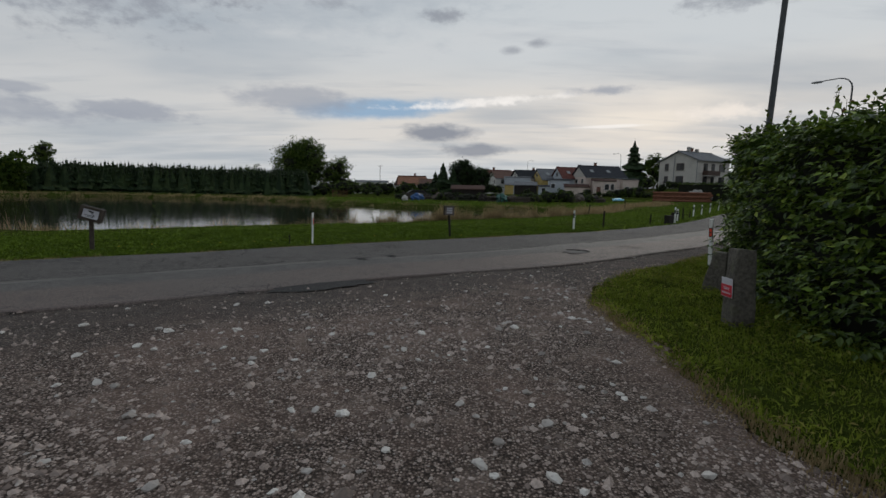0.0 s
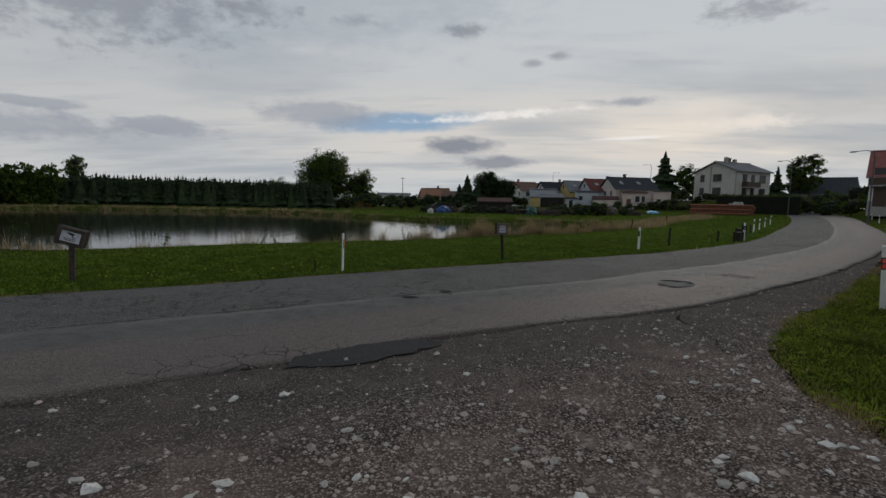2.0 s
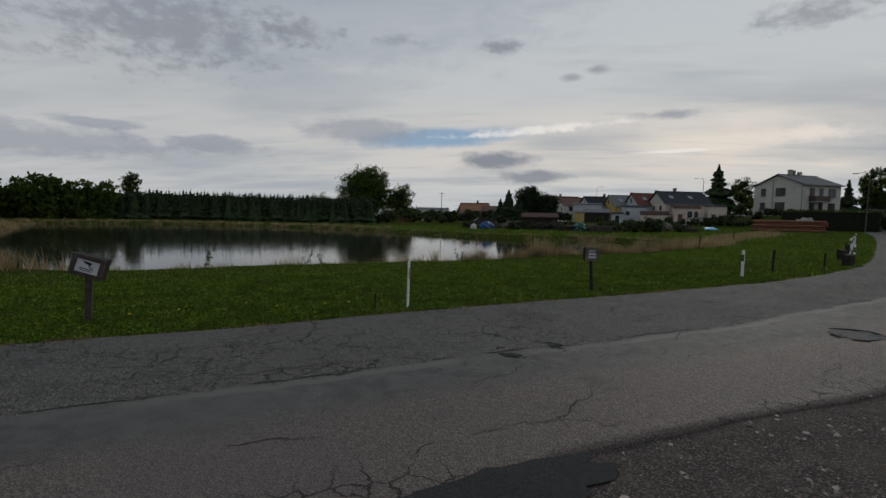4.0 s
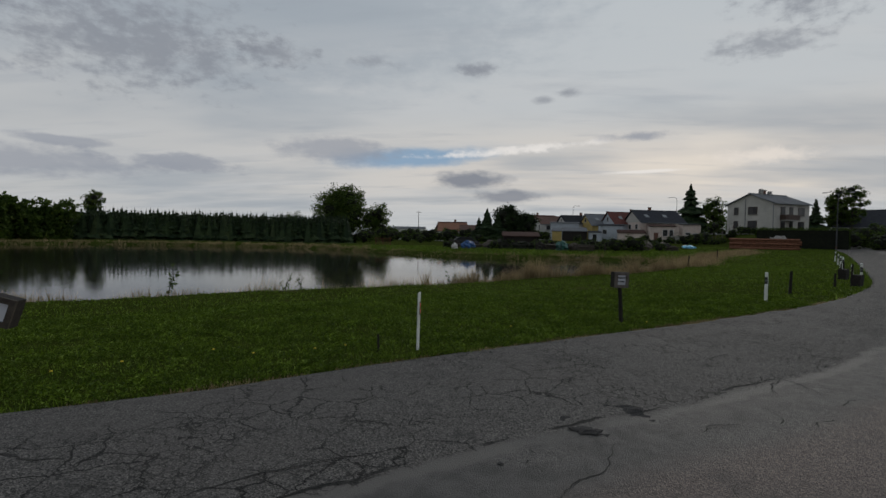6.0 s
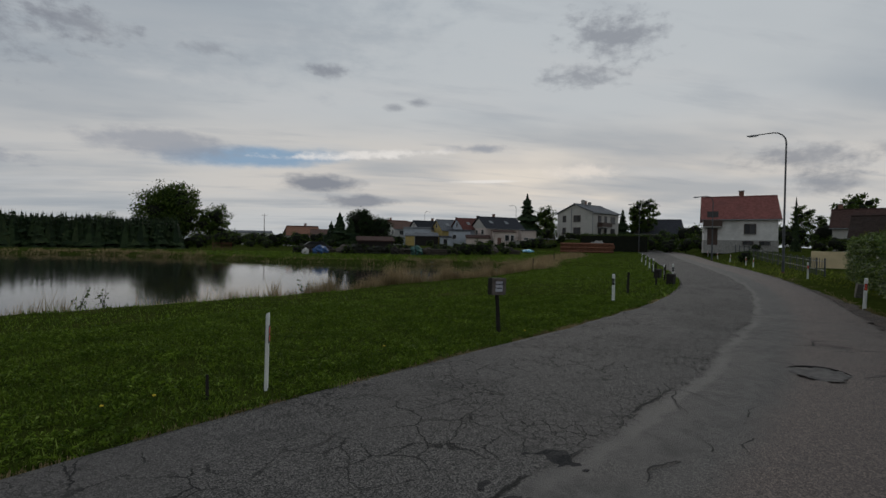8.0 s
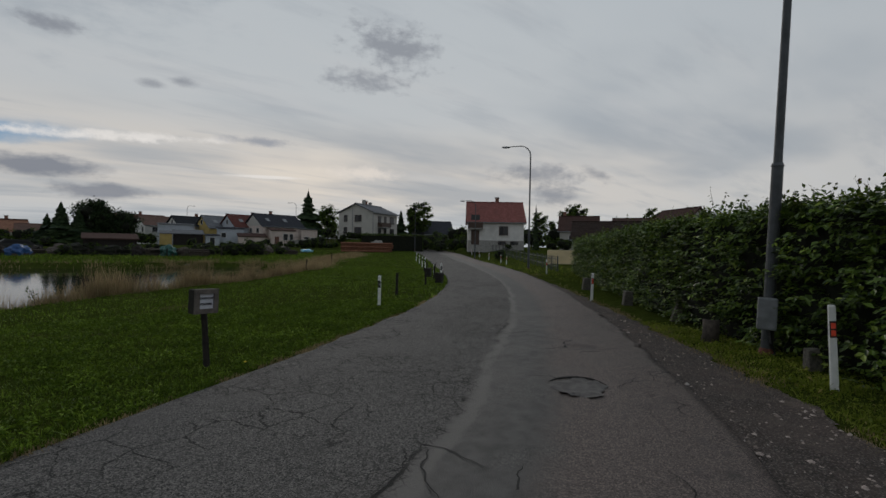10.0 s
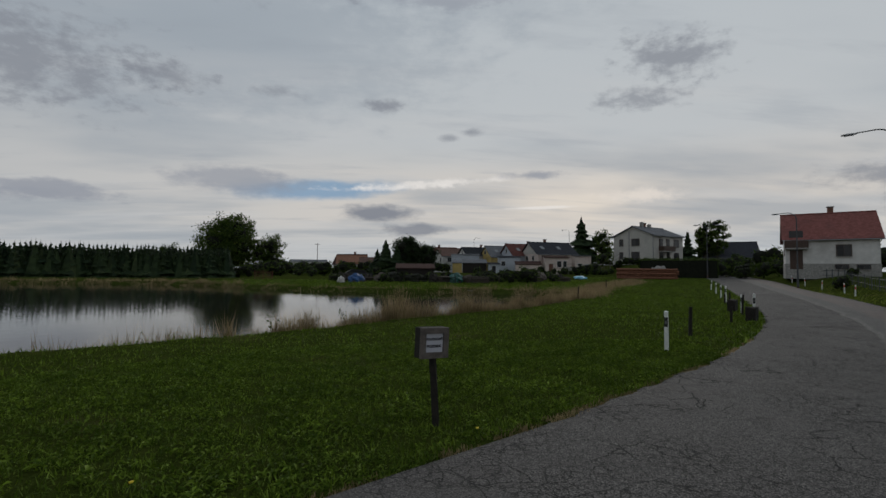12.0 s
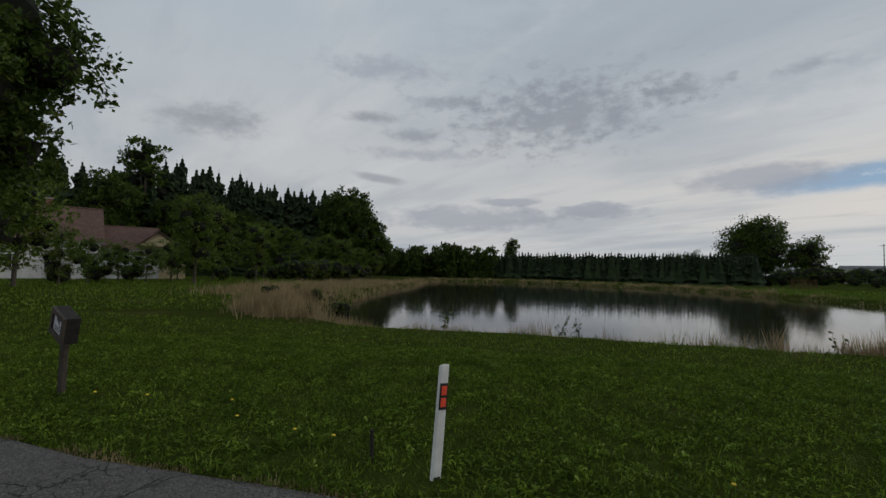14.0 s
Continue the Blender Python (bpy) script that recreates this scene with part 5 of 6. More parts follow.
# ---------------------------------------------------------------- road damage
def ribbon(pts, width, lift):
    """A narrow uneven band lying on the road along pts."""
    p = np.array(pts, float)
    d = np.gradient(p, axis=0)
    d /= np.linalg.norm(d, axis=1)[:, None] + 1e-9
    nrm = np.stack([-d[:, 1], d[:, 0]], 1)
    w = width * (0.55 + 0.6 * np.abs(wob(p[:, 0], p[:, 1], 6, 3)))
    w *= np.sqrt(np.sin(np.linspace(0.01, math.pi - 0.01, len(p))))
    a, b = p - nrm * w[:, None] / 2, p + nrm * w[:, None] / 2
    v = np.stack([a, b], 1).reshape(-1, 2)
    v = np.concatenate([v, (road_z(v[:, 0], v[:, 1]) + lift)[:, None]], 1)
    return v, grid_faces(2, len(p))


def crack(start, heading, length, width=0.018, wander=0.5, seed=1):
    r = random.Random(seed)
    x, y, a = *start, radians(heading)
    pts = [(x, y)]
    for _ in range(int(length / 0.05)):
        a += r.uniform(-wander, wander)
        a += (radians(heading) - a) * 0.25
        x, y = x + 0.05 * math.cos(a), y + 0.05 * math.sin(a)
        pts.append((x, y))
    part("crack", mesh_from("crack", *ribbon(pts, width, 0.004), M["crack"]), None, road)


for s0, hd, ln, w, sd in (((0.35, 11.35), 58, 0.9, 0.03, 11), ((0.2, 10.55), 52, 1.3, 0.045, 12), ((-0.9, 10.3), 40, 1.3, 0.035, 13), ((-4.6, 8.9), 35, 1.4, 0.03, 14), ((-3.3, 11.2), 20, 0.9, 0.02, 15),
                          ((2.9, 13.0), -40, 0.6, 0.03, 16), ((4.2, 15.3), -35, 1.4, 0.05, 17), ((6.0, 17.2), -35, 1.2, 0.05, 18), ((3.4, 14.7), 45, 0.8, 0.03, 19), ((-2.6, 7.55), 30, 1.2, 0.03, 20),
                          ((-5.0, 7.2), 32, 2.2, 0.025, 21), ((-1.9, 8.35), 35, 1.6, 0.02, 22), ((-6.4, 9.0), 30, 1.6, 0.03, 23), ((-2.2, 9.2), 38, 1.1, 0.02, 24), ((1.3, 10.0), 40, 1.0, 0.02, 25),
                          ((4.2, 13.75), -5, 1.3, 0.05, 26), ((4.6, 13.35), -25, 0.9, 0.05, 27), ((5.0, 14.7), -35, 1.2, 0.04, 28), ((6.6, 16.2), -40, 1.3, 0.05, 29), ((3.4, 11.95), 30, 0.5, 0.03, 30), ((0.9, 11.5), 130, 0.7, 0.03, 31)):
    crack(s0, hd, ln, w * 0.7, 0.7, sd)


def flat_patch(name, x, y, rx, ry, turn, mat, lift, seed, label):
    n = 40
    a = np.linspace(0, 2 * np.pi, n, endpoint=False)
    rows = []
    for k in (1.0, 0.8, 0.5, 0.2):
        rr = k * (1 + 0.22 * wob(np.cos(a) * 2, np.sin(a) * 2, 1.3, seed) + 0.08 * wob(np.cos(a) * 6, np.sin(a) * 6, 1.3, seed))
        u, v = np.cos(a) * rx * rr, np.sin(a) * ry * rr
        c, s = math.cos(radians(turn)), math.sin(radians(turn))
        px, py = x + u * c - v * s, y + u * s + v * c
        rows.append(np.stack([px, py, road_z(px, py) + lift * (1 if k < 0.9 else 0.3)], -1))
    v = np.concatenate([np.concatenate(rows), [[x, y, float(road_z(np.array(x), np.array(y))) + lift]]])
    f = [(r * n + i, r * n + (i + 1) % n, (r + 1) * n + (i + 1) % n, (r + 1) * n + i) for r in range(3) for i in range(n)]
    bm = bmesh.new()
    vs = [bm.verts.new(p) for p in v]
    for q in f:
        bm.faces.new([vs[i] for i in q])
    for i in range(n):
        bm.faces.new((vs[3 * n + i], vs[3 * n + (i + 1) % n], vs[-1]))
    part(name, bm, M[mat], road, label)


flat_patch("broken_asphalt", -1.55, 10.5, 0.46, 0.30, 40, "patch", 0.02, 2, "dark broken asphalt hollow")
flat_patch("broken_asphalt", -2.5, 9.75, 0.2, 0.16, 20, "patch", 0.02, 5, "dark broken asphalt hollow")
flat_patch("pothole", 3.1, 12.28, 0.34, 0.30, 40, "seal", 0.02, 4, "pale rubble in a round pothole")
flat_patch("bare_strip", -1.85, 7.55, 0.8, 0.27, 32, "patch", 0.002, 9, "dark bare soil at the road edge")
# dark crescent on the far edge only: painted shade of the sunken rim
rim = b_tube([(3.1 + 0.35 * math.cos(a), 12.28 + 0.32 * math.sin(a), float(road_z(np.array(3.1 + 0.45 * math.cos(a)), np.array(12.28 + 0.42 * math.sin(a))))) for a in np.linspace(-0.6, 2.1, 16)], [0.003 + 0.012 * math.sin(math.pi * k / 15) for k in range(16)], 5)
part("pothole_rim", rim, M["crack"], road)


# ---------------------------------------------------------------- houses
def house(name, label, corner, turn, L, W, base, eave, ridge, wall, roof, wins=(), chimney=None, skylights=0, over=0.35, plinth=None, ridge_at=0.5, group="village houses", frame_mat="frame_white", gable_mat=None):
    """A gabled house. Local x runs along the ridge, y across; the corner is its front left foot. wins: (face, along, up, w, h), face g: the left gable, f: the front."""
    t = thing(name, label, "house", pose(*corner, base, 0, 0, turn), group)
    e, r, m = eave - base, ridge - base, W * ridge_at
    bm = b_prism([(0, -0.6), (W, -0.6), (W, e), (m, r), (0, e)], L, m=Matrix(((0, 1, 0, 0), (1, 0, 0, 0), (0, 0, 1, 0), (0, 0, 0, 1))))
    bmesh.ops.recalc_face_normals(bm, faces=bm.faces)
    walls = part("wall", bm, M[wall], t)
    if gable_mat:
        part("gable_board", b_prism([(0.15, e + 0.02), (W - 0.15, e + 0.02), (m, r - 0.12)], 0.05, m=Matrix(((0, 1, 0, -0.05), (1, 0, 0, 0), (0, 0, 1, 0), (0, 0, 0, 1)))), M[gable_mat], t)
    if plinth:
        part("plinth", b_box(L + 0.1, W + 0.1, plinth[0] + 0.6, (L / 2, W / 2, -0.6)), M[plinth[1]], t)
    for s in (0, 1):
        y0, y1 = (-over, m) if s == 0 else (W + over, m)
        k = (r - e) / (m if s == 0 else W - m)
        zlo = e - k * over
        o = [(y0, zlo + 0.05), (y1, r + 0.05), (y1, r + 0.2), (y0, zlo + 0.2)]
        bm = b_prism(o, L + 2 * over, m=Matrix(((0, 1, 0, -over), (1, 0, 0, 0), (0, 0, 1, 0), (0, 0, 0, 1))))
        slope = part("roof", bm, M[roof], t)
        if s == 0:
            ang = math.degrees(math.atan(k))
            for q in range(skylights):
                sy = m * 0.48
                sk = part("skylight", b_box(0.85, 1.2, 0.1, (L * (0.22 + 0.42 * q), sy, e + k * sy + 0.2), (ang, 0, 0), 0.02), M["steel"], slope, "pale roof window")
    part("ridge_cap", b_tube([(-over, m, r + 0.2), (L + over, m, r + 0.2)], [0.11, 0.11], 6), M[roof], t)
    part("gutter", b_tube([(-over, -over - 0.03, e - (r - e) / m * over + 0.06), (L + over, -over - 0.03, e - (r - e) / m * over + 0.06)], [0.07, 0.07], 6), M["steel"], t)
    if chimney:
        c = part("chimney", b_box(0.55, 0.55, 1.5, (chimney * L, m + 0.3, r - 0.6), bevel=0.03), M["brick"], t)
        part("chimney_cap", b_box(0.7, 0.7, 0.12, (chimney * L, m + 0.3, r + 0.9), bevel=0.02), M["concrete"], c)
    for face, a, z, w, h in wins:
        turn_w = 0 if face == "f" else 90
        at = (a, -0.02, z) if face == "f" else (-0.02, a, z)
        win = part("window", b_box(w + 0.16, 0.06, h + 0.16, (*at[:2], z - 0.08), (0, 0, turn_w), 0.01), M[frame_mat], t)
        g = (a, -0.045, z) if face == "f" else (-0.045, a, z)
        half = w / 2 - 0.03
        for s in (-1, 1):
            p = (g[0] + s * w / 4, g[1]) if face == "f" else (g[0], g[1] + s * w / 4)
            part("pane", b_box(half, 0.02, h, (*p, z), (0, 0, turn_w)), M["glass"], win)
        o = (a, -0.09) if face == "f" else (-0.09, a)
        part("sill", b_box(w + 0.2, 0.14, 0.05, (*o, z - 0.1), (0, 0, turn_w)), M["concrete"], win)
    return t


T = 11
house("house", "pink-cream village house with a dark slate roof and roof windows", (32.8, 114.9), T, 10.5, 8.2, 0.6, 5.5, 8.2, "pink_wall", "roof_dark", (("g", 2.0, 3.4, 1.0, 1.0), ("g", 5.0, 3.4, 1.0, 1.0)), 0.42, 2, gable_mat="grey_wall")
house("house", "pale blue village house with a red tiled roof", (28.6, 120.3), T, 10, 8.0, 0.6, 5.2, 8.0, "blue_wall", "roof_red", (("g", 4.0, 5.3, 0.8, 1.0), ("g", 2.5, 3.0, 1.0, 1.1)), 0.62, 2)
house("house", "village house with an ochre gable and a grey roof", (24.3, 125.4), T, 10, 7.8, 0.6, 5.0, 7.7, "yellow_wall", "roof_grey", (("g", 4.0, 5.2, 0.9, 1.0),), 0.6, 1)
house("house", "white village house with a black roof", (19.0, 130.2), T, 11, 8.0, 0.6, 5.4, 7.5, "white_wall", "roof_black", (("g", 4.0, 5.3, 0.8, 0.8),), 0.5)
house("house", "white village house with a faded tile roof", (13.0, 135.2), T, 12, 8.4, 0.6, 5.3, 7.4, "white_wall", "roof_taupe", (("g", 4.0, 5.2, 0.9, 0.9), ("g", 1.6, 3.2, 1.1, 1.1), ("f", 2, 3.2, 1.1, 1.1)))
house("house", "village house with a dull red tiled roof behind the hedge", (6.8, 143.6), T, 13, 9, 0.6, 5.2, 8.1, "white_wall", "roof_red", (("g", 3.0, 3.2, 1.1, 1.1),), 0.6)
house("house", "dark-roofed house at the village edge", (-18.0, 153.0), -12, 9, 8, -0.2, 3.0, 5.9, "grey_wall", "roof_brown", (("f", 2, 1.6, 1.0, 1.0),), 0.6)
house("house", "white house with an orange tiled roof", (-16.4, 148.2), 4, 8.5, 8, -0.2, 3.1, 5.5, "white_wall", "roof_orange", (("f", 1.6, 1.3, 1.1, 1.1), ("f", 4.2, 1.3, 1.1, 1.1), ("f", 6.8, 1.3, 1.1, 1.1)))
house("house", "small white house with a grey roof", (-9.4, 143.8), 4, 5.5, 8, -0.2, 2.7, 4.8, "white_wall", "roof_taupe", (("f", 1.4, 1.1, 1.0, 1.0), ("f", 3.8, 1.1, 1.0, 1.0)))
house("house", "long low pale building far beyond the pond", (-53, 258), 4, 18, 12, -1.0, 5.2, 6.2, "white_wall", "roof_grey", [("f", 2 + 3.4 * k, 2.4, 1.6, 1.4) for k in range(5)])

# big two-storey house behind its hedge
big = house("house", "two-storey pale grey house with a grey metal roof and balconies", (45.2, 87.9), 26, 9.0, 8.3, 2.4, 8.0, 9.7, "grey_wall", "roof_grey",
            (("g", 3.6, 3.9, 1.5, 1.2), ("g", 6.6, 3.9, 0.7, 1.2), ("g", 3.6, 1.5, 1.5, 1.2), ("g", 6.6, 1.5, 0.7, 1.2), ("f", 6.9, 3.7, 1.5, 1.3), ("f", 6.9, 1.3, 1.5, 1.3), ("f", 2.2, 3.0, 1.0, 2.0), ("f", 4.3, 3.0, 0.8, 2.0), ("f", 2.2, 0.7, 1.0, 2.0), ("f", 4.3, 0.7, 0.8, 2.0)),
            0.42, frame_mat="frame_brown")
for z in (2.7, 0.35):
    bal = part("balcony", b_box(3.4, 1.1, 0.16, (3.2, -0.55, z), bevel=0.02), M["concrete"], big)
    part("balcony_rail", b_box(3.4, 0.06, 0.85, (3.2, -1.06, z + 0.16), bevel=0.01), M["frame_brown"], bal, "dark balcony panel")
    for s in (1.52, 4.88):
        part("balcony_side", b_box(0.06, 1.1, 0.85, (s, -0.55, z + 0.16), bevel=0.01), M["frame_brown"], bal)
part("downpipe", b_tube([(-0.06, 3.9 - 3.85, 5.5), (-0.06, 0.05, 0)], [0.06, 0.06], 6), M["steel"], big)
part("downpipe", b_tube([(-0.05, 4.9, 6.6), (-0.05, 4.9, 0)], [0.06, 0.06], 6), M["steel"], big)
for k, hh in ((0.3, 1.2), (0.55, 0.9)):
    part("chimney", b_box(0.6, 0.5, hh, (9 * k, 4.15, 7.2), bevel=0.03), M["concrete"], big)

# red-roofed house above the lane
red = house("house", "white house with a red metal roof above the lane", (45.3, 60.5), -41, 8.2, 7.8, 1.5, 5.5, 8.5, "white_wall", "roof_red_metal",
            (("f", 5.2, 2.0, 1.2, 1.2), ("f", 5.0, 0.55, 1.1, 0.45), ("f", 6.8, 0.55, 1.1, 0.45), ("g", 2.2, 2.2, 0.7, 1.6), ("g", 2.2, 4.4, 0.7, 1.2)), 0.55, plinth=(1.15, "concrete"), frame_mat="frame_brown")
bal = part("balcony", b_box(2.2, 0.9, 0.15, (1.0, -0.3, 2.8), bevel=0.02), M["concrete"], red)
part("balcony_rail", b_box(2.2, 0.05, 0.85, (1.0, -0.72, 2.95)), M["frame_brown"], bal)
part("balcony_door", b_box(1.3, 0.06, 2.0, (1.0, -0.03, 2.95)), M["glass"], red, "dark glazed door")
part("entrance_door", b_box(1.2, 0.06, 2.2, (1.0, -0.03, 0.5)), M["frame_brown"], red, "dark brown door")


def annexe(name, label, x, y, turn, L, W, base, h, wall, roof, slope=0.4, wins=(), over=0.2):
    """A lean-to or garage: box walls under a single sloping slab."""
    t = thing(name, label, "outbuilding", pose(x, y, base, 0, 0, turn), "sheds and outbuildings")
    part("wall", b_prism([(0, -0.6), (W, -0.6), (W, h + slope), (0, h)], L, m=Matrix(((0, 1, 0, 0), (1, 0, 0, 0), (0, 0, 1, 0), (0, 0, 0, 1)))), M[wall], t)
    part("roof", b_prism([(-over, h - slope / W * over + 0.01), (W + over, h + slope + slope / W * over + 0.01), (W + over, h + slope + 0.14), (-over, h + 0.12)], L + 2 * over, m=Matrix(((0, 1, 0, -over), (1, 0, 0, 0), (0, 0, 1, 0), (0, 0, 0, 1)))), M[roof], t)
    for kind, a, z, w, hh in wins:
        if kind == "door":
            part("door", b_box(w, 0.06, hh, (a, -0.02, z), bevel=0.01), M["brown_door"], t, "red-brown door")
        else:
            win = part("window", b_box(w + 0.16, 0.06, hh + 0.16, (a, -0.02, z - 0.08), bevel=0.01), M["frame_white"], t)
            part("pane", b_box(w, 0.02, hh, (a, -0.05, z)), M["glass"], win)
    return t


annexe("annexe", "pink-cream lean-to with a red-brown door", 33.2, 110.4, -12, 5.0, 4.5, 0.5, 3.9, "pink_wall", "roof_brown", 0.5, (("door", 1.2, 0.2, 0.9, 2.4), ("window", 3.0, 1.9, 0.9, 1.3), ("window", 4.2, 1.9, 0.7, 1.3)))
annexe("annexe", "white flat-roofed annexe with small windows", 39.2, 108.4, -12, 3.4, 4.0, 0.8, 4.0, "pink_wall", "roof_dark", 0.2, (("window", 1.0, 1.9, 0.9, 0.45), ("window", 2.4, 1.7, 0.9, 0.45)))
annexe("annexe", "blue-grey annexe in front of the red-roofed house", 24.4, 117.5, -8, 5.0, 4.0, 0.5, 4.1, "blue_wall", "roof_dark", 0.4, (("window", 1.0, 2.2, 0.9, 1.0),))
annexe("annexe", "pale annexe wall below the black roof", 14.5, 127.5, -6, 7.0, 4.0, 0.5, 4.9, "blue_wall", "roof_grey", 0.3)
annexe("open_shelter", "dark open shelter with an ochre end wall", 16.0, 118.4, -8, 5.5, 4.5, 0.3, 2.9, "dark_wood", "roof_grey", 0.9)
annexe("annexe", "ochre shed wall beside the shelter", 13.6, 118.8, -8, 2.2, 4.0, 0.3, 2.9, "yellow_wall", "roof_grey", 0.6)
annexe("shed", "dark wooden shed with a brown sloping roof", 0.2, 74.0, -2, 5.0, 3.4, -0.2, 1.9, "dark_wood", "roof_brown", 0.6)
annexe("shed", "low white lean-to between bushes", 27.0, 112.0, -12, 5.5, 3.5, 0.3, 2.6, "pink_wall", "roof_brown", 0.7)
annexe("shed", "small blue-grey shed with a white door", 21.6, 116.0, -8, 2.6, 3, 0.3, 2.7, "blue_wall", "roof_dark", 0.3, (("window", 1.2, 0.5, 0.9, 1.8),))
annexe("shed", "small green hut beside the fence", 43.6, 105.5, -10, 2.6, 2.5, 0.8, 2.0, "green_tarp", "roof_grey", 0.1)

# houses behind the beech hedge
house("house", "dark thatch-brown bungalow with a broad roof behind the hedge", (47.2, 43.3), -58, 11, 8, 0.4, 2.9, 5.0, "pink_wall", "roof_thatch", (("g", 3, 1.2, 0.9, 1.0),), over=0.5)
house("house", "dark brown house with a tall chimney", (62.0, 56.5), -56, 6, 7, 0.8, 4.6, 7.0, "grey_wall", "roof_brown", (("f", 2, 2, 1, 1),), 0.1)
house("house", "steep brown gable roof above the hedge", (66.5, 49.5), -62, 8, 6, 0.8, 5.4, 6.6, "grey_wall", "roof_brown")
house("house", "steep brown gable roof above the hedge", (69.2, 44.8), -120, 8, 4.2, 0.8, 5.6, 7.6, "grey_wall", "roof_brown", (("g", 2.1, 5.2, 0.6, 0.6),))
house("house", "low dark house beyond the junction", (60.5, 96), -30, 9, 8, 1.6, 4.6, 7.4, "grey_wall", "roof_dark", over=0.5)
for x, y, ang, L in ((33.0, 36.2, -50, 6.0),):
    t = thing("garden_wall", "low ochre garden wall beside the hedge", "wall", pose(x, y, z0(x, y), 0, 0, ang))
    part("wall", b_box(L, 0.25, 1.5, (L / 2, 0, -0.2), bevel=0.03), M["cream_wall"], t)

# old farm across the meadow
house("farmhouse", "long white farmhouse with a mossy brown tiled roof among orchard trees", (-56.0, -4.0), 92, 16.0, 9.0, -0.2, 3.6, 6.9, "white_wall", "roof_taupe", [("f", 2 + 2.6 * k, 1.2, 0.9, 1.2) for k in range(6)], 0.75, group="old farm")
house("farmhouse", "lower farm wing with a brown tiled roof", (-57.0, 12.0), 92, 5.0, 7.0, -0.2, 3.0, 5.2, "white_wall", "roof_taupe", group="old farm")
house("farmhouse", "cream gabled farm wing with a tiled roof", (-57.5, 19.5), 180, 7.0, 5.2, -0.2, 2.8, 4.8, "cream_wall", "roof_taupe", (("g", 2.6, 1.2, 0.8, 1.0),), group="old farm")


# ---------------------------------------------------------------- trees
def place(src, x, y, rz, k=1.0, z=None, label=None):
    ob = copy_thing(src, pose(x, y, z0(x, y) - 0.05 if z is None else z, 0, 0, rz))
    ob.scale = (k, k, k)
    if label:
        ob["label"] = label
    return ob


def stand(src, x, y, rz=0.0, k=1.0, z=None):
    """Puts the first of a kind at its own place."""
    src.matrix_basis = pose(x, y, z0(x, y) - 0.05 if z is None else z, 0, 0, rz)
    src.scale = (k, k, k)
    return src


# the large solitary trees beyond the pond
stand(broad_tree("large dark broad-leaved tree with a ragged round crown by the pond", 21, 21, "broad", 22000, 0.7, 0.55, 0.14, 15, 3), -49.5, 157, 20, 0.84, z=-2.0)
stand(broad_tree("dark round broad-leaved tree beside the large tree", 12, 13, "broad", 6000, 0.55, 0.4, 0.08, 9, 8), -38.5, 160.5, 60, z=-1.5)
stand(broad_tree("broad dark willow at the end of the dam", 11.5, 15, "broad", 6000, 0.55, 0.4, 0.05, 9, 12), -64, 150, 10, 0.72, z=-1.5)
stand(conifer("tall dark spruce between the houses", 16.8, 13.5, 5, 30, 26), 49.3, 129, z=-0.5)
stand(broad_tree("dark round tree beside the spruce", 11.5, 9, "broad", 4500, 0.4, 0.3, 0.1, 8, 21), 54.2, 127, 0, z=0.2)
v1 = broad_tree("birch with a thin airy crown", 11, 5, "broad", 2600, 0.34, 0.16, 0.25, 9, 31, core=0.4)
stand(v1, 60.3, 95.5, 0, 0.95)
place(v1, 62.0, 94.2, 120, 1.0)
place(v1, 61.2, 97.5, 210, 0.8)
v2 = conifer("dark bushy garden spruce tree", 8, 4.6, 9, 22, 14)
stand(v2, 57.6, 96.5, z=1.6)
place(v2, 59.0, 99, 80, 1.05, z=1.6)
stand(conifer("slim dark columnar cypress beside the house", 7.2, 1.15, 4, 40, 9, "cypress_tree", 0.3), 55.5, 56.2)
th = conifer("dark pointed thuja in a row", 9.6, 8.6, 13, 36, 20, "thuja_tree", 0.34)
stand(th, -1.9, 115.5, 0, 0.92, z=-0.4)
place(th, -3.8, 117.0, 20, 0.7, z=-0.4)
yew = broad_tree("dense dark ragged evergreen beside the thujas", 9.0, 9.6, "needle", 9000, 0.42, 0.25, 0.02, 16, 47, name="yew_tree", core=0.6, lobe=(0.12, 0.21), tight=0.25)
stand(yew, 3.4, 117.0, 0, 1.0, z=-0.4)
place(yew, 7.2, 118.6, 130, 0.82, z=-0.4)
place(th, 0.6, 114.8, 70, 0.8, z=-0.4)
tb = broad_tree("tree behind the thujas", 9.5, 6, "broad", 2200, 0.4, 0.2, 0.2, 7, 41)
stand(tb, 5.5, 128, 0, 0.75)
place(tb, -45, 190, 40, 0.9, z=-2), place(tb, 72, 62, 200, 0.8), place(tb, 76, 63, 10, 0.9)


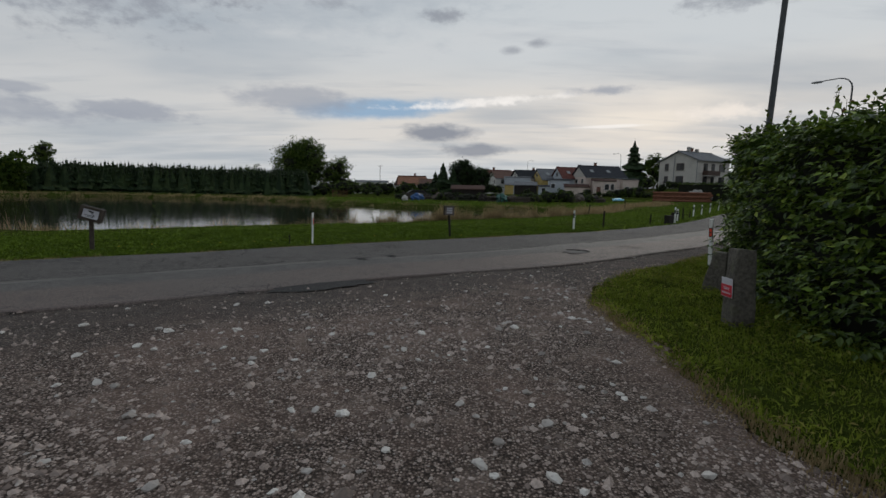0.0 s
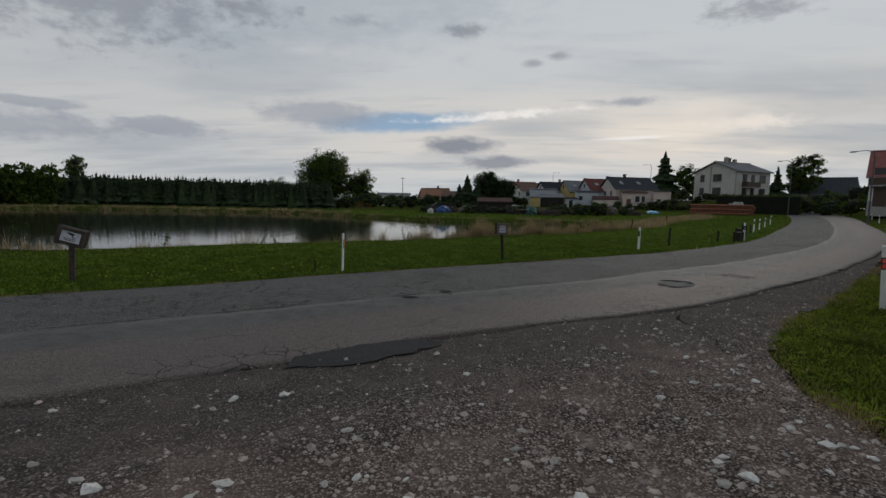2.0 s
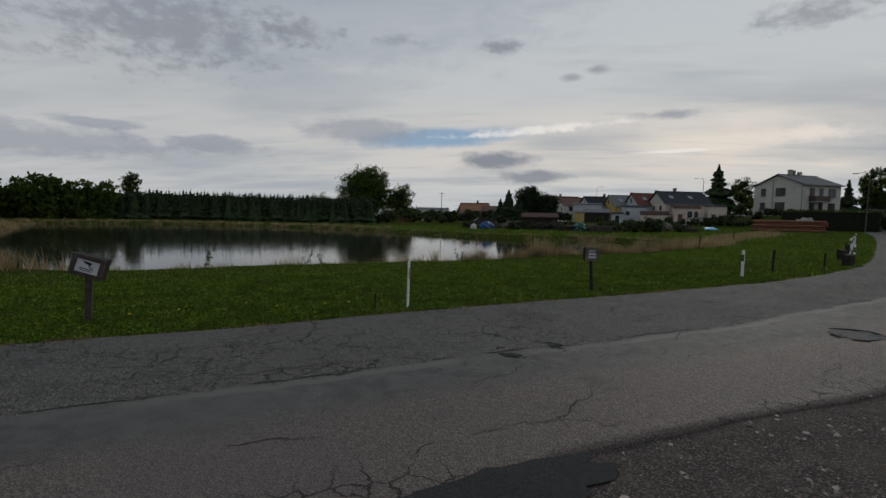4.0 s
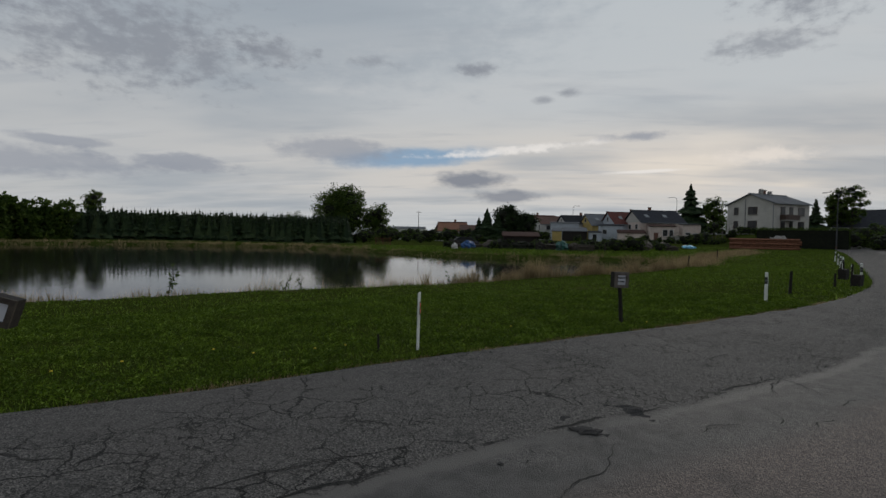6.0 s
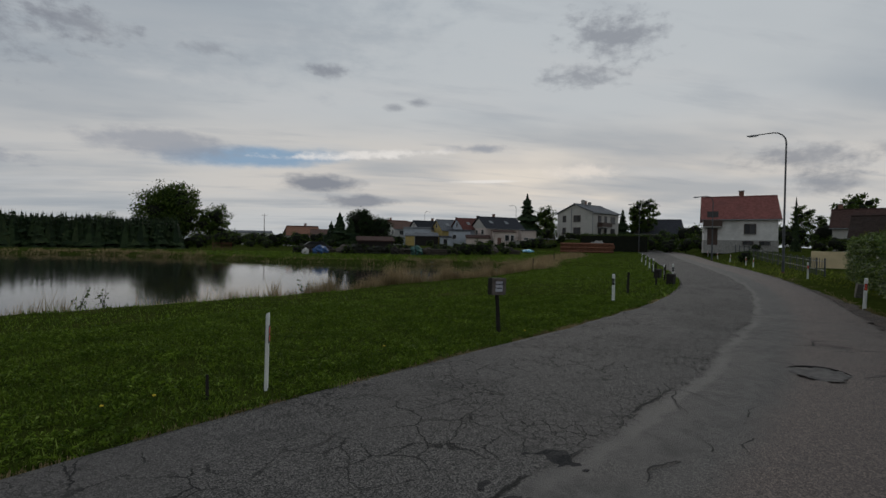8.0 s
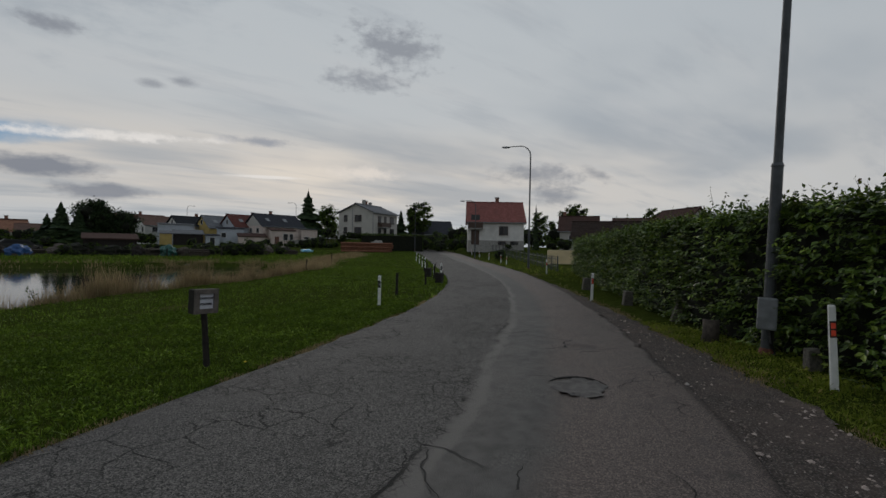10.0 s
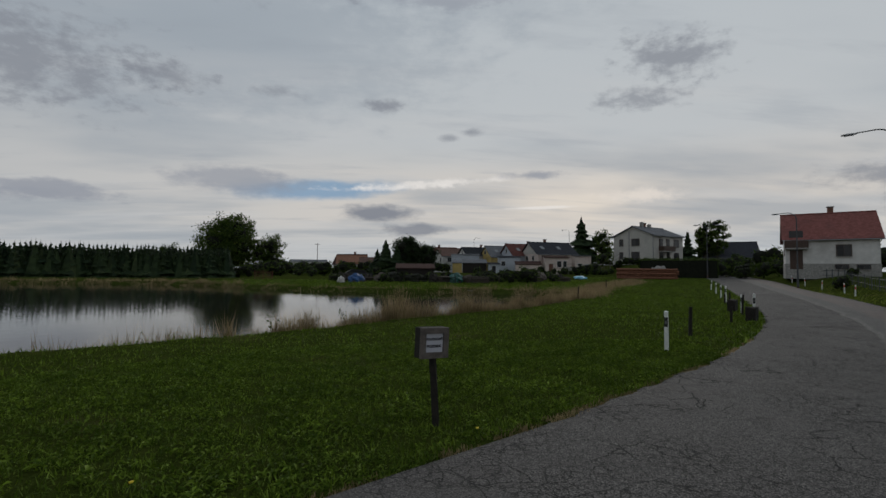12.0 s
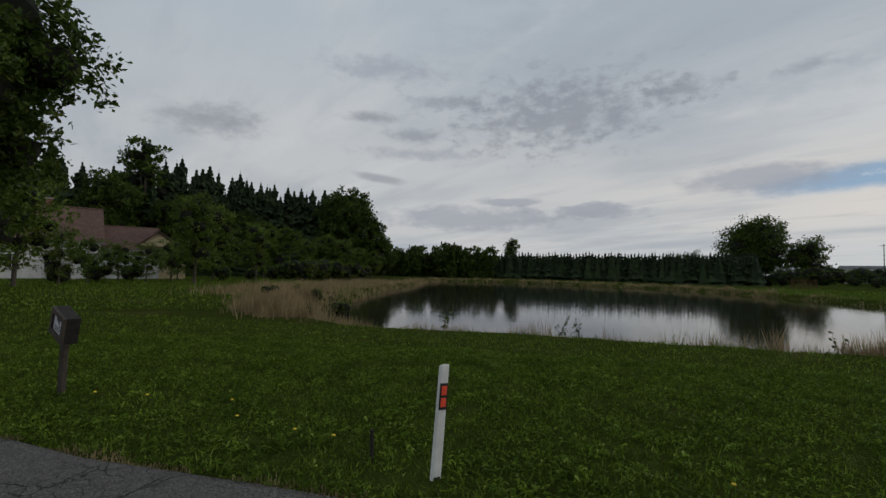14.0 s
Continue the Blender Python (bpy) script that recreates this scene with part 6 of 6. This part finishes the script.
def far_woods(count, name, seed):
    """A plantation of spruces behind the dam, joined: nobody could count them."""
    g = np.random.default_rng(seed)
    kinds = [conifer_arrays(7.0, 5.2, 12, 7, s, 0.34) for s in (1, 2, 3)]
    V = []
    for i in range(count):
        a = radians(-17 - 62 * (i + g.random()) / count)
        row = i % 4
        d = 113 + row * 3 + g.uniform(-1.2, 1.2)
        k = g.uniform(0.93, 1.08)
        c, s = math.cos(g.uniform(0, 6.28)), math.sin(g.uniform(0, 6.28))
        v = kinds[i % 3] * k
        V.append(np.stack([v[:, 0] + d * math.sin(a), v[:, 1] + d * math.cos(a), v[:, 2] - 1.3], 1))
    V = np.concatenate(V)
    ob = new(name, mesh_from(name, V, np.arange(len(V)).reshape(-1, 3), M["needle"]))
    return tagged(ob, "dense dark spruce plantation behind the pond dam", "forest", kind="stuff")


far_woods(760, "far_spruce_woods", 4)


def far_broad(name, seed):
    g = np.random.default_rng(seed)
    cs, rs, n = [], [], []
    for a, d, r, top in tuple((-43.4 - 1.15 * k, 108 + g.uniform(-2, 2), g.uniform(2.2, 2.9), g.uniform(6.3, 6.9)) for k in range(28)):
        x, y = d * math.sin(radians(a)), d * math.cos(radians(a))
        for q in range(4):
            cs.append((x + g.uniform(-1.5, 1.5), y + g.uniform(-1.5, 1.5), top - 2.2 - q * 1.7))
            rs.append((r * g.uniform(0.6, 0.85), r * 0.6, 2.2))
            n.append(800)
    ob = new(name, leaf_cloud(name, cs, rs, n, 0.62, M["broad"], 0.4))
    return tagged(ob, "dark edge of broad-leaved woods beyond the pond", "forest", kind="stuff")


far_broad("far_broadleaf_woods", 6)
stand(broad_tree("lone round-headed tree rising above the woods", 19, 8.5, "broad", 2500, 0.6, 0.3, 0.5, 7, 51, core=0.4), -87, 100, 0, 0.58, z=-1.3)

# wood behind the old farm and along the pond's side
bt = [broad_tree("dark leafy tree at the edge of the wood", 13, 9, "broad", 9500, 0.46, 0.28, 0.06, 12, 60 + i) for i in range(3)]
ft = [broad_tree("lighter green young tree before the wood", 8, 5.6, "fresh", 6500, 0.30, 0.16, 0.06, 10, 70 + i) for i in range(2)]
ct = [conifer("tall dark spruce in the wood", 15, 9.6, 80 + i, 30, 18) for i in range(3)]
EYE14 = (-0.9, 10.8)


def polar(bearing, d):
    """Plan position at a bearing (degrees from +y, clockwise) and distance from where the walk ends."""
    return EYE14[0] + d * math.sin(radians(bearing)), EYE14[1] + d * math.cos(radians(bearing))


for kinds, rows in ((ct, ((-96, 84, 1.05), (-93, 82, 1.1), (-90.5, 84, 1.0), (-88, 86, 1.02), (-85.5, 80, 1.12), (-83.5, 84, 1.1), (-82, 82, 1.12), (-80, 85, 1.08), (-78.4, 82, 1.02), (-77, 85, 1.02), (-75.5, 83, 0.98),
                          (-74, 86, 1.0), (-72.5, 83, 0.96), (-71, 86, 0.97), (-69.5, 84, 0.95), (-68.2, 86, 0.96), (-66.8, 84, 0.95), (-98, 80, 1.1), (-89.3, 79, 0.85), (-84.6, 77, 0.8), (-82.9, 79, 0.95), (-81, 78, 0.85), (-79.2, 79, 0.95), (-77.7, 78, 0.8), (-76.3, 80, 0.92), (-74.8, 79, 0.85), (-73.3, 80, 0.9), (-71.8, 79, 0.8), (-70.3, 80, 0.88), (-68.9, 80, 0.85), (-67.5, 80, 0.8), (-80.6, 90, 1.12), (-82.5, 91, 1.18), (-75, 91, 1.05), (-73, 91, 1.0), (-100, 84, 1.1), (-76.2, 90, 1.12), (-79.3, 92, 1.2), (-86.8, 92, 1.15), (-92, 92, 1.1))),
                    (bt, ((-82.4, 74, 0.8), (-79.0, 77, 0.72), (-75.6, 78, 0.7), (-65.6, 79, 1.0), (-64.2, 78, 1.06), (-63.0, 78, 0.98), (-61.2, 79, 0.72), (-59.6, 80, 0.52), (-88.5, 74, 0.95), (-95, 74, 1.0), (-98, 70, 1.0))),
                    (ft, ((-78.6, 55, 0.95), (-73.4, 66, 0.88), (-68.6, 64, 0.62), (-66.4, 66, 0.72), (-64.4, 66, 0.66), (-71.0, 70, 0.85), (-62.5, 70, 0.55), (-60.8, 73, 0.5)))):
    for i, (b, d, k) in enumerate(rows):
        x, y = polar(b, d)
        k = k * 1.1 if kinds is ct else k
        src = kinds[i % len(kinds)]
        if i < len(kinds):
            stand(src, x, y, i * 77, k)
        else:
            place(src, x, y, i * 77, k)

place(v1, *polar(-85.4, 78), 40, 1.75, label="tall birch with a thin airy crown above the spruces")
orch = broad_tree("low spreading orchard tree with a gnarled trunk", 4.2, 4.0, "fresh", 3600, 0.17, 0.10, 0.22, 9, 91, core=0.3)
for i, (b, d, k) in enumerate(((-80.5, 50, 0.8), (-82.6, 49, 0.85), (-84.8, 46, 0.72), (-87.2, 48, 0.75), (-89.6, 45, 0.78), (-91.8, 42, 0.85), (-95.0, 38, 1.5), (-97.0, 33, 1.6), (-82.0, 54, 0.8))):
    x, y = polar(b, d)
    if i:
        place(orch, x, y, i * 65, k)
    else:
        stand(orch, x, y, 0, k)
lt = broad_tree("slim young lawn tree with light green leaves", 6.8, 4.2, "fresh", 5200, 0.2, 0.11, 0.16, 10, 95)
stand(lt, *polar(-80.4, 42), 30)
place(lt, *polar(-74.2, 50), 110, 0.8)

# old maple whose branches hang over the lane side
maple = broad_tree("old maple with dense dark hanging branches", 12.8, 13.2, "broad", 64000, 0.25, 0.38, 0.2, 46, 101, core=0.5, lobe=(0.10, 0.155), tight=0.12)
stand(maple, -23.8, 5.9, 0)


# ---------------------------------------------------------------- garden hedges and bushes
hedge_wall([(39.6, 82.2), (42.6, 80.3), (45.6, 78.4), (48.6, 76.6)], 2.75, 2.75, 2.2, "garden_hedge", "clipped dark hedge on a low wall before the big house", "broad", 190, 0.16)
t = thing("retaining_wall", "low dark stone wall under the hedge", "wall", pose(43.4, 79.5, 0.2, 0, 0, -32))
part("wall", b_box(9.6, 0.4, 1.9, (0.9, 0, -0.3), bevel=0.03), M["old_wood"], t)
gb = bush("rounded dark garden bush", (2.6, 2.4, 2.0), "broad", 1500, 0.17, 3)
stand(gb, 50.5, 73.2)
bushes = ((51.5, 74.5, 1.3), (53.0, 72.6, 1.35), (54.6, 71.0, 1.3), (13.2, 64.2, 0.95), (15.3, 63.9, 1.1), (10.4, 118, 1.3), (12.0, 117.6, 1.2), (31.6, 88, 1.0), (33.8, 90, 1.1), (38.5, 97, 1.3), (47.2, 104, 1.5), (-12, 140, 1.6), (-14.2, 141, 1.3),
          (-31, 150, 2.4), (-27, 148, 1.8), (-24, 152, 2.0), (36.8, 45.8, 0.7), (48.6, 55.6, 0.55), (57.5, 52.5, 1.1), (56.2, 53.8, 0.9), (51.0, 79.8, 1.6), (54, 81, 1.7), (56.8, 83.5, 1.9), (-3.5, 112, 0.9), (17.5, 108, 0.8), (30, 104, 0.9), (-15.5, 101, 0.9), (-9, 102, 0.6), (63, 90, 2.2), (66, 86, 2.4),
          (66, 70, 1.8), (69, 60, 1.6), (41.5, 100, 1.4), (35.2, 104.5, 0.8))
for i, (x, y, k) in enumerate(bushes):
    place(gb, x, y, i * 47, k)
wb = bush("light green bush at the pond bank", (2.4, 2.2, 1.7), "fresh", 1700, 0.13, 5)
stand(wb, *polar(-69.6, 27), 0, 0.5)
for i, (b, d, k) in enumerate(((-67.6, 25, 0.42), (-64.6, 24, 0.5), (-72.4, 26, 0.45), (-77.5, 52, 0.9), (-74.5, 54, 0.8), (-86, 50, 0.9), (-89, 47, 0.9), (-92, 43, 0.9), (-70.8, 58, 1.3), (-68.8, 57, 1.5), (-66.8, 60, 1.6), (-65.2, 62, 1.5), (-63.6, 65, 1.4), (-62.2, 68, 1.2), (-72.6, 59, 1.0), (-67.8, 68, 2.2), (-65.4, 70, 2.3), (-70.2, 66, 2.2))):
    place(wb, *polar(b, d), i * 51, k)


def weed(x, y, h, seed, leaves=26, name="weed_plant", label="tall dark weed at the water's edge"):
    r = random.Random(seed)
    t = thing(name, label, "weed", pose(x, y, max(z0(x, y), WATER_Z) - 0.02, 0, 0, seed * 40), "weeds on the shore")
    stem, P = None, []
    for k in range(4):
        a, l = r.uniform(0, 6.28), h * r.uniform(0.6, 1.0)
        tip = (math.cos(a) * l * 0.28, math.sin(a) * l * 0.28, l)
        stem = b_tube([(0, 0, 0), (tip[0] * 0.3, tip[1] * 0.3, l * 0.5), tip], [0.008, 0.006, 0.003], 4, stem)
        for q in range(leaves // 2):
            f = r.uniform(0.25, 1)
            P.append((tip[0] * f + r.gauss(0, 0.04), tip[1] * f + r.gauss(0, 0.04), l * f))
    part("stems", stem, M["dark_wood"], t)
    part("leaves", mesh_from("leaves", *leaf_quads(np.array(P), 0.11 * h * rng.uniform(0.6, 1.3, len(P)), -0.2, 0.5), M["weed"]), None, t)


for i, (x, y, h) in enumerate(((-12.2, 19.6, 1.25), (-9.5, 21.8, 0.8), (-9.0, 22.0, 0.7), (-4.0, 25.6, 0.95), (-3.0, 26.3, 0.7), (-15.6, 17.4, 1.05), (-14.7, 18.0, 0.5), (-6.9, 23.4, 0.6), (0.9, 29.8, 0.8), (4.2, 32.4, 0.8), (-2.0, 27.2, 0.9), (7.0, 35.6, 0.9), (-17.6, 18.2, 0.9), (-16.8, 17.2, 0.8), (9.0, 37.6, 0.9))):
    weed(x, y, h, i + 1)


# ---------------------------------------------------------------- gardens by the pond: piles, tarps, walls
def heap(name, label, cat, x, y, size, mat, seed, z=None):
    t = thing(name, label, cat, pose(x, y, z0(x, y) if z is None else z, 0, 0, seed * 33), "garden clutter")
    bm = blob((0, 0, size[2] * 0.35), (size[0] / 2, size[1] / 2, size[2] * 0.65), 3, 0.5)
    part("sheet", bm, M[mat], t)
    part("base_board", b_box(size[0] * 0.9, 0.1, size[2] * 0.3, (0, -size[1] * 0.42, -0.05), bevel=0.01), M["old_wood"], t)
    return t


heap("tarp_heap", "crumpled blue tarpaulin over a heap", "tarpaulin", -4.6, 67.0, (2.0, 1.3, 1.0), "blue_tarp", 1)
heap("tarp_heap", "dark green covered boat shape on the bank", "tarpaulin", 7.2, 65.8, (2.4, 1.5, 1.15), "green_tarp", 2)
heap("paddling_pool", "light blue paddling pool on the grass", "pool", 27.2, 77.0, (2.0, 1.6, 0.4), "pool_blue", 3)
heap("grey_heap", "pale covered heap beside the hedge", "heap", 40.4, 78.4, (2.6, 1.4, 1.7), "concrete", 4)
heap("dark_heap", "dark heap of garden waste", "heap", 2.2, 68, (3.2, 1.6, 1.0), "core", 5)
heap("dark_heap", "dark heap of garden waste", "heap", -0.8, 69, (2.6, 1.6, 1.1), "core", 6)
heap("pale_heap", "small pale garden heap", "heap", -6.4, 66.5, (0.9, 0.7, 0.7), "white_wall", 7)


def timber_pile(x, y, rz, L, rows, n, r, mat, label):
    t = thing("timber_pile", label, "wood pile", pose(x, y, z0(x, y), 0, 0, rz), "garden clutter")
    for k in range(rows):
        for i in range(n - k % 2):
            part("log", b_cyl(r, r * 0.9, L * random.uniform(0.92, 1.0), (-L / 2 + random.uniform(-0.1, 0.1), (i - n / 2 + 0.5 * (k % 2)) * 2.02 * r, r + k * 1.76 * r), (0, 90, 0), 8), M[mat], t)
    return t


timber_pile(36.4, 74.8, -28, 8.2, 5, 6, 0.17, "log", "long stack of red-brown timber beams by the lane")
timber_pile(9.9, 65.0, 5, 2.0, 4, 5, 0.11, "old_wood", "stack of grey timber on the bank")
timber_pile(5.8, 67, 50, 2.4, 3, 4, 0.14, "old_wood", "stack of grey planks in the garden")


def fence(pts, h, label, mat="old_wood", gap=2.2, rails=2, slats=0.0):
    t = thing("fence", label, "fence", None, "fences")
    p = resample(pts, gap)
    for i, (x, y) in enumerate(p):
        part("post", b_box(0.08, 0.08, h + 0.2, (x, y, z0(x, y) - 0.15), (0, 0, 30), 0.01), M[mat], t)
    for (x0, y0), (x1, y1) in zip(p, p[1:]):
        for k in range(rails):
            q = h * (0.35 + 0.5 * k)
            part("rail", b_tube([(x0, y0, z0(x0, y0) + q), (x1, y1, z0(x1, y1) + q)], [0.022, 0.022], 5), M[mat], t)
        if slats:
            n = int(math.hypot(x1 - x0, y1 - y0) / slats)
            for k in range(n):
                f = k / n
                x, y = x0 + (x1 - x0) * f, y0 + (y1 - y0) * f
                part("slat", b_box(0.03, 0.03, h, (x, y, z0(x, y) + 0.02), (0, 0, 30)), M[mat], t)
    return t


fence([(25.5, 29.4), (31.6, 36.4), (37.0, 43.6), (42.5, 51.0)], 1.05, "dark metal garden fence along the lane", "dark_steel", 2.0, 2, 0.5)
fence([(43.8, 52.0), (48.0, 58.6), (51.5, 64.0)], 1.0, "dark metal garden fence along the lane", "dark_steel", 2.0, 2)
fence([(30.0, 98.5), (37.0, 96.5), (45.0, 93.0)], 1.5, "weathered grey board fence behind the gardens", "grey_wood", 1.6, 3, 0.4)
fence([(-20.0, 80.0), (-17.2, 80.8)], 1.2, "rusty board fence beyond the pond", "rust", 1.2, 2, 0.16)
fence([(8.2, 63.6), (12.4, 63.0)], 0.9, "old grey garden fence near the bank", "old_wood", 1.8, 2)
for x, y, L, rz, h, lab in ((38.6, 103.5, 7.0, -14, 1.6, "grey concrete garden wall"), (6.2, 57.8, 7.6, -20, 0.12, "narrow concrete ledge along the far bank")):
    t = thing("garden_wall", lab, "wall", pose(x, y, z0(x, y) if h > 1 else WATER_Z + 0.25, 0, 0, rz))
    part("wall", b_box(L, 0.3 if h > 1 else 0.9, h, (0, 0, -0.1), bevel=0.02), M["concrete"], t)
t = thing("landing_stage", "small grey plank landing stage at the pond edge", "landing stage", pose(3.2, 33.0, WATER_Z + 0.12, 0, 0, 35))
for k in range(7):
    part("plank", b_box(3.2, 0.19, 0.05, (0, (k - 3) * 0.21, 0), bevel=0.01), M["grey_wood"], t)
for x, y in ((-1.4, -0.6), (1.4, -0.6), (-1.4, 0.6), (1.4, 0.6)):
    part("pile", b_cyl(0.07, 0.07, 1.1, (x, y, -0.9), seg=8), M["dark_wood"], t)


def parked_car(x, y, rz, mat, label):
    t = thing("car", label, "car", pose(x, y, z0(x, y), 0, 0, rz), "parked cars")
    o = [(-2.1, 0.3), (2.1, 0.3), (2.15, 0.75), (1.3, 0.92), (0.75, 1.42), (-1.2, 1.46), (-1.95, 0.98), (-2.15, 0.8)]
    bm = b_prism(o, 1.66, m=pose(0, -0.83, 0))
    bmesh.ops.bevel(bm, geom=bm.edges[:], offset=0.06, segments=2, affect="EDGES")
    part("body", bm, M[mat], t, smooth=False)
    part("side_window", b_prism([(-1.6, 1.0), (1.0, 0.97), (0.6, 1.34), (-1.1, 1.37)], 1.69, m=pose(0, -0.845, 0)), M["glass"], t)
    for wx in (-1.3, 1.3):
        for wy in (-0.75, 0.75):
            w = part("wheel", b_cyl(0.32, 0.32, 0.2, (wx, wy + 0.1, 0.32), (90, 0, 0), 18), M["tyre"], t)
            part("rim", b_cyl(0.19, 0.19, 0.22, (wx, wy + 0.11, 0.32), (90, 0, 0), 14), M["steel"], w)
    return t


parked_car(41.2, 79.2, -32, "car_paint", "pale hatchback parked under the hedge")
parked_car(-5.6, 84.0, 10, "black_plastic", "dark car parked in the gardens")


def power_pole(x, y, h):
    t = thing("power_pole", "thin wooden power pole with a cross-arm", "pole", pose(x, y, z0(x, y)), "power poles")
    part("pole", b_cyl(0.13, 0.09, h, seg=8), M["old_wood"], t)
    part("crossarm", b_box(2.0, 0.1, 0.12, (0, 0, h - 0.6), bevel=0.01), M["old_wood"], t)


power_pole(-28.5, 190, 11.5), power_pole(-62, 260, 13)

for i in range(22):
    place(gb, -34 + i * 1.35, 118 + 9 * math.sin(i * 1.7) + i * 0.4, i * 53, 1.1 + 0.5 * math.sin(i * 2.3) + 0.3)
# trees and shrubs of the gardens behind the houses above the lane
for i in range(30):
    q, d = radians(39 + i * 1.3), 104 + 9 * math.sin(i * 2.1)
    place(gb, -2 + d * math.sin(q), 8 + d * math.cos(q), i * 61, 1.7 + 0.7 * math.sin(i * 1.9), label="rounded dark bush in the gardens behind the houses")
for i, (q, d, k) in enumerate(((50.5, 98, 0.75), (52.0, 104, 0.6), (54.5, 96, 0.8), (47.5, 110, 0.8), (63.0, 100, 0.85), (67.0, 104, 0.9), (71.0, 98, 0.8))):
    place(tb, -2 + d * math.sin(radians(q)), 8 + d * math.cos(radians(q)), i * 83, k, label="dark garden tree rising behind the roofs")
# small stuff strewn through the gardens between the pond and the houses
g5 = random.Random(5)
for i in range(120):
    x = g5.uniform(-8, 25)
    y = g5.uniform(65, 83) + max(0.0, (2 - x) * 0.35) + max(0.0, (x - 14) * 0.5)
    if i % 3:
        place(gb, x, y, i * 31, g5.uniform(0.3, 0.72))
    elif i % 2:
        heap("garden_heap", "dark heap of boards and garden waste", "heap", x, y, (g5.uniform(1.0, 2.6), g5.uniform(0.8, 1.5), g5.uniform(0.5, 1.2)), g5.choice(("old_wood", "dark_wood", "core", "grey_wood")), i)
    else:
        timber_pile(x, y, g5.uniform(-40, 40), g5.uniform(1.4, 2.4), 3, 3, 0.1, "old_wood", "small stack of grey timber in the garden")
for i in range(26):
    place(gb, 30 + i * 0.7 + g5.uniform(-0.4, 0.4), 97.5 - i * 0.35 + g5.uniform(-1, 1), i * 71, g5.uniform(0.45, 0.8))
fence([(-8.0, 68.5), (-2.0, 66.5), (4.0, 65.2), (9.0, 64.0)], 0.8, "old grey garden fence near the bank", "dark_wood", 2.2, 2)

# single flowers in the grass
for i, (x, y) in enumerate(((-7.35, 10.95), (-4.9, 12.3), (-4.55, 12.5), (-5.6, 12.0), (-2.2, 14.3), (0.35, 15.2), (-6.9, 11.4), (-6.2, 12.1))):
    t = thing("dandelion", "small yellow dandelion flower in the grass", "flower", pose(x, y, z0(x, y)), "dandelions")
    part("stem", b_cyl(0.003, 0.003, 0.09, seg=5), M["weed"], t)
    part("flower_head", blob((0, 0, 0.095), (0.018, 0.018, 0.01), 1, 0.2), M["yellow_petal"], t)

# larger pale stones lying on the drive
lumps = []
for i in range(8):
    bm = bmesh.new()
    bmesh.ops.create_icosphere(bm, subdivisions=1, radius=1.0)
    for v in bm.verts:
        v.co += noise.noise_vector(v.co * 1.4 + Vector((i * 7, 0, 0))) * 0.55
        v.co = Vector((v.co.x, v.co.y * 0.72, max(v.co.z, -0.35) * 0.42))
    me = bpy.data.meshes.new("stone")
    bm.to_mesh(me), bm.free()
    me.materials.append(M["pale"])
    lumps.append(me)
count = 0
while count < 290:
    x, y = rng.uniform(-7, 3.4), rng.uniform(1.9, 9.2)
    if not bool(in_gravel(np.array([x]), np.array([y]), 0.12)[0]) or rng.random() > 0.12 + 0.88 * float(ss(0.6, 2.8, sdist(np.array(x), np.array(y), ROAD_POLY))):
        continue
    ob = new("stone", lumps[count % 8])
    ob.parent = gravel
    k = 0.018 + 0.04 * rng.random() ** 2.0
    ob.matrix_basis = pose(x, y, float(gz(x, y)) + k * 0.1, rng.uniform(-12, 12), rng.uniform(-12, 12), rng.uniform(0, 360))
    ob.scale = (k, k, k)
    count += 1
